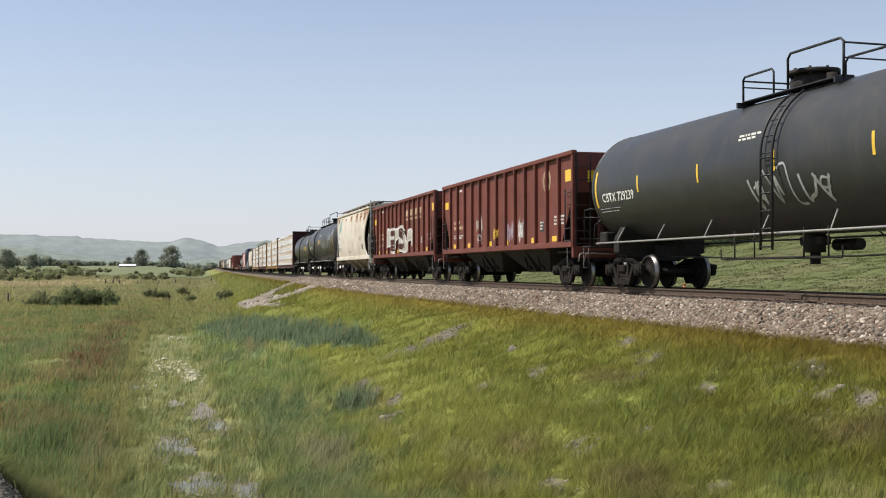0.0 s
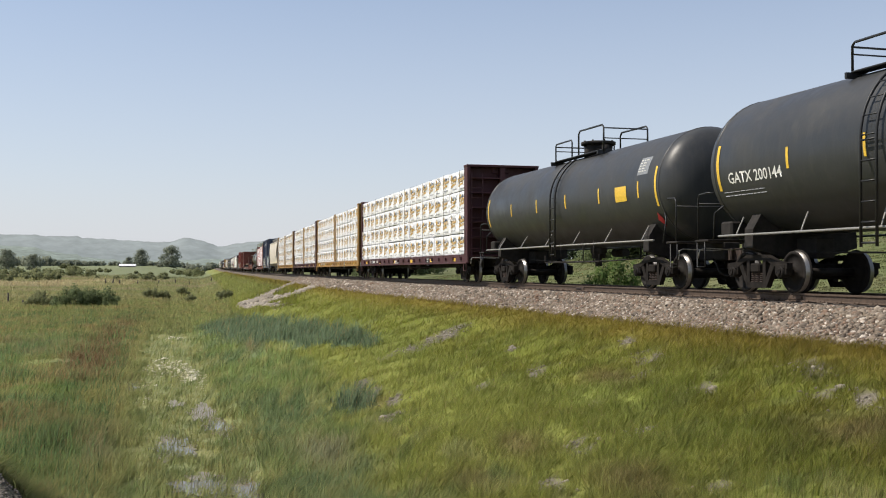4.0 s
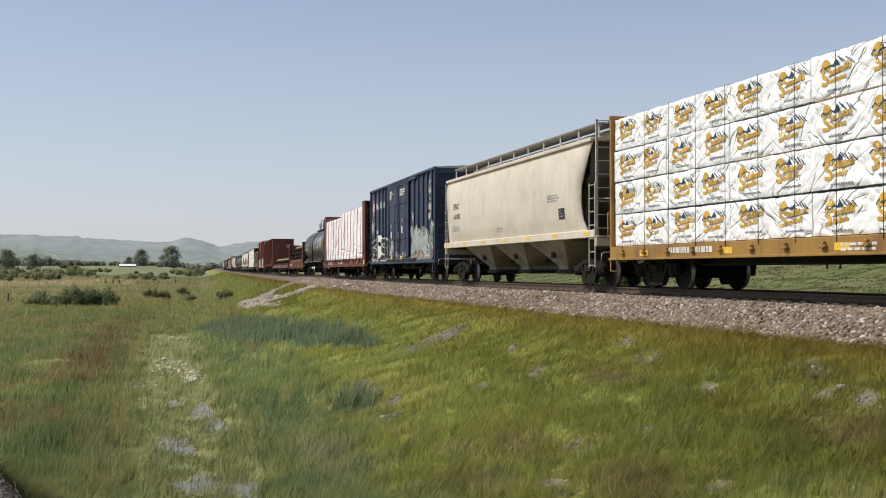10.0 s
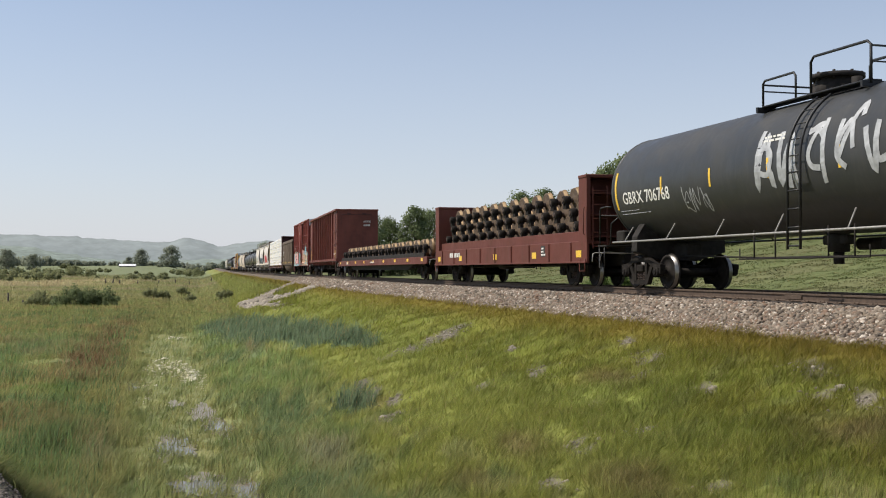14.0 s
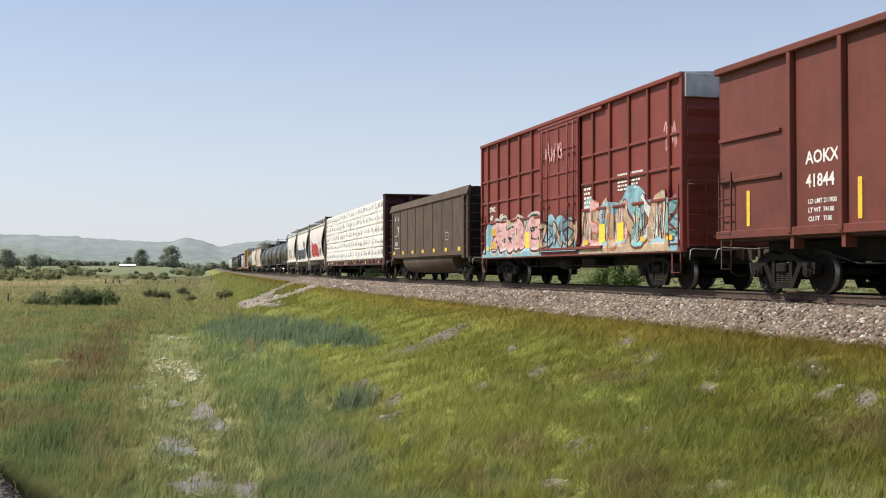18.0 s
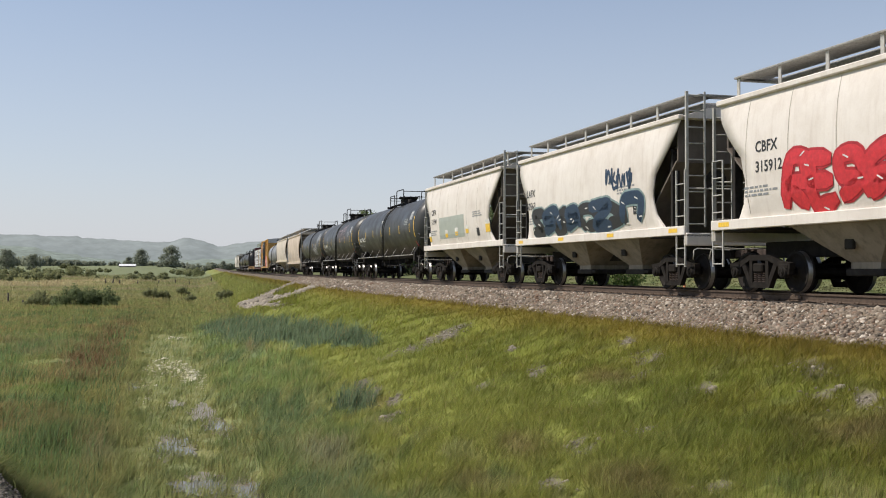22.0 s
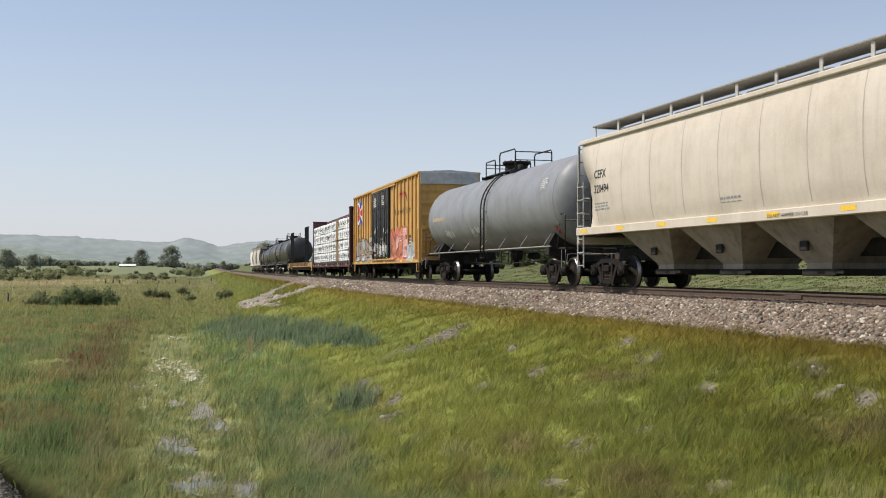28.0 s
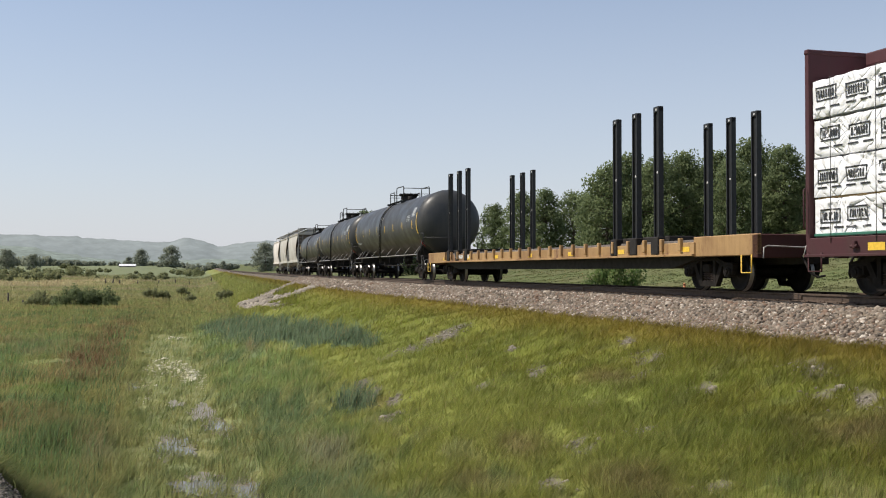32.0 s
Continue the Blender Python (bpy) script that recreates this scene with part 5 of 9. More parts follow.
        end_ladder(g, k * (L - 0.06), 0.95, 1.40, deck, zt if k < 0 else roof - 0.1, k)
        g.tube([(k * (L - 0.05), -1.4, deck), (k * (L - 0.05), -1.4, zt - 0.1)], 0.02, 5)
        g.tube([(k * (L - 0.05), -1.4, deck + 0.9), (k * (L - 0.05), 1.4, deck + 0.9)], 0.02, 5)
        g.box(min(k * (L - 0.1), k * (L - 0.04)), max(k * (L - 0.1), k * (L - 0.04)), 1.38, 1.44, deck - 0.2, zt if k < 0 else roof - 0.05)
        part("end_ladder", g, M["grey_iron"], car)
        part("end_post", Geo().cbox(min(k * (L - 0.9), k * (L - 0.8)), max(k * (L - 0.9), k * (L - 0.8)), 1.2, 1.4, deck - 0.2, deck + 1.9, 0.01), M["dark"], car)
    part("brake_wheel", Geo().cyl((-L + 0.35, 0.5, 2.6), (-L + 0.30, 0.5, 2.6), 0.28, 18), M["dark"], car)
    part("centre_sill", Geo().cbox(-L + 0.2, L - 0.2, -0.2, 0.2, 0.75, 1.1, 0.02), M["dark"], car)
    # hopper bays, their underside shade in the paint
    span = 2 * (L - 2.5)
    for k in range(bays):
        xc = -span / 2 + span * (k + 0.5) / bays
        hw = span / bays / 2 - 0.22
        o = Geo()
        rings = []
        for z, a, b in ((deck - 0.15, hw, 1.38), (0.62, 0.42, 0.72), (0.5, 0.42, 0.72)):
            rings.append([(xc - a, -b, z), (xc + a, -b, z), (xc + a, b, z), (xc - a, b, z)])
        o.rings(rings, True, False)
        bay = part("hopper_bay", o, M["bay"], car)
        part("inspection_port", Geo().cbox(xc - 0.13, xc + 0.13, 1.02, 1.10, 0.86, 1.06, 0.02), M["dark"], bay)
        part("outlet_gate", Geo().cbox(xc - 0.55, xc + 0.55, -0.75, 0.75, 0.36, 0.5, 0.02).cbox(xc - 0.8, xc - 0.55, 0.55, 0.75, 0.4, 0.48, 0.01), M["dark"], car)
    if seams:
        for x in np.linspace(-L + 1.6, L - 1.6, seams):
            patch(car, "seam", rect(x - 0.012, x + 0.012, z0 + 0.1, z1 - 0.1), M["seam"], on=on, lift=0.003)
    if reflect:
        for x in np.linspace(-L + 0.6, L - 0.6, reflect):
            patch(car, "reflector", rect(x - 0.22, x + 0.22, deck - 0.13, deck - 0.03), M["stripe"], y=1.5)
    inkm = M[ink]
    if tag[0]:
        letters(car, tag[0], L - tag_x, z0 + tag_z, 0.32, inkm, on=on, bold=0.006)
        letters(car, tag[1], L - tag_x, z0 + tag_z - 0.41, 0.32, inkm, on=on, bold=0.006)
    bars(car, L - 1.5, z0 + 0.62, 1.2, 3, material=M["greyprint"], on=on, seed=seed)
    bars(car, -L + 3.6, z0 + 1.15, 1.1, 3, material=M["greyprint"], on=on, seed=seed + 1)
    bars(car, 0.8, z0 + 0.35, 0.9, 2, material=M["greyprint"], on=on, seed=seed + 2)
    if panel:
        patch(car, "inspection_panel", rect(-L + 2.2, -L + 2.7, z0 + 0.42, z0 + 0.75), M["black"], on=on)
        bars(car, -L + 2.62, z0 + 0.66, 0.2, 3, 0.03, 0.05, M["chalk"], on=on, seed=seed + 3)
    gear(car, L, 2 * (L - 1.35))
    return car, L, on


# ---- open hoppers ----
def open_hopper(s_r, s_l, label, seed=0):
    mat = M["brown"]
    car, L = new_car("open_hopper_car", label, "hopper car", s_r, s_l)
    z0, z1 = 1.2, 4.0
    for k in (1, -1):
        prof = [(-L + 1.15, z0), (L - 1.15, z0), (L - 0.1, 2.85), (L - 0.1, z1), (-L + 0.1, z1), (-L + 0.1, 2.85)]
        part("side_sheet", Geo().prism(prof, k * 1.40, k * 1.43, "y"), mat, car)
        part("top_chord", Geo().cbox(-L, L, min(k * 1.36, k * 1.54), max(k * 1.36, k * 1.54), z1 - 0.1, z1 + 0.04, 0.02), mat, car)
        part("side_sill", Geo().cbox(-L, L, min(k * 1.38, k * 1.52), max(k * 1.38, k * 1.52), z0 - 0.04, z0 + 0.14, 0.015), mat, car)
        for x in np.linspace(-6.2, 6.2, 13):
            part("rib", Geo().cbox(x - 0.05, x + 0.05, min(k * 1.42, k * 1.535), max(k * 1.42, k * 1.535), z0 + 0.1, z1 - 0.08, 0.018), mat, car)
        for q in (1, -1):
            x = q * (L - 0.06)
            part("corner_post", Geo().cbox(x - 0.06, x + 0.06, min(k * 1.38, k * 1.52), max(k * 1.38, k * 1.52), z0, z1 - 0.1, 0.012), mat, car)
    for k in (1, -1):
        xe = k * (L - 0.12)
        part("end_sheet", Geo().cbox(min(xe, xe - k * 0.04), max(xe, xe - k * 0.04), -1.4, 1.4, 2.8, z1, 0.01), mat, car)
        xi = k * (L - 2.7)
        # slope sheet and end posts in darker brown: recess shade in the colour
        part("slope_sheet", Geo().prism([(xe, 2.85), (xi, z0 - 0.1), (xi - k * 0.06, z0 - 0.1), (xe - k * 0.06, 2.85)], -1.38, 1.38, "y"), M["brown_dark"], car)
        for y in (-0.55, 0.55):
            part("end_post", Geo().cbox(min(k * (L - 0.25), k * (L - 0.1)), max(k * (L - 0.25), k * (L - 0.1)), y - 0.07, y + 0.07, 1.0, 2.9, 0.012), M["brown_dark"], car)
        part("end_sill", Geo().cbox(min(k * L, k * (L - 0.14)), max(k * L, k * (L - 0.14)), -1.5, 1.5, 0.85, 1.2, 0.02), mat, car)
        part("end_deck", Geo().cbox(min(k * L, k * (L - 1.8)), max(k * L, k * (L - 1.8)), -1.3, 1.3, 1.0, 1.06, 0.01), M["dark"], car)
        g = Geo()
        ladder(g, min(k * (L - 0.6), k * (L - 0.1)), max(k * (L - 0.6), k * (L - 0.1)), 1.5, 1.3, 2.9 if k < 0 else 2.5, 0.36)
        end_ladder(g, k * L, 0.95, 1.4, 1.2, 3.9, k)
        stirrup(g, k * (L - 0.3), 1.48, 0.55, 1.2, 0.4)
        g.tube([(k * (L + 0.02), -1.3, 1.4), (k * (L + 0.02), 1.3, 1.4)], 0.018, 5)
        part("ladder", g, M["iron"], car)
        part("yellow_panel", Geo().cbox(min(k * (L - 0.06), k * (L - 0.08)), max(k * (L - 0.06), k * (L - 0.08)), -1.0, 1.0, 3.1, 3.45, 0.004) if k < 0 else Geo().cbox(k * (L - 0.085), k * (L - 0.06), -0.4, 0.4, 3.2, 3.3, 0.004), M["stripe"], car)
    part("centre_sill", Geo().cbox(-L + 0.1, L - 0.1, -0.22, 0.22, 0.75, 1.12, 0.02), M["dark"], car)
    span = 2 * (L - 2.45)
    for k in range(4):
        xc = -span / 2 + span * (k + 0.5) / 4
        hw = span / 8 - 0.02
        lean = 0.5 if k % 2 == 0 else -0.5
        g = Geo()
        g.rings([[(xc - hw, -1.3, z0), (xc + hw, -1.3, z0), (xc + hw, 1.3, z0), (xc - hw, 1.3, z0)],
                 [(xc + lean * hw - 0.35, -0.72, 0.42), (xc + lean * hw + 0.35, -0.72, 0.42), (xc + lean * hw + 0.35, 0.72, 0.42), (xc + lean * hw - 0.35, 0.72, 0.42)]], True, False)
        # near-black here: dark dirt plus underside shade put into the colour
        part("hopper_bay", g, M["dark"], car)
        part("door_latch", Geo().cbox(xc + lean * hw - 0.16, xc + lean * hw + 0.12, 0.8, 0.9, 0.5, 0.72, 0.02).tube([(xc + lean * hw - 0.2, 1.12, 0.92), (xc + lean * hw, 0.95, 0.66), (xc + lean * hw + 0.22, 0.9, 0.5)], 0.025, 5), M["truck"], car)
    # load floor inside, seen from nowhere but closing the box
    part("floor_sheet", Geo().cbox(-L + 2.6, L - 2.6, -1.38, 1.38, z0 - 0.06, z0, 0.005), M["brown_dark"], car)
    y = 1.43
    patch(car, "yellow_tag", rect(-L + 0.18, -L + 0.78, 3.15, 3.5), M["stripe"], y=y)
    patch(car, "yellow_tag", rect(L - 0.72, L - 0.2, 3.05, 3.35), M["stripe"], y=y)
    for x in (-L + 1.7, -L + 3.6, -L + 6.4, 0.9, L - 3.8, L - 1.7):
        patch(car, "reflector", rect(x - 0.2, x + 0.2, z0 + 0.17, z0 + 0.34), M["stripe"], y=y)
    bars(car, L - 1.6, 2.35, 1.3, 2, 0.13, 0.09, M["sand_spray"], y=y, seed=seed)
    bars(car, L - 1.6, 1.85, 1.3, 2, 0.05, 0.04, M["chalk"], y=y, seed=seed + 5)
    bars(car, -L + 1.7, 2.1, 0.8, 3, 0.06, 0.05, M["chalk"], y=y, seed=seed + 1)
    patch(car, "inspection_panel", rect(-L + 2.6, -L + 3.0, 1.7, 2.05), M["black"], y=y)
    bars(car, -L + 2.95, 1.98, 0.3, 3, 0.05, 0.05, M["chalk"], y=y, seed=seed + 2)
    bars(car, L - 2.4, 3.65, 0.35, 1, 0.08, 0.04, M["chalk"], y=y, seed=seed + 4)
    gear(car, L, 2 * (L - 1.55))
    return car, L, Ribbed(1.43, 1.535, list(np.linspace(-6.2, 6.2, 13)), 0.05)


# ---- box-like cars ----
def corrugated_end(car, k, L, half_w, z0, z1, mat, rows=7):
    xe = k * (L - 0.02)
    w = part("end_wall", Geo().cbox(min(xe, xe - k * 0.05), max(xe, xe - k * 0.05), -half_w, half_w, z0, z1, 0.01), mat, car)
    for r_ in range(rows):
        z = z0 + (z1 - z0) * (r_ + 0.6) / rows
        part("corrugation", Geo().rings([[(xe, y, z - 0.20), (xe + 0.085 * k, y, z - 0.03), (xe + 0.085 * k, y, z + 0.04), (xe, y, z + 0.10)] for y in (-half_w + 0.06, half_w - 0.06)], True, False), mat, w)


def box_car(s_r, s_l, mat, label, z0, z1, ribs, door, doormat, name="box_car", end_panel=None, seed=0, horizontals=(), battens=6, rods=4):
    car, L = new_car(name, label, "boxcar", s_r, s_l)
    W = 1.42
    dx0, dx1 = door
    for k in (1, -1):
        part("side_sheet", Geo().cbox(-L, L, min(k * W, k * (W - 0.05)), max(k * W, k * (W - 0.05)), z0 + 0.1, z1 - 0.06, 0.006), mat, car)
        part("side_sill", Geo().cbox(-L, L, min(k * 1.36, k * 1.5), max(k * 1.36, k * 1.5), z0, z0 + 0.2, 0.012), mat, car)
        part("top_plate", Geo().cbox(-L, L, min(k * 1.36, k * 1.53), max(k * 1.36, k * 1.53), z1 - 0.14, z1 - 0.02, 0.02), mat, car)
        for x in ribs:
            part("rib", Geo().cbox(x - 0.045, x + 0.045, min(k * W, k * (W + 0.08)), max(k * W, k * (W + 0.08)), z0 + 0.16, z1 - 0.1, 0.02), mat, car)
        for z in horizontals:
            part("rail_strip", Geo().cbox(-L + 0.05, dx0 if k > 0 else L - 0.05, min(k * W, k * (W + 0.05)), max(k * W, k * (W + 0.05)), z - 0.04, z + 0.04, 0.015), mat, car)
            if k > 0:
                part("rail_strip", Geo().cbox(dx1, L - 0.05, W, W + 0.05, z - 0.04, z + 0.04, 0.015), mat, car)
        for q in (1, -1):
            x = q * (L - 0.05)
            part("corner_post", Geo().cbox(x - 0.06, x + 0.06, min(k * 1.36, k * 1.5), max(k * 1.36, k * 1.5), z0, z1 - 0.04, 0.015), mat, car)
    # doors
    nd = 2 if dx1 - dx0 > 3.6 else 1
    for q in range(nd):
        a, b = dx0 + (dx1 - dx0) * q / nd + 0.03, dx0 + (dx1 - dx0) * (q + 1) / nd - 0.03
        d = part("door", Geo().cbox(a, b, W + 0.06, W + 0.1, z0 + 0.3, z1 - 0.25, 0.01), doormat, car)
        for z in np.linspace(z0 + 0.36, z1 - 0.32, battens):
            part("door_batten", Geo().cbox(a + 0.02, b - 0.02, W + 0.1, W + 0.13, z - 0.04, z + 0.04, 0.012), doormat, d)
        for x in (a + 0.05, (a + b) / 2, b - 0.05)[::1 if rods == 4 else 2]:
            part("door_stile", Geo().cbox(x - 0.035, x + 0.035, W + 0.1, W + 0.135, z0 + 0.32, z1 - 0.28, 0.01), doormat, d)
        for xr in ((a + 0.3, a + 0.75, b - 0.75, b - 0.3) if rods == 4 else (a + 0.55, b - 0.55)):
            part("lock_rod", Geo().cyl((xr, W + 0.16, z0 + 0.25), (xr, W + 0.16, z1 - 0.3), 0.022, 6).cbox(xr - 0.05, xr + 0.05, W + 0.12, W + 0.18, z0 + 1.5, z0 + 1.58, 0.01).cbox(xr - 0.05, xr + 0.05, W + 0.12, W + 0.18, z1 - 1.3, z1 - 1.22, 0.01), doormat, d)
        part("lock_handle", Geo().tube([(b - 0.3, W + 0.18, z0 + 1.1), (b - 0.55, W + 0.2, z0 + 1.06), (b - 0.8, W + 0.18, z0 + 1.08)], 0.022, 5), M["truck"], d)
    part("door_track", Geo().cbox(dx0 - 1.6, dx1 + 0.2, W + 0.03, W + 0.16, z0 + 0.18, z0 + 0.26, 0.012), mat, car)
    part("door_track", Geo().cbox(dx0 - 1.6, dx1 + 0.2, W + 0.03, W + 0.12, z1 - 0.25, z1 - 0.16, 0.012), mat, car)
    g = Geo().prism([(-1.5, z1 - 0.03), (0, z1 + 0.06), (1.5, z1 - 0.03), (1.4, z1 - 0.08), (-1.4, z1 - 0.08)], -L, L)
    for x in np.linspace(-L + 0.5, L - 0.5, 14):
        g.box(x - 0.03, x + 0.03, -0.7, 0.7, z1 - 0.02, z1 + 0.07)
    part("roof", g, M["roof_grey"], car)
    for k in (1, -1):
        corrugated_end(car, k, L, 1.42, z0 + 0.1, z1 - 0.05, mat)
        if end_panel:
            part("end_panel", Geo().cbox(min(k * L, k * (L + 0.075)), max(k * L, k * (L + 0.075)), -1.42, 1.42, z1 - 0.62, z1 - 0.06, 0.01), end_panel, car)
        g = Geo()
        ladder(g, min(k * (L - 0.62), k * (L - 0.14)), max(k * (L - 0.62), k * (L - 0.14)), 1.5, z0 + 0.15, z0 + 1.6, 0.36)
        end_ladder(g, k * (L + 0.06), 0.9, 1.36, z0 + 0.1, z0 + 1.6, k, 0.36)
        stirrup(g, k * (L - 0.35), 1.46, 0.42, z0 + 0.05, 0.42)
        part("ladder", g, mat, car)
        part("end_sill", Geo().cbox(min(k * L, k * (L - 0.2)), max(k * L, k * (L - 0.2)), -1.4, 1.4, z0 - 0.1, z0 + 0.15, 0.02), M["dark"], car)
        part("end_step", Geo().cbox(min(k * L, k * (L + 0.25)), max(k * L, k * (L + 0.25)), -0.7, 0.7, z0 + 0.35, z0 + 0.4, 0.01), M["grate"], car)
    part("underframe", Geo().cbox(-L + 0.1, L - 0.1, -0.3, 0.3, 0.62, z0 + 0.1, 0.02).cbox(-L + 0.1, L - 0.1, -1.38, 1.38, z0 - 0.02, z0 + 0.1, 0.01), M["dark"], car)
    under_rig(car, L)
    gear(car, L, 2 * (L - 2.0))
    return car, L, Ribbed(W, W + 0.083, ribs, 0.045, z0 + 0.22)


def under_rig(car, L):
    g = Geo().cbox(-1.4, -0.4, 0.4, 0.9, 0.55, 0.85, 0.04).cyl((0.4, 0.7, 0.7), (1.5, 0.7, 0.7), 0.2, 12)
    g.tube([(-L + 3.2, 1.1, 0.85), (-L + 4.3, 1.1, 0.6), (-2.0, 1.0, 0.6), (0, 1.0, 0.62), (2.2, 1.0, 0.6), (L - 4.3, 1.1, 0.6), (L - 3.2, 1.1, 0.85)], 0.02, 5)
    for x in (-3.6, -3.2, 2.6, 3.0):
        g.tube([(x, 1.05, 0.95), (x, 1.05, 0.5)], 0.02, 5)
    part("brake_rigging", g, M["dark"], car)

# ---- gondolas and flats ----
def chip_gondola(s_r, s_l, label):
    mat = M["brown"]
    car, L = new_car("gondola_car", label, "gondola", s_r, s_l)
    z0, z1, W = 1.2, 4.88, 1.40
    for k in (1, -1):
        part("side_sheet", Geo().cbox(-L, L, min(k * W, k * (W - 0.04)), max(k * W, k * (W - 0.04)), z0, z1, 0.006), mat, car)
        part("top_chord", Geo().cbox(-L, L, min(k * 1.36, k * 1.54), max(k * 1.36, k * 1.54), z1 - 0.12, z1 + 0.03, 0.02), mat, car)
        part("side_sill", Geo().cbox(-L, L, min(k * 1.38, k * 1.5), max(k * 1.38, k * 1.5), z0 - 0.05, z0 + 0.12, 0.012), mat, car)
        for x in (-L + 2.4, *np.linspace(-L + 3.98, L - 4.33, 9), L - 2.75):
            part("rib", Geo().cbox(x - 0.06, x + 0.06, min(k * W, k * (W + 0.13)), max(k * W, k * (W + 0.13)), z0, z1 - 0.1, 0.012), mat, car)
            part("gusset", Geo().prism([(x - 0.055, z0), (x + 0.055, z0), (x + 0.055, z0 - 0.3), (x - 0.055, z0 - 0.3)], min(k * 1.2, k * 1.45), max(k * 1.2, k * 1.45), "y"), mat, car)
        for q in (1, -1):
            for z in (2.4, 3.3):
                a, b = q * (L - 0.05), q * (L - 2.35)
                part("side_stiffener", Geo().cbox(min(a, b), max(a, b), min(k * W, k * (W + 0.06)), max(k * W, k * (W + 0.06)), z - 0.04, z + 0.04, 0.012), mat, car)
    for k in (1, -1):
        part("end_wall", Geo().cbox(min(k * L, k * (L - 0.06)), max(k * L, k * (L - 0.06)), -1.56, 1.4, z0 - 0.1, z1, 0.01), mat, car)
        part("end_cap", Geo().cbox(min(k * (L - 0.08), k * (L + 0.04)), max(k * (L - 0.08), k * (L + 0.04)), -1.6, 1.46, z1 - 0.1, z1 + 0.02, 0.015), mat, car)
        g = Geo()
        ladder(g, min(k * (L - 0.6), k * (L - 0.12)), max(k * (L - 0.6), k * (L - 0.12)), 1.47, z0, 2.6 if k > 0 else 4.7, 0.38)
        stirrup(g, k * (L - 0.36), 1.46, 0.5, z0, 0.4)
        part("ladder", g, M["brown_dark"], car)
        part("latch_bar", Geo().tube([(k * (L + 0.03), -1.1, 4.5), (k * (L + 0.03), 1.1, 4.5)], 0.025, 5).cbox(min(k * L, k * (L + 0.05)), max(k * L, k * (L + 0.05)), 0.4, 0.7, 4.5, 4.62, 0.01).cbox(min(k * L, k * (L + 0.05)), max(k * L, k * (L + 0.05)), -0.7, -0.4, 4.5, 4.62, 0.01), M["brown_dark"], car)
    for text, z in (("AOKX", 3.95), ("41844", 3.68)):
        ob = letters(car, text, -0.5, z, 0.19, M["white"], bold=0.003)
        for v in ob.data.vertices:
            v.co = (-L - 0.006, v.co.x, v.co.z)
    part("floor", Geo().cbox(-L, L, -1.4, 1.4, z0 - 0.1, z0, 0.01), M["brown_dark"], car)
    part("centre_sill", Geo().cbox(-L + 0.1, L - 0.1, -0.25, 0.25, 0.65, z0 - 0.1, 0.02), M["dark"], car)
    under_rig(car, L)
    for x in (L - 1.15, L - 4.75, L - 7.4, L - 10.4, -L + 0.42):
        patch(car, "reflector", rect(x - 0.06, x + 0.06, z0 + 0.2, z0 + 0.95), M["stripe"], y=1.41 if x > -L + 1 else 1.5)
    letters(car, "AOKX", L - 3.15, 2.52, 0.35, M["white"], y=1.402, bold=0.008)
    letters(car, "41844", L - 3.15, 2.07, 0.35, M["white"], y=1.402, bold=0.008)
    for text, z in (("LD LMT 211900", 1.75), ("LT WT  74100", 1.58), ("CU FT   7100", 1.41)):
        letters(car, text, L - 3.22, z, 0.13, M["white"], y=1.402, bold=0.003)
    bars(car, -L + 3.4, 1.75, 0.8, 2, y=1.402, seed=10)
    bars(car, -L + 1.9, 1.7, 1.3, 2, y=1.402, seed=11)
    gear(car, L, 2 * (L - 1.9))
    return car, L


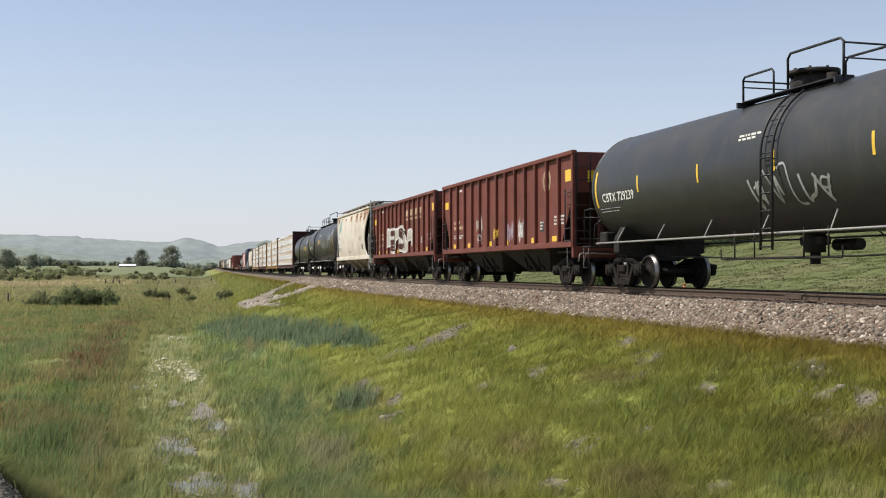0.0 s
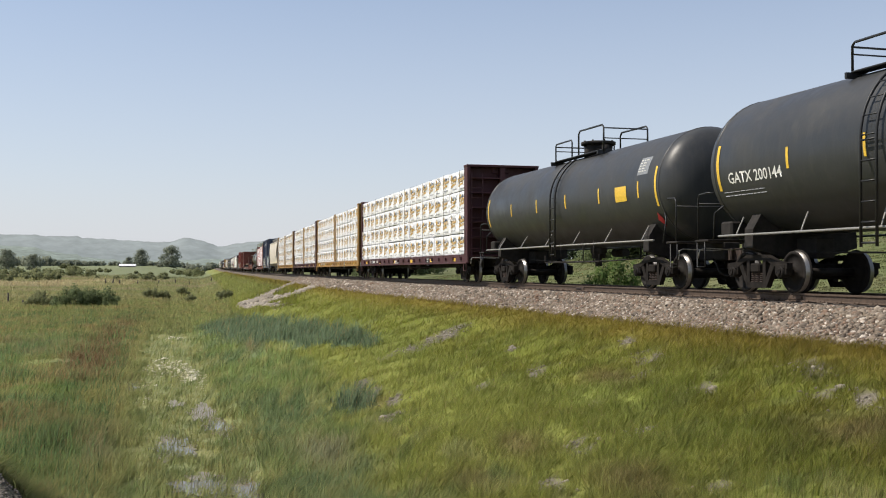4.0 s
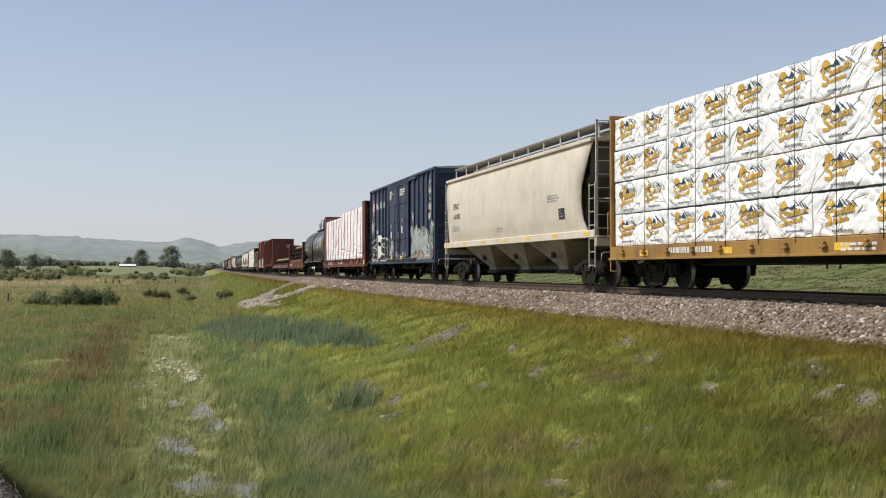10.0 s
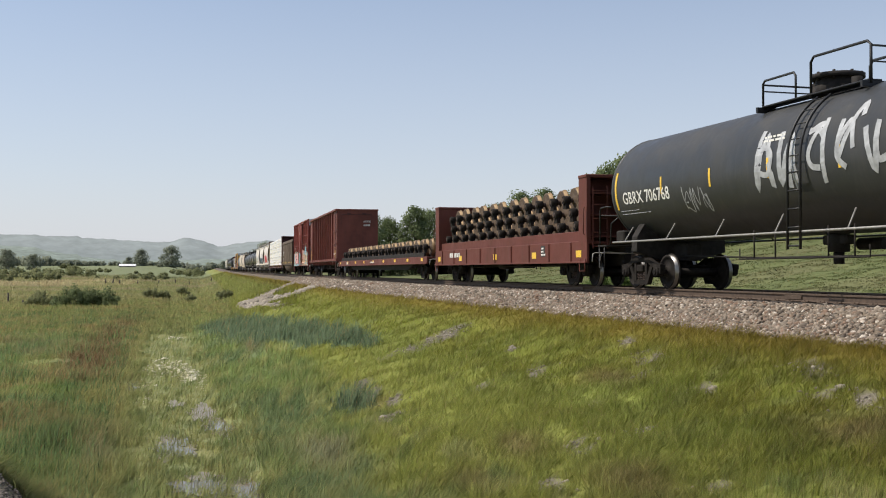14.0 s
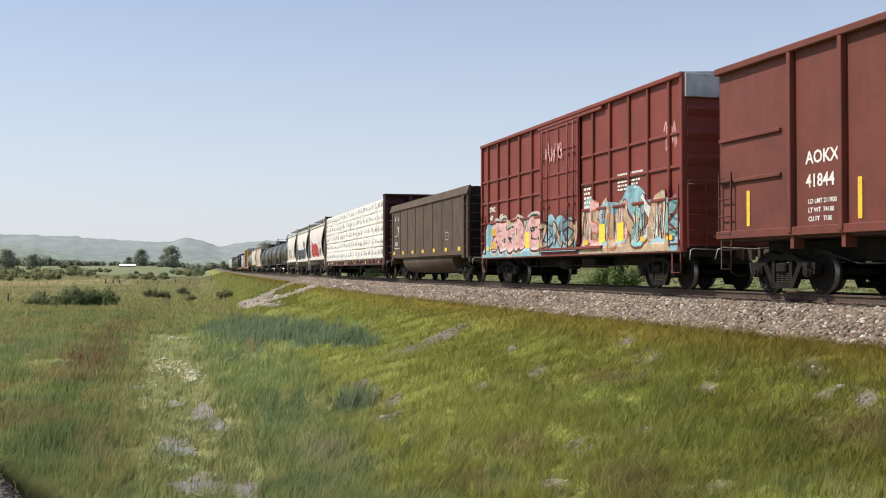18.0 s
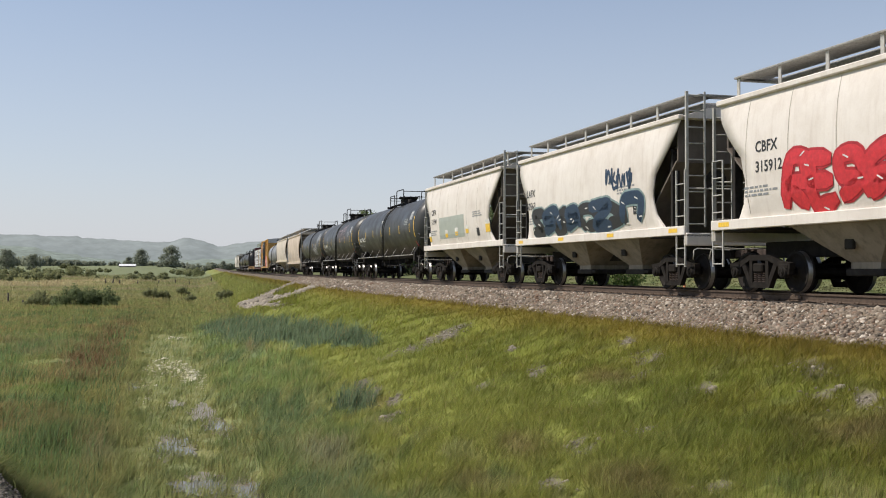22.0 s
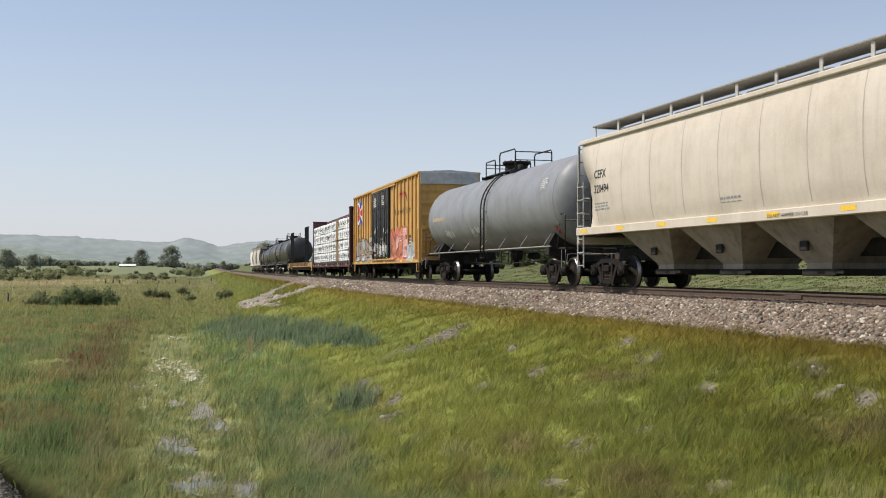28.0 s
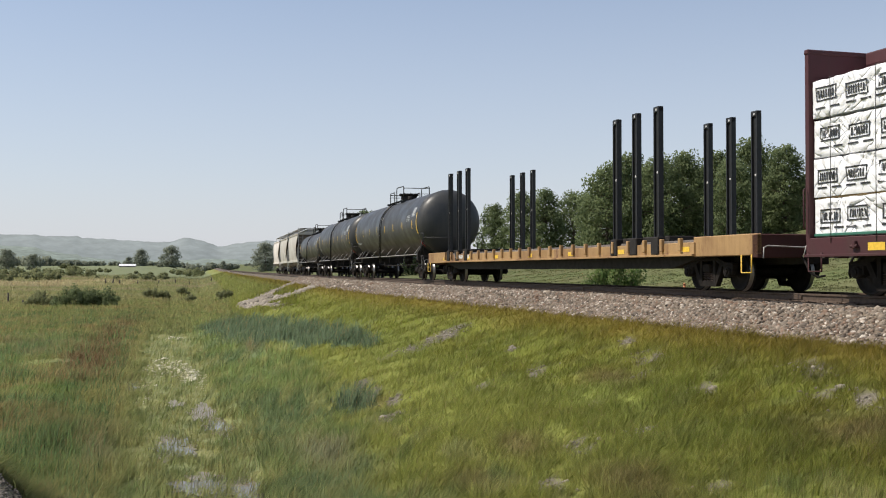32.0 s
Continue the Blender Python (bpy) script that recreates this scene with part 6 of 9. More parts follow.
def coal_gondola(s_r, s_l, label):
    mat = M["coal"]
    car, L = new_car("coal_gondola_car", label, "gondola", s_r, s_l)
    z0, z1 = 1.15, 3.85
    for k in (1, -1):
        part("side_sheet", Geo().cbox(-L + 0.8, L - 0.8, min(k * 1.44, k * 1.5), max(k * 1.44, k * 1.5), z0, z1 - 0.3, 0.01), mat, car)
        for x in np.linspace(-L + 0.8, L - 0.8, 9):
            part("panel_joint", Geo().cbox(x - 0.035, x + 0.035, min(k * 1.48, k * 1.525), max(k * 1.48, k * 1.525), z0 + 0.15, z1 - 0.32, 0.01), mat, car)
        part("top_flare", Geo().prism([(k * 1.42, z1 - 0.34), (k * 1.56, z1 - 0.34), (k * 1.44, z1), (k * 1.38, z1)], -L + 0.05, L - 0.05), mat, car)
        part("side_sill", Geo().cbox(-L + 0.8, L - 0.8, min(k * 1.42, k * 1.52), max(k * 1.42, k * 1.52), z0 - 0.05, z0 + 0.1, 0.01), mat, car)
        for q in (1, -1):
            x = q * (L - 0.72)
            part("corner_post", Geo().cbox(x - 0.14, x + 0.14, min(k * 1.40, k * 1.54), max(k * 1.40, k * 1.54), 0.95, z1 - 0.3, 0.015), mat, car)
    part("tub", Geo().prism([(-1.42, z0), (-1.40, 0.85), (-1.28, 0.6), (-1.05, 0.42), (-0.75, 0.34), (0.75, 0.34), (1.05, 0.42), (1.28, 0.6), (1.40, 0.85), (1.42, z0)], -L + 2.75, L - 2.75, "x", True), mat, car, "rounded dark tub bottom")
    part("floor", Geo().cbox(-L + 0.8, L - 0.8, -1.42, 1.42, z0 - 0.1, z0, 0.01), mat, car)
    for k in (1, -1):
        xe = k * (L - 0.62)
        # end wall near-black instead of gondola brown: the recess shade is its colour
        part("end_wall", Geo().cbox(min(xe, xe - k * 0.05), max(xe, xe - k * 0.05), -1.42, 1.42, z0, z1, 0.01), M["dark"], car, "near-black end wall with its shade in the colour")
        part("ladder_plate", Geo().cbox(min(k * (L - 0.58), k * (L - 0.1)), max(k * (L - 0.58), k * (L - 0.1)), 1.40, 1.44, 1.0, 3.5, 0.01), mat, car)
        part("end_deck", Geo().cbox(min(k * L, k * (L - 0.9)), max(k * L, k * (L - 0.9)), -1.42, 1.42, 0.95, 1.02, 0.01), M["dark"], car)
        g = Geo()
        for z in np.arange(1.4, 3.5, 0.34):
            g.tube([(k * (L - 0.55), 1.52, z), (k * (L - 0.5), 1.58, z), (k * (L - 0.16), 1.58, z), (k * (L - 0.12), 1.5, z)], 0.016, 5)
            g.tube([(k * (L - 0.1), 0.95, z), (k * (L - 0.08), 1.35, z)], 0.016, 5)
        g.box(min(k * (L - 0.16), k * (L - 0.1)), max(k * (L - 0.16), k * (L - 0.1)), 1.42, 1.5, 1.0, 3.5)
        part("ladder", g, M["coal"], car)
        part("end_post", Geo().cbox(min(k * (L - 0.1), k * (L - 0.3)), max(k * (L - 0.1), k * (L - 0.3)), -0.12, 0.12, 0.95, 3.2, 0.02).cyl((k * (L - 0.12), 0.5, 2.2), (k * (L - 0.06), 0.5, 2.2), 0.26, 16), M["dark"], car)
        part("end_sill", Geo().cbox(min(k * L, k * (L - 0.12)), max(k * L, k * (L - 0.12)), -1.46, 1.46, 0.8, 1.0, 0.015), mat, car)
    part("centre_sill", Geo().cbox(-L + 0.1, L - 0.1, -0.22, 0.22, 0.7, 1.0, 0.02), M["dark"], car)
    y = 1.5
    for x in np.linspace(-L + 1.3, L - 1.1, 7):
        patch(car, "reflector", rect(x - 0.2, x + 0.2, z0 + 0.12, z0 + 0.28), M["stripe"], y=y + 0.022)
    for zz in (2.35, 2.75, 3.05):
        patch(car, "faded_mark", rect(L - 2.2, L - 1.15 - 0.1 * (zz > 2.5), zz, zz + 0.22), M["rust"], y=y)
    for dx in (0.0, 0.62):
        patch(car, "faded_mark", [(L - 1.45 - dx, 3.0), (L - 1.25 - dx, 3.0), (L - 1.38 - dx, 3.25)], M["chalk"], y=y, lift=0.007)
    tagged(part("faded_mark", Geo().tube([(L - 1.3, y + 0.006, 2.2), (L - 2.0, y + 0.006, 2.25), (L - 2.12, y + 0.006, 2.5), (L - 1.95, y + 0.006, 2.7)], 0.025, 4), M["chalk"], car), kind="stuff")
    bars(car, L - 1.2, 1.72, 1.0, 1, 0.2, 0.1, M["silver"], y=y, seed=3)
    patch(car, "faded_mark", rect(L - 2.3, L - 1.15, 1.58, 1.61), M["chalk"], y=y)
    patch(car, "inspection_panel", rect(-L + 3.1, -L + 3.6, 1.75, 2.1), M["silver"], y=y)
    patch(car, "inspection_panel", rect(-L + 3.14, -L + 3.56, 1.79, 2.06), M["rust"], y=y, lift=0.007)
    gear(car, L, 2 * (L - 1.7))
    return car, L


def deck_frame(car, L, deck, mat, pockets=True, depth=0.34):
    for k in (1, -1):
        part("side_sill", Geo().cbox(-L, L, min(k * 1.40, k * 1.48), max(k * 1.40, k * 1.48), deck - depth, deck, 0.012), mat, car)
        part("sill_flange", Geo().cbox(-L, L, min(k * 1.40, k * 1.53), max(k * 1.40, k * 1.53), deck - depth - 0.02, deck - depth + 0.03, 0.006), mat, car)
        if pockets and k > 0:
            for x in np.arange(-L + 0.9, L - 0.5, 1.22):
                part("winch", Geo().cbox(x - 0.04, x + 0.04, 1.48, 1.55, deck - 0.22, deck - 0.08, 0.012).cyl((x - 0.09, 1.52, deck - 0.18), (x + 0.09, 1.52, deck - 0.18), 0.032, 8), mat, car)
    part("deck", Geo().cbox(-L, L, -1.42, 1.42, deck - 0.08, deck - 0.01, 0.01), mat, car)
    part("centre_sill", Geo().cbox(-L + 0.05, L - 0.05, -0.28, 0.28, 0.6, deck - 0.08, 0.02), M["dark"], car)
    under_rig(car, L)


def bulkhead(car, k, L, z0, z1, mat, width=0.42, ribs=6):
    """An end wall of a flat car, with a box post at each corner and open ribs behind."""
    x0, x1 = k * (L - width), k * L
    a, b = min(x0, x1), max(x0, x1)
    for y in (1, -1):
        part("bulkhead_post", Geo().prism([(a, z0), (b, z0), (b if k > 0 else b, z1), (a, z1)], min(y * 1.36, y * 1.48), max(y * 1.36, y * 1.48), "y"), mat, car)
    xi = k * (L - width + 0.02)
    part("bulkhead_sheet", Geo().cbox(min(xi, xi + k * 0.04), max(xi, xi + k * 0.04), -1.38, 1.38, z0, z1, 0.008), mat, car)
    part("bulkhead_cap", Geo().cbox(a - 0.01, b + 0.01, -1.5, 1.5, z1 - 0.06, z1 + 0.03, 0.015), mat, car)
    for z in np.linspace(z0 + 0.15, z1 - 0.5, ribs):
        part("bulkhead_rib", Geo().cbox(min(xi, k * (L - 0.04)), max(xi, k * (L - 0.04)), -1.36, 1.36, z - 0.03, z + 0.03, 0.01), mat, car)
    part("bulkhead_stud", Geo().cbox(min(xi, k * (L - 0.03)), max(xi, k * (L - 0.03)), -0.1, 0.1, z0, z1 - 0.05, 0.015), mat, car)
    g = Geo()
    end_ladder(g, k * (L + 0.01), 0.85, 1.3, z0 - 0.2, z1 - 0.3, k, 0.4)
    stirrup(g, k * (L - 0.3), 1.5, 0.45, 0.8, 0.4)
    g.tube([(k * (L - 0.05), 1.52, z0 + 0.2), (k * (L - 0.05), 1.56, z0 + 0.22), (k * (L - 0.05), 1.56, z0 + 0.95), (k * (L - 0.05), 1.52, z0 + 0.97)], 0.016, 5)
    part("end_ladder", g, mat, car)


def wrapped_bundle(rows, cols, x0, x1, y0, y1, z0, z1, seed, rough=0.015):
    """A strapped pack of boards under plastic: a block whose near face sags and creases."""
    g = Geo()
    yo, yi = y1, y0
    o = len(g.v)
    fr = random.Random(seed * 7 + 1)
    # sharp folds that run in from the pack's edges and fan out
    folds = []
    for q in range(10):
        xa, za = fr.uniform(x0, x1), fr.choice((z0 + 0.03, z1 - 0.03, z1 - 0.03, fr.uniform(z0, z1)))
        a = fr.uniform(0.25, 0.9) * fr.choice((1, 1, -1))
        ll = fr.uniform(0.4, 1.3)
        dz = ll * math.sin(a)
        folds.append((xa, za, ll * math.cos(a) * fr.choice((1, -1)), abs(dz) if za < (z0 + z1) / 2 else -abs(dz), fr.uniform(0.05, 0.13), fr.uniform(0.03, 0.085)))

    def fold(x, z):
        out = 0.0
        for xa, za, ux, uz, wd, dp in folds:
            l2 = ux * ux + uz * uz
            q = ((x - xa) * ux + (z - za) * uz) / l2
            if 0 < q < 1:
                e = ((x - xa) * uz - (z - za) * ux) / math.sqrt(l2) / (wd * (0.3 + 0.7 * q))
                if abs(e) < 1:
                    out -= dp * (1 - abs(e)) * (1 - q) ** 0.5 * (1.0 if e > 0 else 0.4)
        return out
    def surface(x, z):
        p = Vector((x * 1.9 + z * 1.2, z * 2.9 - x * 0.7, seed * 1.3))
        return yo + rough * 1.3 * noise.noise(p) + rough * (1 - 2 * abs(noise.noise(p * 2.1))) * 0.9 + fold(x, z)

    for j in range(rows + 1):
        for i in range(cols + 1):
            x, z = x0 + (x1 - x0) * i / cols, z0 + (z1 - z0) * j / rows
            p = Vector((x * 1.9 + z * 1.2, z * 2.9 - x * 0.7, seed * 1.3))
            y = surface(x, z)
            if i in (0, cols) or j in (0, rows):
                y = min(y, yo) - 0.012
            g.v.append((x + (0.02 * noise.noise(p * 3) if 0 < i < cols else 0), y, z + (0.02 * noise.noise(p * 1.7) if j == rows else 0)))
    for j in range(rows):
        for i in range(cols):
            a = o + j * (cols + 1) + i
            g.face((a, a + 1, a + cols + 2, a + cols + 1), True)
    edge = [o + i for i in range(cols + 1)] + [o + j * (cols + 1) + cols for j in range(1, rows + 1)] + [o + rows * (cols + 1) + i for i in range(cols - 1, -1, -1)] + [o + j * (cols + 1) for j in range(rows - 1, 0, -1)]
    q = len(g.v)
    for e in edge:
        g.v.append(g.v[e])
    for e in edge:
        x, y, z = g.v[e]
        g.v.append((x, yi, z))
    n = len(edge)
    for k in range(n):
        l = (k + 1) % n
        g.face((q + k, q + n + k, q + n + l, q + l))
    g.face([q + n + k for k in range(n)])
    return g, surface


def drape(g, surface, lift):
    """Lays print on the wrap that carries it."""
    g.v = [(x, surface(x, z) + lift + (y if y < 0.01 else 0), z) for x, y, z in g.v]


def print_mountain(g, x, z, y, h, r):
    """A round sun over a figure and peaks, with a line of small print: three colours."""
    s = h
    def disc(gg, cx, cz, rx, rz, n=9, a0=0.0, a1=6.283):
        o = len(gg.v)
        gg.v.append((cx, y, cz))
        for k in range(n + 1):
            a = a0 + (a1 - a0) * k / n
            gg.v.append((cx - rx * math.cos(a), y, cz + rz * math.sin(a)))
        for k in range(n):
            gg.face((o, o + 1 + k, o + 2 + k))
    def poly(gg, pts):
        o = len(gg.v)
        gg.v += [(x - a * s, y, z + b * s) for a, b in pts]
        gg.face([o + i for i in range(len(pts))])
    j = lambda q: q + r.uniform(-0.02, 0.02)

    def line(gg, pts, w):
        o = len(gg.v)
        for i, (a, b) in enumerate(pts):
            p, q = pts[max(i - 1, 0)], pts[min(i + 1, len(pts) - 1)]
            l = math.hypot(q[0] - p[0], q[1] - p[1])
            nx, nz = -(q[1] - p[1]) / l * w / 2, (q[0] - p[0]) / l * w / 2
            gg.v += [(x - (a + nx) * s, y, z + (b + nz) * s), (x - (a - nx) * s, y, z + (b - nz) * s)]
            if i:
                gg.face((o + 2 * i - 2, o + 2 * i - 1, o + 2 * i + 1, o + 2 * i))

    y0 = y
    disc(g[0], x + 0.27 * s, z + 0.2 * s, 0.17 * s, 0.17 * s, 10, r.uniform(-0.5, 0.0), r.uniform(3.2, 3.9))
    line(g[0], curve_through([(-0.16, j(0.10)), (-0.34, j(0.13)), (-0.41, j(0.0)), (-0.25, -0.07), (-0.24, j(-0.2)), (-0.44, j(-0.2))], 3), 0.085)
    for row, (xa, xb, zz, hh) in enumerate(((-0.14, 0.60, -0.02, 0.15), (-0.16, 0.38, -0.20, 0.12))):
        xx = xa
        while xx < xb:
            l = r.uniform(0.05, 0.10)
            k, t = zz + 0.10 * xx, hh * r.choice((0.8, 0.8, 1.0, 1.25))
            poly(g[0], [(xx, k), (xx + l, k + 0.1 * l), (xx + l + 0.01, k + t), (xx + 0.01, k + t)])
            xx += l + 0.022
    y = y0 + 0.002
    line(g[1], curve_through([(-0.50, j(0.10)), (-0.40, j(0.20)), (-0.28, j(0.13)), (-0.12, j(0.21)), (0.02, j(0.17))], 3), 0.035)
    line(g[1], [(-0.18, -0.05), (0.2, -0.01), (0.6, 0.03)], 0.018)
    poly(g[1], [(j(-0.02), 0.16), (j(0.10), j(0.34)), (j(0.17), j(0.24)), (j(0.22), 0.17)])
    for q in range(4):
        a0, b0 = 0.14 + 0.13 * q + r.uniform(-0.02, 0.02), 0.36 - 0.02 * q + r.uniform(-0.03, 0.03)
        poly(g[1], [(a0, b0), (a0 + 0.05, b0 - 0.01), (a0 + 0.24, b0 - 0.17), (a0 + 0.16, b0 - 0.15)])
    xx = -0.2
    while xx < 0.55:
        l = r.uniform(0.03, 0.08)
        poly(g[2], [(xx, -0.40), (xx + l, -0.395), (xx + l, -0.345), (xx, -0.35)])
        xx += l + 0.022


def lumber_load(car, s_mid, L0, L1, zs, style, seed, bundle=2.65, gap_at=None):
    """Lumber on a flat: rows of wrapped bundles on both sides; a thing of its own that rides on the car."""
    load = thing("lumber_load", {"sun": "wrapped lumber bundles printed with orange suns and blue peaks", "tree": "white wrapped lumber bundles held by yellow straps", "box": "white wrapped lumber bundles with black boxed print"}[style], "lumber", "wrapped lumber loads")
    CARS.append((load, s_mid))
    r = random.Random(seed)
    edges = []
    segs = [(L0, L1)] if not gap_at else [(L0, gap_at - 0.28), (gap_at + 0.28, L1)]
    for a, b in segs:
        n = max(1, round((b - a) / bundle))
        edges += [(a + (b - a) * k / n, a + (b - a) * (k + 1) / n) for k in range(n)]
    for t, (z0, z1) in enumerate(zs):
        for i, (a, b) in enumerate(edges):
            sd = seed * 100 + t * 20 + i
            out = 1.40 + r.uniform(-0.025, 0.03)
            top = z1 - 0.022 + r.uniform(-0.014, 0.014)
            pack, surface = wrapped_bundle(16, 56, a + 0.006, b - 0.006, 0.12, out, z0, top, sd)
            bd = part("wrapped_pack", pack, M["wrap"], load)
            if r.random() < 0.15:
                part("board_layer", Geo().cbox(a + 0.03, b - 0.03, 0.3, out - 0.08, z0 - 0.035, z0, 0.005), M["wood"], bd)
            if style == "sun":
                g3 = [Geo(), Geo(), Geo()]
                nprint = max(1, round((b - a) / 1.3))
                for q in range(nprint):
                    x = b - (b - a) * (q + 0.5) / nprint + r.uniform(-0.08, 0.08)
                    print_mountain(g3, x, (z0 + z1) / 2 + r.uniform(-0.04, 0.04), 0.0, (z1 - z0) * 0.96, r)
                for gg in g3:
                    drape(gg, surface, 0.012)
                for gg, mm in zip(g3, (M["orange"], M["blueprint"], M["greyprint"])):
                    tagged(part("print", gg, mm, bd), kind="stuff")
            elif style == "box":
                g1 = Geo()

                def flat(xa, xb, za, zb):
                    m = max(1, int((xb - xa) / 0.1))
                    for c in range(m):
                        o = len(g1.v)
                        xs = (xa + (xb - xa) * c / m, xa + (xb - xa) * (c + 1) / m)
                        g1.v += [(xs[0], 0, za), (xs[1], 0, za), (xs[1], 0, zb), (xs[0], 0, zb)]
                        g1.face((o, o + 1, o + 2, o + 3))
                for q in range(3):
                    x = b - (b - a) * (q + 0.5) / 3 + r.uniform(-0.1, 0.1)
                    zc = (z0 + z1) / 2 + r.uniform(0.0, 0.07)
                    w, h = 0.29, 0.135
                    for xa, xb, za, zb in ((x - w, x + w, zc + h - 0.03, zc + h), (x - w, x + w, zc - h, zc - h + 0.03), (x - w, x - w + 0.03, zc - h, zc + h), (x + w - 0.03, x + w, zc - h, zc + h)):
                        flat(xa, xb, za, zb)
                    for c in range(7):
                        xx = x + w - 0.07 - c * 0.066
                        flat(xx - 0.042, xx, zc - h + 0.06, zc + h - 0.06)
                    flat(x - 0.38, x - 0.12, z0 + 0.15, z0 + 0.185)
                    flat(x + 0.02, x + 0.30, z0 + 0.15, z0 + 0.185)
                drape(g1, surface, 0.012)
                if r.random() < 0.4:
                    part("tarp_edge", Geo().cbox(a + 0.02, b - 0.02, out - 0.1, out + 0.03, z0 + 0.005, z0 + 0.06, 0.01), M["green_tarp"], bd)
                tagged(part("print", g1, M["black"], bd), kind="stuff")
            else:
                g1 = Geo()
                for q in range(3):
                    x = b - (b - a) * (q + 0.5) / 3 + r.uniform(-0.1, 0.1)
                    zc = (z0 + z1) / 2 + r.uniform(-0.04, 0.04)
                    o = len(g1.v)
                    for lv in range(3):
                        o = len(g1.v)
                        zz = zc - 0.1 + lv * 0.09
                        g1.v += [(x + 0.3 + 0.1 - lv * 0.02, 0, zz), (x + 0.3 - 0.1 + lv * 0.02, 0, zz), (x + 0.3, 0, zz + 0.11)]
                        g1.face((o, o + 1, o + 2))
                    for c in range(6):
                        xx = x + 0.16 - c * 0.075
                        g1.v += [(xx - 0.034, 0, zc - 0.09), (xx, 0, zc - 0.09), (xx, 0, zc + (0.13 if c in (2, 3) else 0.02)), (xx - 0.034, 0, zc + (0.13 if c in (2, 3) else 0.02))]
                        g1.face((len(g1.v) - 4, len(g1.v) - 3, len(g1.v) - 2, len(g1.v) - 1))
                drape(g1, surface, 0.012)
                tagged(part("print", g1, M["greyprint"], bd), kind="stuff")
            part("far_bundle", Geo().cbox(a + 0.01, b - 0.01, -out, -0.12, z0, top, 0.03), M["wrap"], load)
    if style == "tree":
        n = 17
        for k in range(n):
            x = L0 + (L1 - L0) * (k + 0.5) / n
            g = Geo()
            pts = [(x, 1.49, zs[0][0] - 0.15), (x, 1.485, zs[0][0] + 0.5), (x - 0.03, 1.46, (zs[0][0] + zs[-1][1]) / 2), (x, 1.45, zs[-1][1]), (x, 1.2, zs[-1][1] + 0.02), (x, 0.1, zs[-1][1] + 0.03)]
            for p, q in zip(pts, pts[1:]):
                o = len(g.v)
                g.v += [(p[0] - 0.045, p[1], p[2]), (p[0] + 0.045, p[1], p[2]), (q[0] + 0.045, q[1], q[2]), (q[0] - 0.045, q[1], q[2])]
                g.face((o, o + 1, o + 2, o + 3))
            part("strap", g, M["strap"], load)
    else:
        for k in range(18):
            x = L0 + (L1 - L0) * (k + 0.5) / 18
            part("strap", Geo().tube([(x, 1.49, zs[0][0] - 0.12), (x, 1.485, zs[-1][1] - 0.02), (x, 1.2, zs[-1][1] + 0.01), (x, 0.15, zs[-1][1] + 0.02)], 0.007, 4), M["black"], load)
    if gap_at:
        g = Geo()
        for x in (gap_at - 0.24, gap_at + 0.24):
            g.cbox(x - 0.05, x + 0.05, 1.42, 1.5, zs[0][0], zs[-1][1], 0.008)
        for z in np.linspace(zs[0][0] + 0.2, zs[-1][1] - 0.1, 6):
            g.cbox(gap_at - 0.22, gap_at + 0.22, 0.4, 1.44, z - 0.06, z + 0.02, 0.008)
        g.cbox(gap_at - 0.55, gap_at + 0.55, 1.5, 1.55, zs[0][0] + 1.55, zs[0][0] + 1.64, 0.008)
        part("dunnage_frame", g, M["wood"], load, "pale wooden dunnage frame")
    return load


def centerbeam(s_r, s_l, mat, label, deck=1.1, top=4.63, style="sun", seed=0, gap=None, load_top=4.55, tiers=4, end_mat=None, tag=""):
    car, L = new_car("centerbeam_flat_car", label, "flat car", s_r, s_l)
    deck_frame(car, L, deck, mat)
    bulkhead(car, 1, L, deck - 0.02, top, end_mat or mat, 0.11)
    bulkhead(car, -1, L, deck - 0.02, top, end_mat or mat, 0.48)
    part("top_beam", Geo().cbox(-L + 0.3, L - 0.3, -0.35, 0.35, top - 0.28, top - 0.02, 0.03), mat, car)
    for x in np.linspace(-L + 1.5, L - 1.5, 9):
        part("beam_post", Geo().cbox(x - 0.1, x + 0.1, -0.09, 0.09, deck, top - 0.25, 0.015), mat, car)
    for x in np.linspace(-L + 2, L - 2, 6):
        patch(car, "reflector", rect(x - 0.22, x + 0.22, deck - 0.26, deck - 0.12), M["stripe"], y=1.48)
    bars(car, L - 3.2, deck - 0.22, 2.6, 1, 0.14, 0.08, M["chalk"], y=1.482, seed=seed)
    bars(car, 2.0, deck - 0.18, 1.2, 2, 0.05, 0.04, M["chalk"], y=1.482, seed=seed + 1)
    patch(car, "inspection_panel", rect(-L * 0.45 - 0.22, -L * 0.45 + 0.22, deck - 0.42, deck - 0.04), M["black"], y=1.485)
    bars(car, -L * 0.45 + 0.18, deck - 0.15, 0.3, 3, 0.05, 0.06, M["white"], y=1.492, seed=seed + 2)
    gear(car, L, 2 * (L - 1.9))
    h = (load_top - deck) / tiers
    lumber_load(car, (s_r + s_l) / 2, -L + 0.52, L - 0.14, [(deck + 0.02 + h * k, deck + h * (k + 1)) for k in range(tiers)], style, seed + 1, 2.65 if style != "tree" else 3.1, gap)
    return car, L


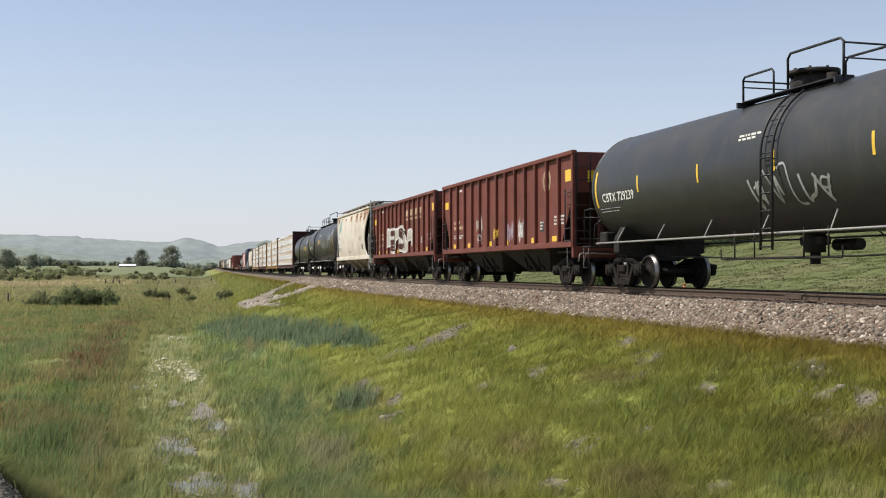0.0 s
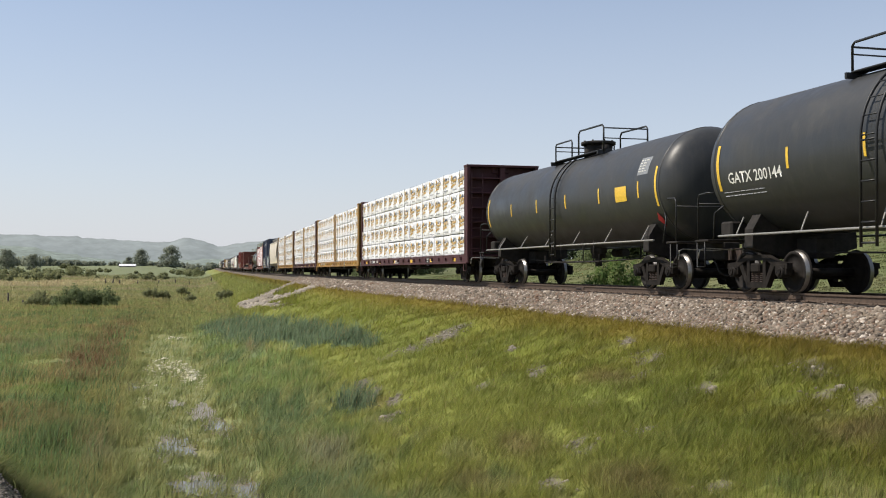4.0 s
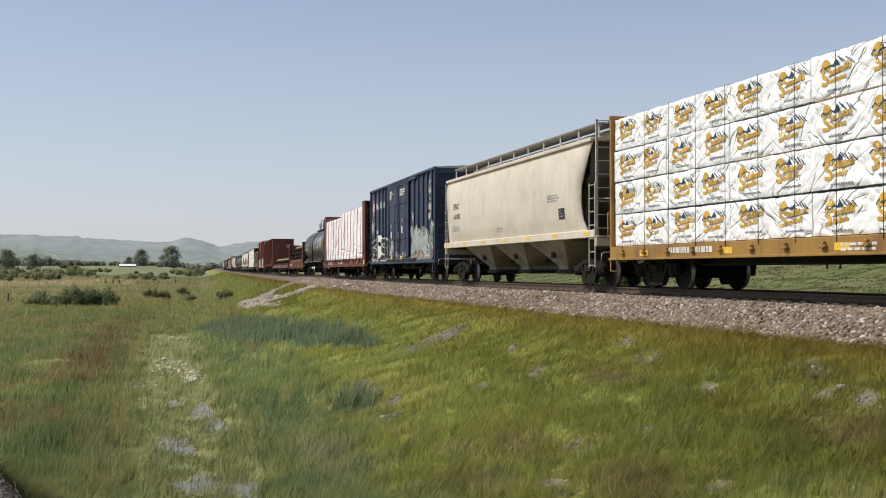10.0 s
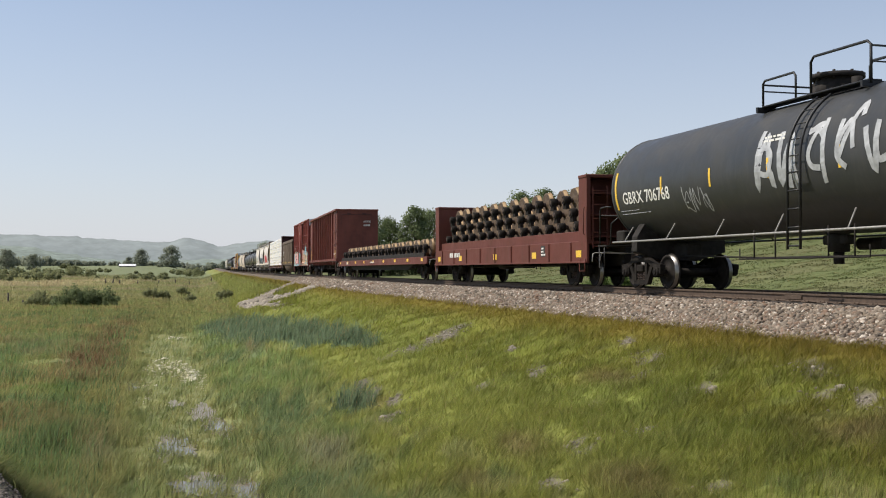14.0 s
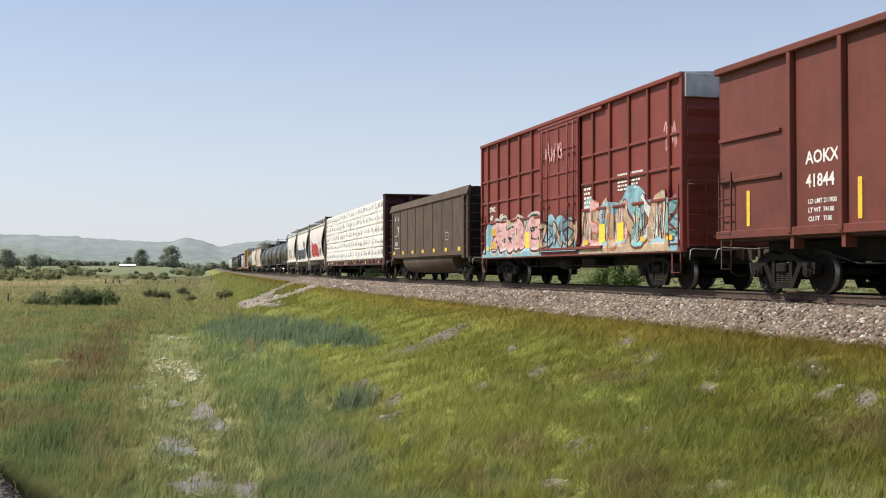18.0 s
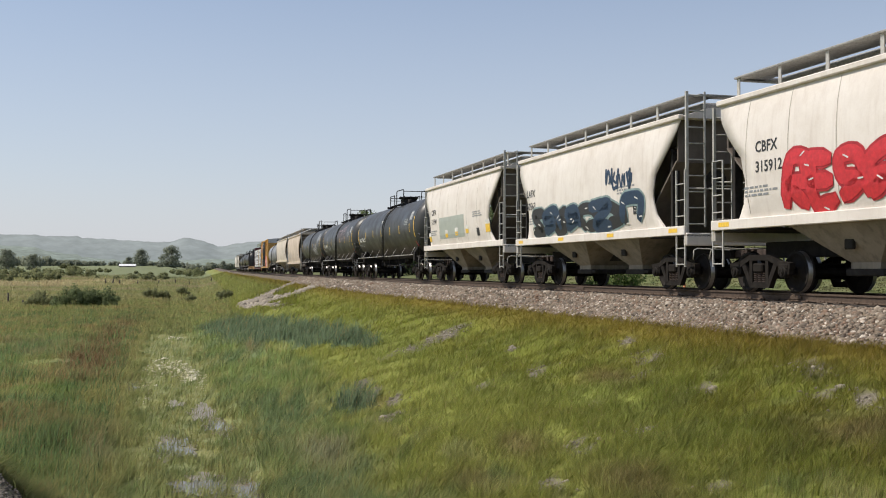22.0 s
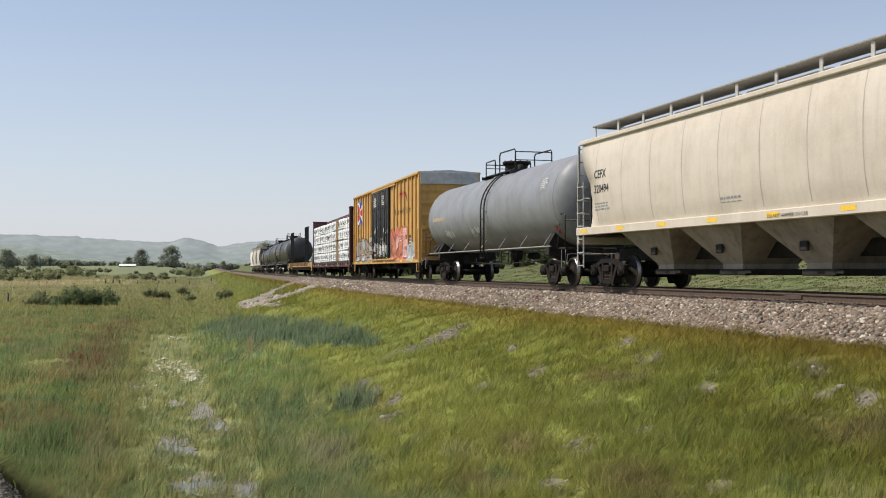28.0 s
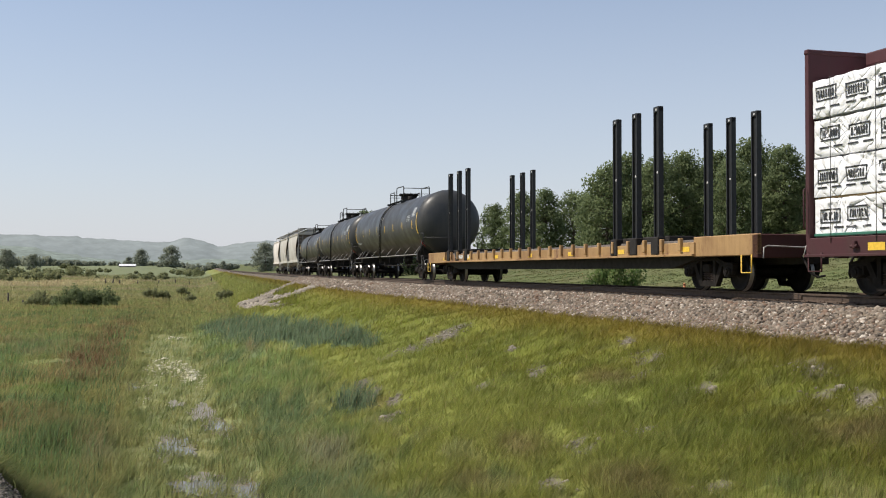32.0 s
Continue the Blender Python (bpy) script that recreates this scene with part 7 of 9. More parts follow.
def wrapped_flat(s_r, s_l, label):
    mat = M["red_oxide"]
    car, L = new_car("bulkhead_flat_car", label, "flat car", s_r, s_l)
    deck_frame(car, L, 1.19, mat, True, 0.46)
    bulkhead(car, -1, L, 1.17, 4.66, mat, 0.98)
    a, b = L - 0.55, L
    for y in (1, -1):
        part("bulkhead_post", Geo().prism([(b - 0.16, 1.1), (b, 1.1), (b, 4.5), (b - 0.16, 4.5)], min(y * 1.36, y * 1.48), max(y * 1.36, y * 1.48), "y"), mat, car)
    for z in np.arange(1.2, 4.5, 0.205):
        part("plank", Geo().cbox(L - 0.62, L - 0.16, -1.4, 1.44, z, z + 0.19, 0.012), M["old_wood"], car)
    part("bulkhead_cap", Geo().prism([(-1.46, 4.45), (1.46, 4.45), (1.3, 4.62), (-1.3, 4.62)], L - 0.64, L + 0.01), mat, car)
    patch(car, "yellow_tag", rect(-L + 0.15, -L + 0.6, 0.85, 1.1), M["stripe"], y=1.482)
    for x in (L - 0.9, L - 5.1, L - 8.6, 0, -4.4, -7):
        patch(car, "reflector", rect(x - 0.2, x + 0.2, 0.92, 1.08), M["stripe"], y=1.482)
    bars(car, L - 2.9, 0.9, 2.6, 1, 0.2, 0.1, M["chalk"], y=1.482, seed=5)
    bars(car, 1.2, 1.0, 2.4, 2, 0.05, 0.04, M["chalk"], y=1.482, seed=6)
    patch(car, "inspection_panel", rect(2.2, 2.6, 0.8, 1.12), M["black"], y=1.485)
    gear(car, L, 2 * (L - 1.9))
    load = thing("wrapped_load", "tall load under creased white plastic sheet with red tie straps", "wrapped load")
    CARS.append((load, (s_r + s_l) / 2))
    g = Geo()
    x0, x1, z0, z1 = -L + 1.03, L - 0.7, 1.24, 4.33
    nx, nz = 300, 74
    fr = random.Random(31)
    # folds: from a tight point to a loose end, with their width there and depth
    folds = [((1.35, 4.25), (2.3, 2.9), 0.5, 0.12), ((1.5, 4.2), (1.4, 2.6), 0.3, 0.07), ((4.4, 2.2), (3.6, 3.3), 0.4, 0.09), ((4.3, 2.1), (2.6, 2.7), 0.22, 0.06), ((0.2, 2.3), (-0.6, 3.6), 0.35, 0.08), ((6.9, 2.1), (6.4, 3.0), 0.25, 0.06), ((-3.5, 2.2), (-2.6, 3.5), 0.3, 0.06), ((-6.0, 4.2), (-5.4, 3.0), 0.3, 0.07), ((7.8, 4.0), (5.9, 3.7), 0.12, 0.03), ((-7.4, 2.1), (-7.0, 3.1), 0.25, 0.06)]
    for q in range(46):
        a_, b_ = fr.uniform(x0, x1), z0 + 0.12 + 0.75 * fr.random() ** 1.3
        folds.append(((a_, b_), (a_ + fr.uniform(0.7, 2.2), b_ + fr.uniform(-0.10, 0.22)), fr.uniform(0.05, 0.10), fr.uniform(0.02, 0.045)))

    # short sharp creases that fan out from the strap feet, and steep ones from the top edge
    for q in range(13):
        xs = x0 + (x1 - x0) * (q + 0.5) / 13
        for e in range(4):
            folds.append(((xs, z0 + 0.05), (xs + fr.uniform(-0.55, 0.55), z0 + fr.uniform(0.45, 1.2)), 0.11, 0.05))
        for e in range(2):
            zt = fr.uniform(3.5, 4.3)
            folds.append(((xs + fr.uniform(-0.5, 0.5), zt), (xs + fr.uniform(-0.7, 0.5), zt - fr.uniform(0.5, 1.6)), fr.uniform(0.10, 0.24), fr.uniform(0.03, 0.07)))

    def fold_depth(x, z):
        out = 0.0
        for (xa, za), (xb, zb), wd, dp in folds:
            ux, uz = xb - xa, zb - za
            ll = math.hypot(ux, uz)
            q = ((x - xa) * ux + (z - za) * uz) / (ll * ll)
            if -0.05 < q < 1.05:
                e = ((x - xa) * uz - (z - za) * ux) / ll / (wd * (0.25 + 0.75 * max(q, 0)))
                if abs(e) < 1:
                    out -= 1.6 * dp * (1 - abs(e)) * math.sin(math.pi * min(1, max(0, 0.1 + 0.85 * q))) * (1.0 if e > 0 else 0.6)
        return out
    for k in (1, -1):
        o = len(g.v)
        for j in range(nz + 1):
            for i in range(nx + 1):
                x, z = x0 + (x1 - x0) * i / nx, z0 + (z1 - z0) * j / nz
                hh = z0 + (z - z0) * (1.0 + 0.035 * math.tanh((-(x) + 1.0) * 3) + 0.01 * noise.noise(Vector((x * 0.5, 3, 0))))
                p = Vector((x * 0.9, z * 0.8, 7 * k))
                low = max(0, 1 - (z - z0) / 0.8)
                d = 0.05 * noise.noise(p) + 0.03 * abs(noise.noise(p * 2.6)) + low * 0.03 * noise.noise(Vector((x * 0.8, z * 9, 2))) - 0.04 * low + fold_depth(x, z)
                if j == nz:
                    d -= 0.08
                g.v.append((x, k * (1.38 + d), hh))
        for j in range(nz):
            for i in range(nx):
                a_ = o + j * (nx + 1) + i
                g.face((a_, a_ + 1, a_ + nx + 2, a_ + nx + 1), True)
    half = (nx + 1) * (nz + 1)
    for i in range(nx):
        t0 = nz * (nx + 1) + i
        g.face((t0, t0 + 1, t0 + 1 + half, t0 + half), True)
    for i in (0, nx):
        g.face([j * (nx + 1) + i for j in range(nz + 1)] + [half + j * (nx + 1) + i for j in range(nz, -1, -1)])
    part("plastic_sheet", g, M["wrap_shiny"], load)
    for k in range(13):
        x = x0 + (x1 - x0) * (k + 0.5) / 13
        top = 4.33 + (0.11 if x < 1 else -0.1)
        part("strap", Geo().tube([(x + 0.10, 1.5, 1.12), (x + 0.03, 1.47, 1.9), (x - 0.07, 1.475, 3.0), (x - 0.17, 1.46, top - 0.06), (x - 0.17, 1.1, top + 0.05)], 0.017, 5), M["red_strap"], load)
        if k % 2:
            part("strap", Geo().tube([(x + 0.25, 1.5, 1.12), (x + 0.1, 1.47, 2.0), (x + 0.06, 1.475, 3.0), (x + 0.05, 1.46, top - 0.06)], 0.009, 5), M["greyprint"], load)
        part("hook", Geo().tube([(x + 0.10, 1.49, 1.05), (x + 0.02, 1.55, 1.15), (x + 0.10, 1.57, 1.25), (x + 0.18, 1.52, 1.18)], 0.02, 5), M["dark"], load)
    return car, L


def rusty_wheelset_mesh():
    g = Geo()
    for k in (1, -1):
        g.lathe_y([(0.12, k * 0.60), (0.22, k * 0.70), (0.355, k * 0.685), (0.475, k * 0.678), (0.475, k * 0.705), (0.44, k * 0.715), (0.435, k * 0.815), (0.37, k * 0.818), (0.23, k * 0.775), (0.12, k * 0.84)], 26)
    return g.mesh("wheelset")


RUSTY = rusty_wheelset_mesh()
RUSTY.materials.append(M["rust"])
RUSTY.materials.append(M["gold_rust"])
# rusty treads over darker rusty faces, whose shade is put into the colour
for pol in RUSTY.polygons:
    if math.hypot(pol.center.x, pol.center.z) > 0.40:
        pol.material_index = 1
ga = Geo().cyl((0, -0.65, 0), (0, 0.65, 0), 0.09, 12)
for k in (1, -1):
    ga.cyl((0, k * 0.8, 0), (0, k * 0.96, 0), 0.08, 12).cyl((0, k * 0.95, 0), (0, k * 1.14, 0), 0.13, 14, 0.115).cyl((0, k * 1.14, 0), (0, k * 1.18, 0), 0.07, 10)
AXLE = ga.mesh("axle")
AXLE.materials.append(M["rust_dark"])


BEARING = Geo().cyl((0, 0.95, 0), (0, 1.16, 0), 0.15, 14).prism([(-0.16, -0.30), (0.16, -0.30), (0.10, -0.06), (-0.10, -0.06)], 1.0, 1.12, "y").mesh("bearing_box")
BEARING.materials.append(M["truck"])


def spare_wheelset(load, x, y, z):
    w = part("wheelset", RUSTY, None, load)
    w.location = (x, y, z)
    w.scale = (0.9, 1, 0.9)
    part("bearing_box", BEARING, None, w, "grey bearing box on the axle end")
    part("axle", AXLE, None, w, "dark rusty axle with bearings")


def wheel_gondola(s_r, s_l, label):
    mat = M["red_oxide"]
    car, L = new_car("bulkhead_flat_car", label, "flat car", s_r, s_l)
    deck_frame(car, L, 1.32, mat, False, 0.62)
    for k in (1, -1):
        part("side_board", Geo().cbox(-L + 0.6, L - 0.6, min(k * 1.3, k * 1.36), max(k * 1.3, k * 1.36), 1.3, 1.62, 0.012), mat, car)
        for x in np.linspace(-L + 1.2, L - 1.2, 9):
            part("rib", Geo().cbox(x - 0.04, x + 0.04, min(k * 1.42, k * 1.52), max(k * 1.42, k * 1.52), 0.72, 1.3, 0.012), mat, car)
        bulkhead(car, k, L, 1.3, 3.2, mat, 0.6, 3)
    for x in (-L + 0.6, -L + 4.4, 0, L - 4, L - 0.7):
        patch(car, "reflector", rect(x - 0.2, x + 0.2, 0.85, 1.05), M["stripe"], y=1.483)
    bars(car, L - 2.4, 1.0, 2.2, 1, 0.18, 0.1, M["chalk"], y=1.483, seed=8)
    patch(car, "inspection_panel", rect(-L + 3.4, -L + 3.75, 0.9, 1.25), M["black"], y=1.485)
    bars(car, -L + 3.72, 1.14, 0.3, 3, 0.05, 0.05, M["white"], y=1.49, seed=4)
    gear(car, L, 2 * (L - 1.9))
    load = thing("wheelset_load", "three nested rows of rusty spare railway wheelsets", "wheelsets", "loads of spare wheelsets")
    CARS.append((load, (s_r + s_l) / 2))
    for row, n in enumerate((13, 12, 13)):
        for i in range(n):
            spare_wheelset(load, -L + 1.3 + 0.55 * (row % 2) + i * (2 * L - 2.6) / 12, 0.16 + 0.05 * (i % 2) - 0.08 * row, 1.80 + 0.42 * row)
    return car, L


def long_wheel_flat(s_r, s_l, label):
    mat = M["red_oxide"]
    car, L = new_car("flat_car", label, "flat car", s_r, s_l)
    deck_frame(car, L, 1.1, mat, False, 0.32)
    part("belly_girder", Geo().prism([(-L + 4, 0.78), (-L + 5, 0.5), (L - 5, 0.5), (L - 4, 0.78)], 1.15, 1.25, "y"), M["dark"], car)
    for k in (1, -1):
        part("rack_rail", Geo().cbox(-L + 1.0, L - 1.0, min(k * 0.68, k * 0.84), max(k * 0.68, k * 0.84), 1.1, 1.34, 0.012), M["dark"], car)
        part("rack_edge", Geo().cbox(-L + 1.0, L - 1.0, min(k * 1.3, k * 1.38), max(k * 1.3, k * 1.38), 1.1, 1.3, 0.012), M["dark"], car)
    for x in np.linspace(-L + 1, L - 1, 9):
        patch(car, "reflector", rect(x - 0.22, x + 0.22, 0.9, 1.04), M["stripe"], y=1.483)
    letters(car, "171313", L - 3.6, 0.84, 0.26, M["chalk"], y=1.483, bold=0.005)
    bars(car, 1.0, 0.9, 2.0, 1, 0.08, 0.04, M["chalk"], y=1.483, seed=3)
    gear(car, L, 2 * (L - 2.4))
    load = thing("wheelset_load", "single row of rusty spare railway wheelsets on a flat", "wheelsets", "loads of spare wheelsets")
    CARS.append((load, (s_r + s_l) / 2))
    for i in range(27):
        spare_wheelset(load, -L + 1.4 + i * (2 * L - 2.8) / 26, 0.16 + 0.05 * (i % 2), 1.56)
    return car, L


def stake_flat(s_r, s_l, label):
    mat = M["flat_yellow"]
    car, L = new_car("stake_flat_car", label, "flat car", s_r, s_l)
    deck = 1.18
    for k in (1, -1):
        part("side_sill", Geo().cbox(-L + 2.6, L - 2.6, min(k * 1.38, k * 1.46), max(k * 1.38, k * 1.46), deck - 0.34, deck - 0.06, 0.012), mat, car)
        for q in (1, -1):
            a, b = q * (L - 2.7), q * L
            part("end_sill_side", Geo().cbox(min(a, b), max(a, b), min(k * 1.30, k * 1.42), max(k * 1.30, k * 1.42), deck - 0.4, deck + 0.06, 0.02), mat, car)
        part("sill_flange", Geo().cbox(-L + 2.6, L - 2.6, min(k * 1.36, k * 1.52), max(k * 1.36, k * 1.52), deck - 0.38, deck - 0.33, 0.006), mat, car)
        for x in np.arange(-L + 3.2, L - 3, 0.95):
            part("stake_pocket", Geo().cbox(x - 0.06, x + 0.06, min(k * 1.44, k * 1.53), max(k * 1.44, k * 1.53), deck - 0.26, deck + 0.05, 0.012), mat, car)
    for k in (1, -1):
        part("end_beam", Geo().cbox(min(k * L, k * (L - 0.2)), max(k * L, k * (L - 0.2)), -1.42, 1.42, deck - 0.45, deck + 0.05, 0.02), M["brown_dark"], car)
        stir = Geo()
        stirrup(stir, k * (L - 0.35), 1.46, 0.42, 0.8, 0.4)
        part("stirrup", stir, M["stripe"], car)
    part("deck", Geo().cbox(-L + 0.2, L - 0.2, -1.36, 1.36, deck - 0.1, deck, 0.01), M["old_wood"], car)
    part("belly_girder", Geo().prism([(-L + 2.4, deck - 0.36), (-L + 4.2, 0.52), (L - 4.2, 0.52), (L - 2.4, deck - 0.36)], -1.2, 1.2, "y"), M["dark"], car)
    part("centre_sill", Geo().cbox(-L, L, -0.3, 0.3, 0.6, deck - 0.1, 0.02), M["dark"], car)
    # black stakes in two groups of three on each side
    for xs in ((-9.11, -7.88, -6.67), (7.47, 8.71, 10.03)):
        for x in xs:
            for k in (1, -1):
                y0, y1 = min(k * 1.30, k * 1.44), max(k * 1.30, k * 1.44)
                st = part("stake", Geo().cbox(x - 0.14, x - 0.10, y0, y1, deck - 0.2, 4.52, 0.006).cbox(x + 0.10, x + 0.14, y0, y1, deck - 0.2, 4.52, 0.006).cbox(x - 0.12, x + 0.12, (y0 + y1) / 2 - 0.02, (y0 + y1) / 2 + 0.02, deck - 0.2, 4.5, 0.005).cbox(x - 0.14, x + 0.14, y0, y1, 4.40, 4.54, 0.01), M["iron"], car, "tall black steel stake")
                part("stake_foot", Geo().cbox(x - 0.2, x + 0.2, y0 - 0.04, y1 + 0.06, deck - 0.32, deck + 0.12, 0.02), M["dark"], st)
                part("stake_hole", Geo().cyl((x - 0.02, y0 - 0.004, 4.46), (x - 0.02, y1 + 0.004, 4.46), 0.03, 8).cyl((x - 0.02, y0 + 0.03, 2.9), (x - 0.02, y1 - 0.02, 2.9), 0.03, 8), M["chalk"], st)
        part("stake_base", Geo().cbox(min(xs) - 0.4, max(xs) + 0.4, -1.3, 1.3, deck, deck + 0.14, 0.02), M["dark"], car)
    bars(car, L - 4.6, 0.95, 2.0, 1, 0.14, 0.08, M["chalk"], y=1.462, seed=2)
    for x in np.linspace(-L + 3, L - 3, 7):
        patch(car, "reflector", rect(x - 0.2, x + 0.2, 0.9, 1.02), M["stripe"], y=1.462)
    under_rig(car, L)
    gear(car, L, 2 * (L - 2.6))
    return car, L

# ---- the train, in the order in which it passes ----
# 1 black tank car
c, L, on = tank_car(-303.2, -285.6, M["black_tank"], "black tank car with pale spray tags on its side", tag="CBTX 729239", seed=1, ladder_x=-0.7, stripes=5)
scrawl(c, 0.2, -2.6, 1.75, 2.55, 5, M["silver"], 0.06, 3, on)
# 2, 3 brown open hoppers
c, L, side = open_hopper(-284.8, -270.0, "brown ribbed open hopper car with small white tags", 1)
for x0, x1, z0, z1, n, mm, sd in ((L - 4.75, L - 5.55, 1.9, 2.55, 5, M["chalk"], 12), (L - 4.8, L - 5.5, 1.45, 1.9, 4, M["chalk"], 15), (-L + 6.3, -L + 5.45, 1.45, 2.15, 5, M["lilac"], 13), (-L + 5.1, -L + 4.3, 1.45, 2.3, 6, M["chalk"], 14), (L - 6.9, L - 7.5, 1.5, 2.1, 4, M["stripe"], 16)):
    scrawl(c, x0, x1, z0, z1, n, mm, 0.035, sd, on=side)
ring = Geo()
for rad in (0.34, 0.26):
    stroke(ring, [(-L + 2.35 + rad * math.cos(a), 3.3 + rad * math.sin(a)) for a in np.linspace(0, 6.28, 22)], 0.05, None, 1.43)
tagged(part("faded_emblem", ring, M["sand_spray"], c, "faded round tan emblem"), kind="stuff")
c, L, side = open_hopper(-268.6, -253.8, "brown ribbed open hopper car with a large cream graffiti", 2)
piece(c, L - 3.7, -L + 5.0, 1.30, 2.45, 5, [M["cream"], M["brown_dark"]], M["cream"], 5, on=side, halo=M["chalk"], weight=0.24, label="cream outlined graffiti letters")
patch(c, "faded_mark", rect(-L + 3.0, -L + 6.4, 2.95, 3.05), M["sand_spray"], y=1.43)
for q in range(4):
    x = -L + 6.3 - q * 0.95
    patch(c, "faded_mark", [(x - 0.5, 3.15), (x, 3.15), (x - 0.1, 3.45), (x - 0.6, 3.45)], M["sand_spray"], y=1.43)
# 4 rusty cream covered hopper
c, L, on = covered_hopper(-252.5, -238.3, M["cream_rust"], "cream covered hopper car streaked with rust", 3, 4.22, 1.35, 4.7, ("AEX", "21625"), "black", 4, 1.1, 0, tag_x=1.7, tag_z=1.2)
patch(c, "marking_panel", rect(L - 2.45, L - 1.62, 2.47, 2.87), M["white"], on=on, lift=0.003)
patch(c, "marking_panel", rect(L - 2.90, L - 1.62, 2.05, 2.45), M["white"], on=on, lift=0.003)
rust_runs(c, [(-5.4, 1.3, 4.1, 0.95), (-3.95, 0.9, 4.05, 0.75), (-2.3, 1.2, 4.05, 0.7), (0.05, 0.9, 4.0, 0.4), (2.4, 0.6, 3.95, 0.25), (5.75, 1.0, 4.1, 0.6), (-6.3, 0.5, 4.1, 0.4), (4.4, 0.5, 4.0, 0.2)], on, 3)
stroke_geo = Geo()
for pts, wd in (([(4.9, 2.95), (5.1, 3.3), (4.7, 3.75), (4.45, 4.0)], 0.16), ([(4.9, 3.0), (4.55, 3.45), (4.4, 3.95)], 0.14), ([(4.45, 3.95), (4.25, 3.4), (4.1, 3.15)], 0.12), ([(5.2, 3.2), (4.7, 3.35), (4.2, 3.6)], 0.09)):
    stroke(stroke_geo, curve_through(pts, 5), wd, on, lift=0.008)
tagged(part("graffiti", stroke_geo, M["teal"], c, "teal spray marks"), kind="stuff")
# 5, 6 black tank cars
c, L, on = tank_car(-237.2, -217.9, M["black_tank"], "black tank car with white scrawled tags low on its side", tag="GATX 200144", seed=5, stripes=7, ladder_x=3.6, platform=(-4.9, 5.2))
scrawl(c, -1.2, -5.6, 2.0, 2.75, 8, M["silver"], 0.045, 8, on)
scrawl(c, 1.6, -0.6, 1.75, 2.2, 6, M["silver"], 0.03, 9, on)
patch(c, "yellow_tag", rect(0.35, 0.95, 2.62, 2.95), M["stripe"], on=on, lift=0.008)
for word, z in (("FRA-AIP", 3.15), ("SR 13490", 2.98), ("DOT-SP 21104", 2.81)):
    letters(c, word, -L + 3.4, z, 0.15, M["white"], on=on, bold=0.003)
c, L, on = tank_car(-216.6, -201.2, M["black_tank"], "shorter black tank car with a small yellow panel", R=1.45, zc=2.62, seed=6, stripes=5, platform=(-2.0, 1.8))
patch(c, "yellow_tag", rect(-L + 2.6, -L + 3.3, 2.3, 2.7), M["stripe"], on=on, lift=0.008)
# 7 to 10 centerbeam flats with printed lumber
centerbeam(-199.6, -175.4, M["maroon"], "maroon centerbeam flat car stacked with wrapped lumber", seed=10, gap=None)
centerbeam(-174.35, -150.95, M["yellow"], "yellow centerbeam flat car stacked with wrapped lumber", seed=20, gap=-0.03)
centerbeam(-149.55, -126.6, M["maroon"], "maroon centerbeam flat car stacked with wrapped lumber", seed=30, gap=-0.05)
centerbeam(-125.4, -101.7, M["yellow"], "yellow centerbeam flat car stacked with wrapped lumber", seed=40, gap=-0.2)
# 11 grey covered hopper
covered_hopper(-100.7, -84.5, M["grey_hop"], "warm beige covered hopper car with three bays", 3, 4.2, 1.6, 4.84, ("EFNX", "160182"), "black", 11, 0.55, 7, tag_x=1.75)
# 12 navy boxcar
c, L, side = box_car(-82.9, -67.0, M["blue"], "navy blue double-door boxcar covered in graffiti tags", 0.82, 5.1,
               [-7.32, -6.42, -5.55, -4.57, -3.67, 3.41, 4.26, 5.28, 6.5], (-2.7, 2.34), M["blue"], seed=2, battens=5, rods=2)
patch(c, "emblem", [(7.02 + 0.40 * math.cos(a), 4.05 + 0.50 * math.sin(a)) for a in np.linspace(0, 6.28, 18, endpoint=False)], M["red"], y=1.425)
patch(c, "emblem", [(7.2, 3.85), (7.1, 4.3), (6.85, 4.3), (6.9, 3.85)], M["white"], y=1.432)
for word, x in (("Ra", 6.25), ("il L", 5.15), ("ink", 4.15)):
    letters(c, word, x, 3.95, 0.52, M["white"], y=1.425, bold=0.014)
bars(c, 2.0, 4.55, 1.0, 4, 0.07, 0.05, y=1.56, seed=51)
bars(c, -0.8, 4.5, 1.2, 3, 0.07, 0.05, y=1.56, seed=52)
letters(c, "MRL", 6.2, 2.55, 0.27, M["white"], y=1.425, bold=0.006)
letters(c, "110 12", 6.12, 2.28, 0.24, M["white"], y=1.425, bold=0.006)
piece(c, 7.55, 1.7, 0.92, 2.25, 8, [M["door_black"], M["door_black"], M["door_black"], M["white"]], M["white"], 28, on=side, weight=0.38, label="white outlined black graffiti letters", rim=0.05)
tag_word(c, 1.9, 0.9, 1.15, 2.2, 2, M["white"], 0.07, 24, y=1.565)
spray_cloud(c, -2.8, -7.5, 0.98, 2.1, M["dusk_spray"], 25, on=side, bump_w=0.6)
piece(c, -2.75, -7.5, 0.98, 2.5, 5, [M["dull_teal"], M["silver"]], M["chalk"], 22, on=side, halo=M["dusk_spray"], weight=0.34, lift=0.009, rim=0.035, label="teal-grey graffiti letters with a white edge")
scrawl(c, 0.7, -2.3, 1.0, 1.5, 6, M["chalk"], 0.028, 23, y=1.565)
tag_word(c, -0.3, -0.7, 1.6, 2.3, 1, M["chalk"], 0.035, 27, y=1.565)
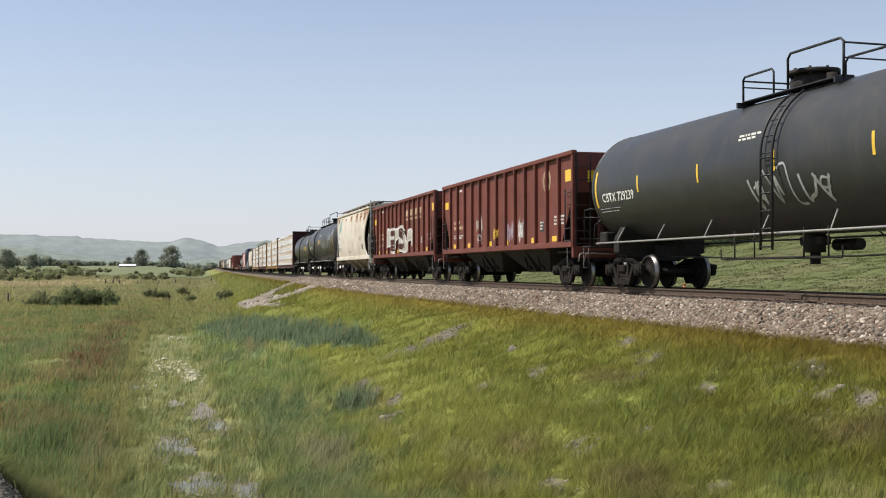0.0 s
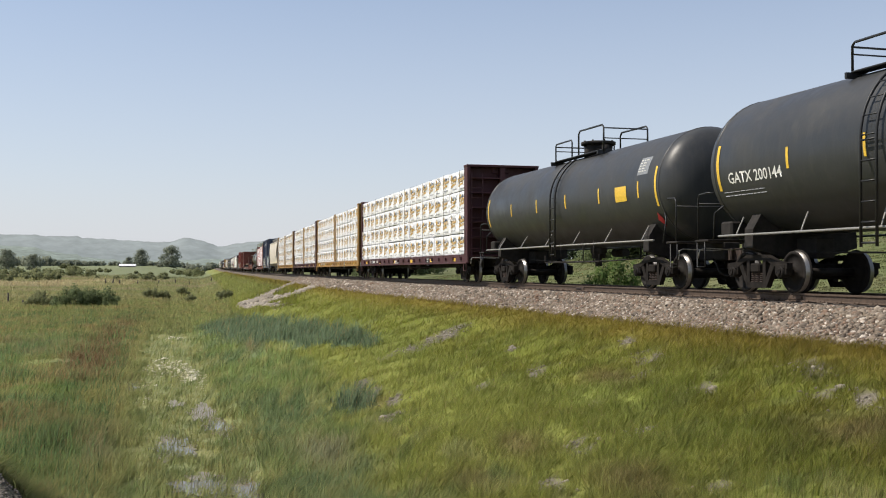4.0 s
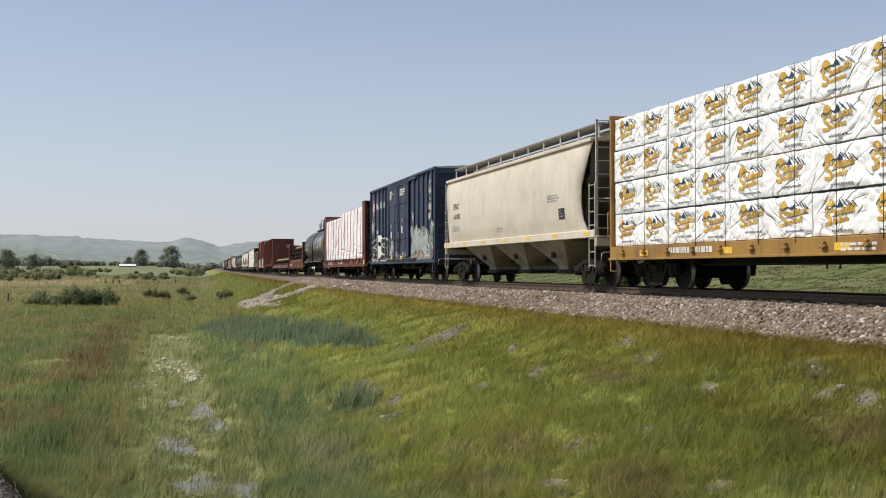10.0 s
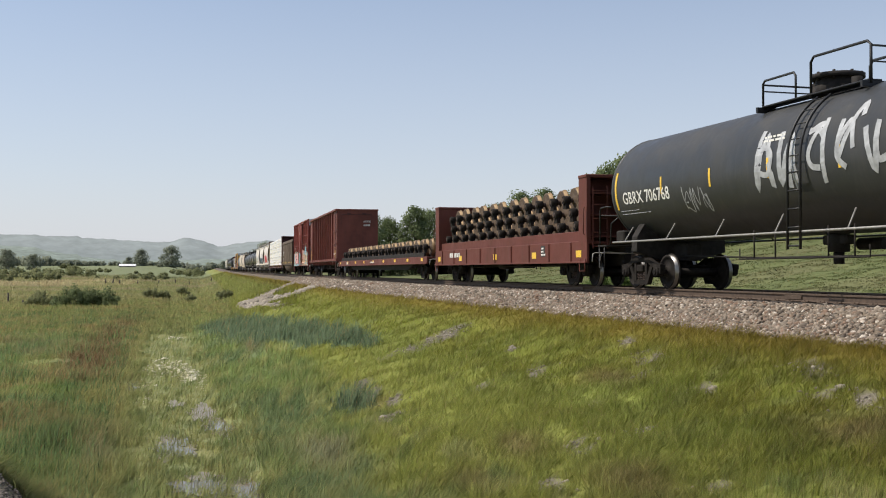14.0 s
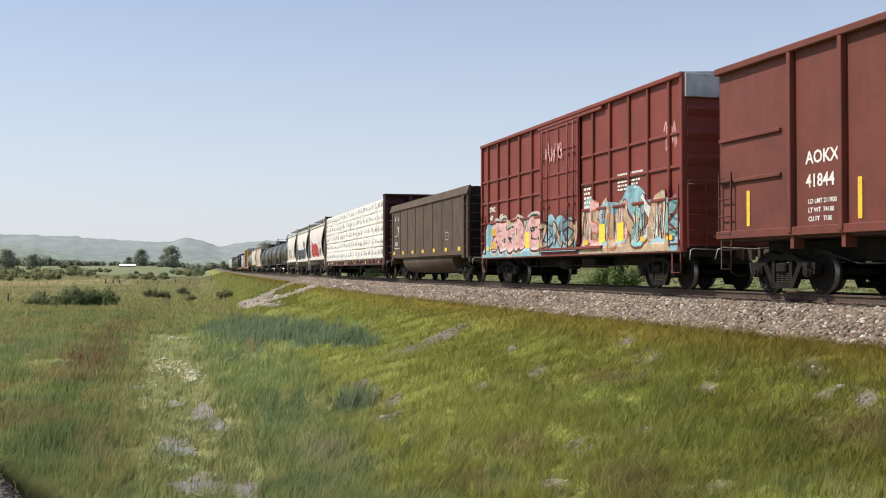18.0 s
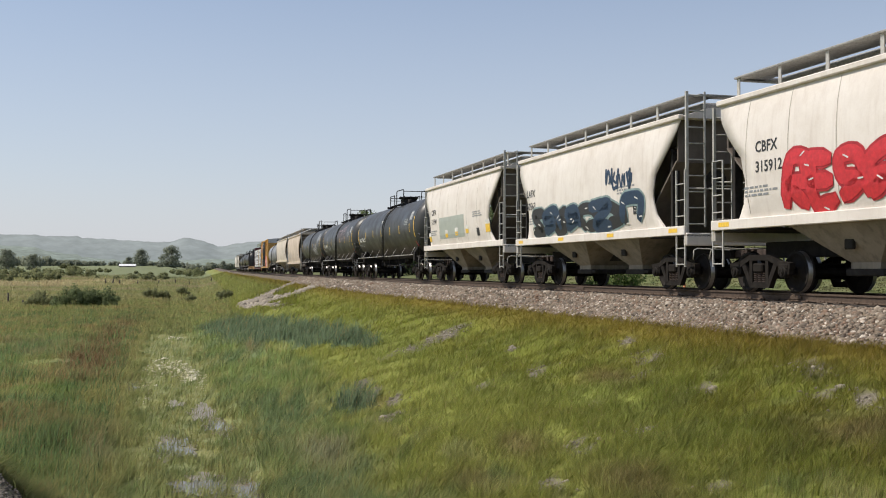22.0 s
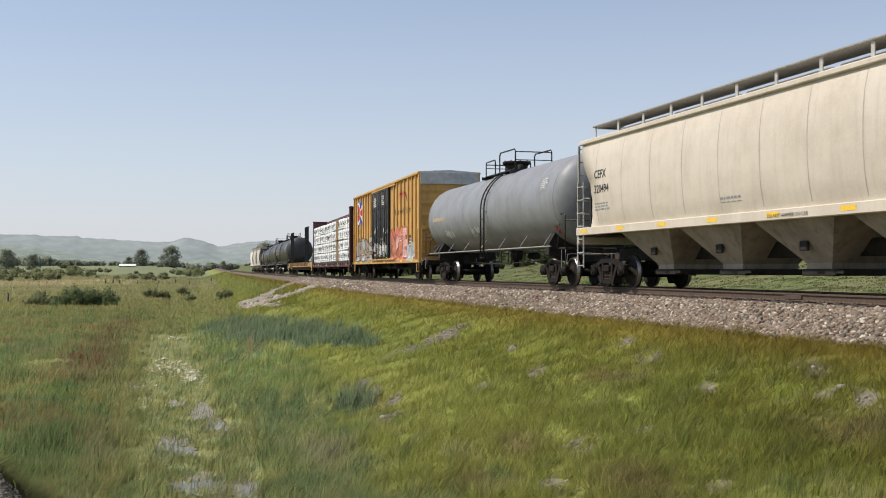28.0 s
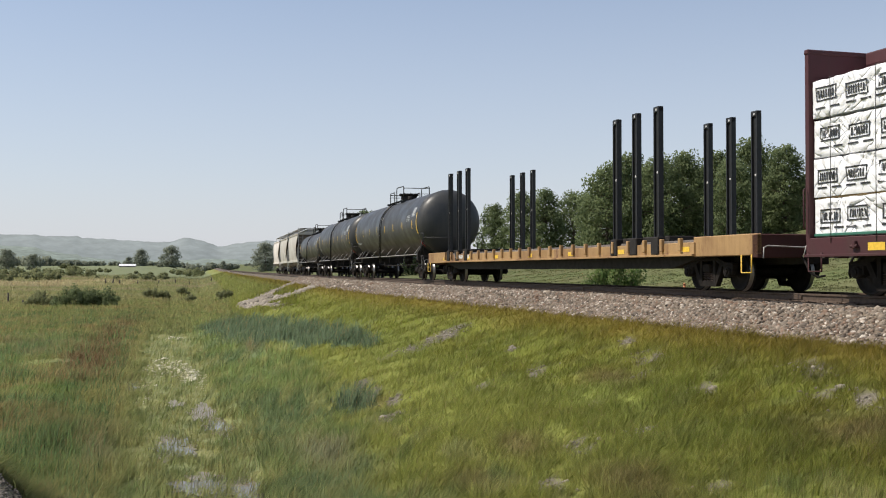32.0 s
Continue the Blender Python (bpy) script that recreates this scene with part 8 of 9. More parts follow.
for x, z in ((1.35, 2.15), (-1.35, 2.35)):
    patch(c, "inspection_panel", rect(x - 0.1, x + 0.14, z, z + 0.34), M["white"], y=1.562)
    patch(c, "inspection_panel", rect(x - 0.14, x + 0.16, z + 0.55, z + 0.7), M["greyprint"], y=1.562)
for x in (6.9, 3.9, 1.24, -1.2, -4.07):
    patch(c, "reflector", rect(x - 0.22, x + 0.22, 1.04, 1.19), M["stripe"], on=side, y=1.6, lift=0.16 if abs(x) < 2.5 else 0.026)
for x0, x1, z0, z1, n, sd in ((-6.52, -7.25, 2.75, 3.15, 6, 1), (-6.52, -7.25, 3.2, 3.6, 5, 2), (-7.38, -7.85, 2.35, 2.65, 5, 3), (-7.38, -7.85, 1.5, 2.1, 3, 4), (-3.05, -3.55, 2.75, 3.4, 3, 5), (7.6, 6.7, 2.5, 3.4, 4, 6), (-6.6, -7.2, 3.9, 4.3, 4, 7)):
    scrawl(c, x0, x1, z0, z1, n, M["white"], 0.032, sd, y=1.425)
ring = Geo()
stroke(ring, [(-6.88 + 0.34 * math.cos(a), 4.12 + 0.42 * math.sin(a)) for a in np.linspace(0, 6.28, 24)] + [(-6.7, 4.55), (-6.88, 4.95)], 0.035, None, 1.425)
tagged(part("graffiti", ring, M["white"], c, "white ringed tag"), kind="stuff")
patch(c, "yellow_tag", rect(-7.22, -6.52, 1.25, 1.6), M["stripe"], y=1.425)
patch(c, "inspection_panel", rect(-7.12, -6.6, 1.68, 2.05), M["white"], y=1.425)
# 13 wrapped load
wrapped_flat(-65.2, -44.8, "red-brown bulkhead flat car with a plank end wall")
# 14 black tank car with big silver tag
c, L, on = tank_car(-43.7, -26.7, M["black_tank"], "black tank car with a tall silver graffiti word", tag="GBRX 706768", seed=14, stripes=6, ladder_x=-0.7, R=1.43, zc=2.64, tag_h=0.44)
scrawl(c, 0.9, -L + 1.6, 2.0, 3.4, 9, M["silver"], 0.15, 77, on)
scrawl(c, L - 4.5, L - 5.7, 1.75, 2.5, 3, M["silver"], 0.03, 78, on)
# 15, 16 flats with wheelsets
wheel_gondola(-25.8, -8.7, "short red-brown bulkhead flat car carrying wheelsets")
long_wheel_flat(-7.3, 20.2, "long red-brown flat car carrying wheelsets")
# 17 tall brown gondola
chip_gondola(21.9, 41.3, "tall brown ribbed wood-chip gondola car")
# 18 red boxcar with bright graffiti
c, L, side = box_car(42.85, 58.65, M["red_box"], "red boxcar with a band of bright graffiti", 0.9, 5.19,
               [-7.21, -6.07, -4.96, -3.77, -2.62, 2.41, 3.62, 4.78, 5.94, 7.1], (-1.75, 1.47), M["red_box"], end_panel=M["roof_grey"], seed=3, horizontals=(2.2, 2.95, 3.75))
spray_cloud(c, L - 0.2, 1.45, 0.94, 2.35, M["sky_spray"], 31, on=side)
spray_cloud(c, 1.4, -1.55, 1.05, 2.25, M["sky_spray"], 32, y=1.56)
spray_cloud(c, -1.65, -L + 0.2, 0.94, 2.75, M["sky_spray"], 33, on=side, bump_w=1.3)
spray_cloud(c, 5.2, 1.6, 1.5, 2.3, M["sand_spray"], 36, on=side, lift=0.007, bump_w=0.6)
piece(c, 6.5, 1.75, 0.92, 2.12, 6, [M["pink"]], M["black"], 41, on=side, halo=M["cream"], weight=0.42, label="pink graffiti letters edged in black", lift=0.010, rim=0.07)
scrawl(c, 6.4, 1.75, 1.0, 2.2, 6, M["chalk"], 0.03, 151, on=side, lift=0.028)
for z in (1.25, 1.72):
    patch(c, "placard", rect(6.15, 6.7, z, z + 0.26), M["orange"], y=1.475)
piece(c, 1.3, -1.6, 1.1, 2.0, 5, [M["sand_spray"], M["sky_spray"]], M["brown_dark"], 42, y=1.56, weight=0.3, lift=0.010)
spray_cloud(c, -1.8, -L + 0.6, 0.95, 2.3, M["sand_spray"], 34, on=side, lift=0.008, bump_w=0.7)
piece(c, -1.9, -4.9, 1.0, 2.3, 5, [M["sand_spray"], M["pink"], M["sky_spray"]], M["orange_spray"], 43, on=side, weight=0.4, lift=0.014, label="teal, sand and pink graffiti shapes")
piece(c, -4.7, -L + 0.4, 1.0, 2.35, 5, [M["sand_spray"], M["teal"], M["chalk"]], M["brown"], 44, on=side, weight=0.4, lift=0.014)
scrawl(c, -1.8, -L + 0.5, 1.05, 2.4, 14, M["chalk"], 0.022, 141, on=side, lift=0.030)
scrawl(c, -1.8, -L + 0.5, 1.05, 2.3, 14, M["brown_dark"], 0.022, 142, on=side, lift=0.032)
scrawl(c, 1.2, -1.4, 1.15, 2.2, 6, M["brown_dark"], 0.022, 161, y=1.56, lift=0.030)
for x in (2.9, -3.2, -4.4):
    patch(c, "yellow_tag", rect(x - 0.2, x + 0.2, 1.15, 1.75), M["strap"], on=side, lift=0.034)
scrawl(c, 1.0, -0.6, 3.7, 4.5, 3, M["pink"], 0.05, 44, y=1.56)
scrawl(c, -L + 1.1, -L + 0.3, 3.3, 4.2, 2, M["pink"], 0.05, 45, on=side)
letters(c, "DWC", 6.98, 2.6, 0.26, M["white"], y=1.43, bold=0.008)
letters(c, "409", 6.95, 2.3, 0.25, M["white"], y=1.43, bold=0.008)
letters(c, "407", 5.85, 2.3, 0.25, M["white"], y=1.43, bold=0.008)
bars(c, -1.9, 2.9, 0.6, 6, 0.07, 0.06, y=1.43, seed=61)
bars(c, -4.2, 3.0, 1.6, 5, 0.05, 0.05, y=1.43, seed=62)
for x in (L - 0.9, 1.6, -2.2, -5.9, -L + 0.6):
    patch(c, "yellow_tag", rect(x - 0.16, x + 0.16, 1.2, 1.33), M["stripe"], y=1.515)
# 19 dark gondola
coal_gondola(60.3, 75.4, "dark brown smooth-sided coal gondola car with a rounded tub")
# 20 centerbeam with strapped lumber
centerbeam(76.9, 102.5, M["maroon"], "maroon centerbeam flat car stacked with strapped lumber", deck=1.14, top=4.62, style="tree", seed=50, load_top=4.45, tiers=5)
# 21 to 23 short covered hoppers
c, L, on = covered_hopper(103.7, 115.9, M["pale_hop"], "pale covered hopper car with a red graffiti block", 2, 4.15, 1.55, 4.84, ("CBFX", "315912"), "black", 21, 1.2, 2, 7, tag_x=1.95)
piece(c, L - 3.1, L - 7.6, 1.45, 2.75, 6, [M["red"]], M["dark_red"], 71, on=on, weight=0.40, label="red graffiti letters")
scrawl(c, L - 7.3, -L + 1.6, 1.6, 2.3, 5, M["black"], 0.04, 72, on)
c, L, on = covered_hopper(117.0, 129.0, M["pale_hop"], "pale covered hopper car with a blue and black graffiti word", 2, 4.12, 1.5, 4.8, ("LAFX", "50563"), "black", 22, 1.2, 4, tag_x=1.4)
piece(c, L - 1.9, L - 9.6, 1.45, 2.45, 8, [M["black"], M["blueprint"]], M["dull_teal"], 73, on=on, weight=0.36, label="black graffiti letters edged in teal")
scrawl(c, L - 7.6, L - 9.4, 2.6, 3.25, 4, M["blueprint"], 0.09, 74, on)
c, L, on = covered_hopper(130.3, 142.1, M["pale_hop"], "pale covered hopper car with a grey-green painted-over patch", 2, 4.15, 1.55, 4.86, ("CBFX", "315941"), "black", 23, 1.2, 0, 7, False, tag_x=1.78)
patch(c, "painted_patch", rect(-1.05, 2.81, 1.82, 2.72), plain("grey_green_patch", (0.36, 0.39, 0.35), 0.6, 0, 0.08, 2), on=on, lift=0.004)
for x, z, w, h in ((1.7, 1.86, 0.4, 0.16), (0.13, 1.9, 0.44, 0.16), (-1.44, 1.95, 0.4, 0.16), (-4.2, 1.9, 0.55, 0.3), (4.5, 1.75, 0.35, 0.22)):
    patch(c, "orange_tag", rect(x - w / 2, x + w / 2, z, z + h), M["stripe"], on=on, lift=0.008)
    patch(c, "inspection_panel", rect(x - w / 2, x + w / 2, z + h, z + h + 0.16), M["chalk"], on=on, lift=0.008)
patch(c, "inspection_panel", rect(-2.75, -3.1, 1.8, 2.1)[::-1], M["black"], on=on, lift=0.008)
# 24 to 26 black tank cars
tank_car(143.2, 161.0, M["black_tank"], "black tank car with yellow reflector strips", tag="MULX 702629", seed=24, stripes=6, ladder_x=-0.7, zc=2.62, R=1.5)
c, L, on = tank_car(162.0, 179.4, M["black_tank"], "black tank car with a thin white scrawl", tag="WFRX 160524", seed=25, stripes=6, ladder_x=-0.7, zc=2.62, R=1.5)
tag_word(c, -1.1, -4.6, 2.5, 3.35, 5, plain("pale_pink_spray", (0.42, 0.32, 0.34), 0.6, 0, 0.3, 4), 0.055, 81, on, label="pale pink sprayed tag")
scrawl(c, 4.9, 3.7, 1.9, 2.35, 5, M["silver"], 0.035, 84, on)
scrawl(c, 2.4, 0.2, 2.0, 2.5, 5, M["silver"], 0.035, 85, on)
c, L, on = tank_car(180.5, 198.1, M["black_tank"], "black tank car with yellow strips and a low scrawl", seed=26, stripes=6, ladder_x=-0.7, zc=2.62, R=1.5, tag=" ")
piece(c, -2.6, -5.3, 1.75, 2.6, 5, [M["black"], M["silver"]], M["chalk"], 82, on=on, weight=0.22)
scrawl(c, 1.9, 0.8, 1.8, 2.2, 5, M["silver"], 0.03, 83, on)
patch(c, "stencil_panel", rect(-6.6, -5.5, 2.9, 3.55), M["greyprint"], on=on, lift=0.005)
# 27, 28 long covered hoppers
c, L, on = covered_hopper(199.3, 215.9, M["tan_hop"], "dusty tan covered hopper car with dark scribbles", 3, 4.05, 1.35, 4.74, ("SDPX", "96057"), "black", 27, 1.0, 0, 9, tag_x=1.5)
scrawl(c, L - 2.8, L - 6.5, 1.6, 2.4, 7, M["greyprint"], 0.035, 83, on)
c, L, on = covered_hopper(217.1, 235.0, M["ivory_hop"], "ivory covered hopper car with orange strips along its sill", 4, 4.15, 1.68, 4.76, ("CEFX", "320494"), "black", 28, 1.0, 8, 10, tag_x=1.5)
letters(c, "DO NOT HAMMER ON CAR", -1.0, 1.53, 0.11, M["black"], y=1.502)
# 29 grey tank car
c, L, on = tank_car(236.1, 253.2, M["grey_tank"], "pale grey tank car with a dirty underside", seed=29, stripes=0, tag="", ladder_x=-0.7, zc=2.72, R=1.5)
bars(c, L - 1.5, 2.6, 2.0, 1, 0.16, 0.1, M["sand_spray"], on=on, seed=84)
scrawl(c, 1.6, 0.4, 1.8, 2.2, 4, M["chalk"], 0.035, 85, on)
scrawl(c, L - 3.2, L - 4.4, 1.8, 2.2, 4, M["chalk"], 0.035, 86, on)
# 30 yellow boxcar
c, L, side = box_car(254.4, 273.4, M["yellow_box"], "yellow high-cube boxcar with black doors and graffiti", 0.84, 5.16,
               [-8.66, -7.84, -6.98, -6.06, -5.16, -4.25, -3.4, 3.45, 4.35, 5.21, 6.11, 6.94, 7.94, 8.79], (-2.34, 2.64), M["door_black"], end_panel=M["roof_grey"], seed=4)
y = 1.505
xm = 7.08
for mm, sets, wd in ((M["white"], (((0.72, 0.66), (0.25, 0.28), (0.12, 0.0), (0.25, -0.28), (0.72, -0.66)), ((-0.72, 0.66), (-0.25, 0.28), (-0.12, 0.0), (-0.25, -0.28), (-0.72, -0.66))), 0.30),
                     (M["red"], (((0.78, 0.42), (0.42, 0.12), (0.32, 0.0), (0.42, -0.12), (0.78, -0.42)), ((-0.78, 0.42), (-0.42, 0.12), (-0.32, 0.0), (-0.42, -0.12), (-0.78, -0.42))), 0.22),
                     (M["blue_paint"], (((0.62, 0.80), (0.16, 0.34), (0.0, 0.0), (-0.16, -0.34), (-0.62, -0.80)), ((-0.62, 0.80), (-0.16, 0.34), (0.0, 0.0), (0.16, -0.34), (0.62, -0.80))), 0.25)):
    eg = Geo()
    for q, pts in enumerate(sets):
        fat_stroke(eg, curve_through([(xm + a_, 4.02 + b_) for a_, b_ in pts], 5), wd, side, lift=0.006 + 0.002 * q + (0.004 if mm is M["red"] else 0.008 if mm is M["blue_paint"] else 0))
    part("emblem", eg, mm, c)
for word, x, z, sz in (("next", 8.70, 4.05, 0.21), ("load", 8.70, 3.8, 0.21), ("any", 6.02, 4.3, 0.24), ("road", 6.02, 4.02, 0.24)):
    letters(c, word, x, z, sz, M["black"], y=1.425, shear=0.2)
for word, x, z in (("TB", 8.66, 2.75), ("OX", 7.84, 2.75), ("66", 8.66, 2.25), ("28", 7.84, 2.25), ("97", 6.84, 2.25)):
    letters(c, word, x, z, 0.36, M["black"], y=1.425, spacing=1.15)
letters(c, "Railcar Pooling Experts", -3.5, 3.35, 0.43, M["black"], on=side)
for q in range(2):
    x = -5.0 - q * 0.72
    patch(c, "emblem", rect(x - 0.36, x + 0.36, 4.3, 4.42), M["red"], on=side)
    patch(c, "emblem", rect(x - 0.08, x + 0.08, 3.85, 4.3), M["red"], on=side)
fx = Geo()
for pts in (((-6.15, 4.42), (-6.65, 3.85)),):
    fat_stroke(fx, list(pts), 0.13, side, lift=0.008)
part("emblem", fx, M["brown"], c)
bars(c, 1.9, 4.5, 0.9, 5, 0.06, 0.05, y=1.562, seed=88)
bars(c, -0.4, 4.5, 0.9, 5, 0.06, 0.05, y=1.562, seed=89)
spray_cloud(c, L - 0.9, 2.75, 0.93, 2.3, M["grimy_sand"], 35, on=side, bump_w=0.8)
piece(c, 8.3, 2.9, 0.98, 2.25, 7, [M["silver"], M["dusk_spray"], M["grimy_sand"]], M["rust"], 91, on=side, weight=0.34, label="faded grey graffiti letters edged in brown", lift=0.009)
patch(c, "faded_mark", rect(6.2, 8.6, 2.06, 2.18), M["chalk"], on=side, lift=0.006)
spray_cloud(c, -2.4, -6.9, 0.93, 2.75, M["salmon"], 36, on=side, bump_w=1.5)
piece(c, -2.5, -6.8, 1.0, 2.5, 6, [M["salmon"], M["orange_spray"], M["pink"]], M["brick_spray"], 92, on=side, weight=0.5, label="rust-red graffiti shapes", lift=0.009)
spray_cloud(c, -6.7, -8.3, 0.93, 2.1, M["silver"], 37, on=side, lift=0.007, bump_w=0.6)
scrawl(c, 2.2, -1.6, 1.2, 2.1, 6, M["chalk"], 0.035, 94, y=1.565)
scrawl(c, -2.3, -6.2, 1.05, 2.4, 9, M["brown_dark"], 0.03, 95, on=side, lift=0.024)
scrawl(c, -2.3, -6.2, 1.05, 2.2, 7, M["dull_teal"], 0.03, 96, on=side, lift=0.026)
rc = random.Random(99)
for q in range(34):
    x_, z_, w_ = rc.uniform(-2.2, 2.5), 1.2 + 1.7 * rc.random() ** 1.5, rc.uniform(0.04, 0.14)
    patch(c, "paint_chip", rect(x_ - w_, x_ + w_, z_, z_ + rc.uniform(0.06, 0.3)), rc.choice((M["chalk"], M["chalk"], M["silver"], M["dull_teal"], M["brick_spray"])), y=1.558 + 0.0004 * q)
scrawl(c, -0.2, -2.2, 1.2, 2.0, 8, M["chalk"], 0.05, 98, y=1.575)
patch(c, "inspection_panel", rect(-7.72, -7.12, 1.62, 2.2), M["black"], y=1.435)
bars(c, -7.2, 2.0, 0.4, 3, 0.06, 0.09, M["white"], y=1.437, seed=90)
for x in (-L + 1.5, -L + 4, -1, 3, L - 3, L - 1.2):
    patch(c, "yellow_tag", rect(x - 0.22, x + 0.22, 0.88, 1.0), M["stripe"], y=1.507)
# 31 centerbeam with boxed print
centerbeam(274.9, 298.0, M["maroon"], "maroon centerbeam flat car with its top beam above the lumber", deck=1.08, top=4.66, style="box", seed=60, load_top=4.08, gap=-4.7)
# 32 stake flat
stake_flat(299.7, 327.0, "scuffed yellow flat car with tall black stakes")
# 33 to 35 black tank cars, 36 to 38 covered hoppers
tank_car(328.2, 347.4, M["black_tank"], "black tank car with faint yellow strips", seed=33, stripes=7, tag=" ")
tank_car(348.8, 368.0, M["black_tank"], "black tank car with pale scuffs low on its side", seed=34, stripes=7, tag=" ")
tank_car(369.4, 387.2, M["black_tank"], "black tank car with worn lettering", seed=35, stripes=6, R=1.4, zc=2.55, tag=" ")
covered_hopper(388.3, 400.5, M["cream"], "cream covered hopper car with bays in shade", 2, 4.15, 1.5, 4.9, seed=36, reflect=0)
covered_hopper(401.7, 413.9, M["cream"], "cream covered hopper car with bays in shade", 2, 4.15, 1.5, 4.9, seed=37, reflect=0)
covered_hopper(415.0, 427.0, M["pale_hop"], "pale covered hopper car at the train's end", 2, 4.15, 1.5, 4.9, seed=38, reflect=0)

# ---- grass, reeds and what lies in the ditch ----
PUDDLES = ((10.4, 12.2, 1.5, 0.35), (7.9, 12.0, 1.0, 0.28), (5.2, 13.1, 1.1, 0.34), (0.5, 11.9, 0.8, 0.7), (1.1, 12.9, 0.6, 0.4), (17.0, 14.1, 1.6, 0.2), (12.2, 12.9, 0.7, 0.2), (-0.8, 13.4, 0.5, 0.6))


def grow(name, x, y, height, width, label, category, seed, lean=0.35, colour=None, jitter=0.2, straw=0.0, bent=False, clumps=0.3):
    """Upright blades, taller in clumps: each a narrow leaning triangle, or three when bent."""
    r = np.random.RandomState(seed)
    n = len(x)
    z = ground_z(x, y) - 0.02
    a = r.uniform(0, 6.28, n)
    clump = 0.65 * wobble(x, y, 0.55, seed + 500) + 0.5 * wobble(x, y, 0.23, seed + 501)
    h = height * r.uniform(0.5, 1.3, n) * np.clip(1 + clumps * clump, 0.35, 2.0)
    w = width * r.uniform(0.7, 1.3, n)
    la = r.uniform(0, 6.28, n)
    lx, ly = np.cos(la) * lean * h * r.rand(n) + 0.28 * lean * h, np.sin(la) * lean * h * r.rand(n)
    cx, cy = np.cos(a) * w, np.sin(a) * w
    b0 = np.stack([x - cx, y - cy, z], -1)
    b1 = np.stack([x + cx, y + cy, z], -1)
    tp = np.stack([x + lx, y + ly, z + h], -1)
    if bent:
        m0 = np.stack([x - cx * 0.7 + lx * 0.35, y - cy * 0.7 + ly * 0.35, z + h * 0.6], -1)
        m1 = np.stack([x + cx * 0.7 + lx * 0.35, y + cy * 0.7 + ly * 0.35, z + h * 0.6], -1)
        v, m = np.stack([b0, b1, m1, m0, tp], 1).reshape(-1, 3), 5
        k = np.arange(n)[:, None] * 5
        f = np.concatenate([k + np.array([[0, 1, 2]]), k + np.array([[0, 2, 3]]), k + np.array([[3, 2, 4]])], 1).reshape(-1)
    else:
        v, m = np.stack([b0, b1, tp], 1).reshape(-1, 3), 3
        f = np.arange(n * 3)
    me = array_mesh(name, v, f, 3, M["blades"], True)
    e = 0.4
    gx, gy = (ground_z(x + e, y) - ground_z(x - e, y)) / (2 * e), (ground_z(x, y + e) - ground_z(x, y - e)) / (2 * e)
    nn = np.stack([-gx + r.normal(0, 0.09, n), -gy + r.normal(0, 0.09, n), np.ones(n)], -1)
    nn /= np.linalg.norm(nn, axis=1)[:, None]
    me.normals_split_custom_set_from_vertices(np.repeat(nn, m, 0))
    c = plant_colour(x, y) if colour is None else np.tile(np.array(colour), (n, 1))
    c = c * r.uniform(1 - jitter, 1 + jitter, (n, 1)) * r.uniform(0.94, 1.06, (n, 3)) * np.clip(1 + 0.4 * clumps * clump, 0.6, 1.5)[:, None]
    st = r.rand(n) < straw
    c[st] = np.array((0.30, 0.24, 0.11)) * r.uniform(0.7, 1.2, (int(st.sum()), 1))
    col = np.ones((n, 4), np.float32)
    col[:, :3] = c
    me.color_attributes.new("tint", "FLOAT_COLOR", "POINT").data.foreach_set("color", np.repeat(col, m, 0).ravel())
    return tagged(new(name, me), label, category, kind="stuff")


def sow(n, r0, r1, a0, a1, seed, near=0.5):
    """Places spread over a fan in front of the road, thinning with distance, in loose tufts of three."""
    r = np.random.RandomState(seed)
    m = n // 3
    q = r.rand(m)
    d = np.where(r.rand(m) < near, 1 / (1 / r0 + q * (1 / r1 - 1 / r0)), r0 * (r1 / r0) ** q)
    a = np.radians(r.uniform(a0, a1, m))
    x, y, d = (np.repeat(k, 3) for k in (d * np.sin(a), d * np.cos(a), d))
    return x + r.normal(0, 0.004, len(x)) * d, y + r.normal(0, 0.006, len(y)) * d, d, r


x, y, d, r = sow(760000, 9.5, 90, -14, 27, 21)
s, n = beside(x, y)
rd, lu, we, re, ye = zones(x, y)
patchy = 0.5 + 0.5 * wobble(x, y, 2.2, 12)
keep = (n > 2.75 + 0.25 * wobble(x, y, 1.5, 3)) & (ye > r.rand(len(x)) * 0.9) & (rd < 0.4) & (bare_mask(s, n) < 0.25 + r.rand(len(x)) * 0.5)
keep &= ~rubble_mask(s, n)
x, y, d, patchy, n = (k[keep] for k in (x, y, d, patchy, n))
grow("slope_grass", x, y, (0.095 + 0.06 * patchy + 0.02 * step(6, 10, n)) * (1 + 0.006 * d), 0.0018 + 0.00018 * d, "yellow-green grass on the embankment", "grass", 22, 1.5, None, 0.2, 0.04, False, 0.55)

x, y, d, r = sow(330000, 10, 80, -24, 6, 31, 0.6)
s, n = beside(x, y)
rd, lu, we, re, ye = zones(x, y)
k1 = rd > r.rand(len(x)) * 0.7 + 0.02
grow("reeds", x[k1], y[k1], 0.38 * (0.5 + 0.6 * rd[k1]), 0.002 + 0.0002 * d[k1], "blue-green reeds at the foot of the bank", "reeds", 33, 0.9, (0.140, 0.190, 0.110), 0.15, 0.04, True, 0.5)
k2 = (lu > r.rand(len(x)) * 0.9) & (rd < 0.4)
grow("ditch_grass", x[k2], y[k2], 0.26, 0.002 + 0.00022 * d[k2], "lush green grass along the wet ditch", "grass", 34, 1.2, None, 0.1, 0.03, True, 0.35)
open_water = np.zeros_like(x)
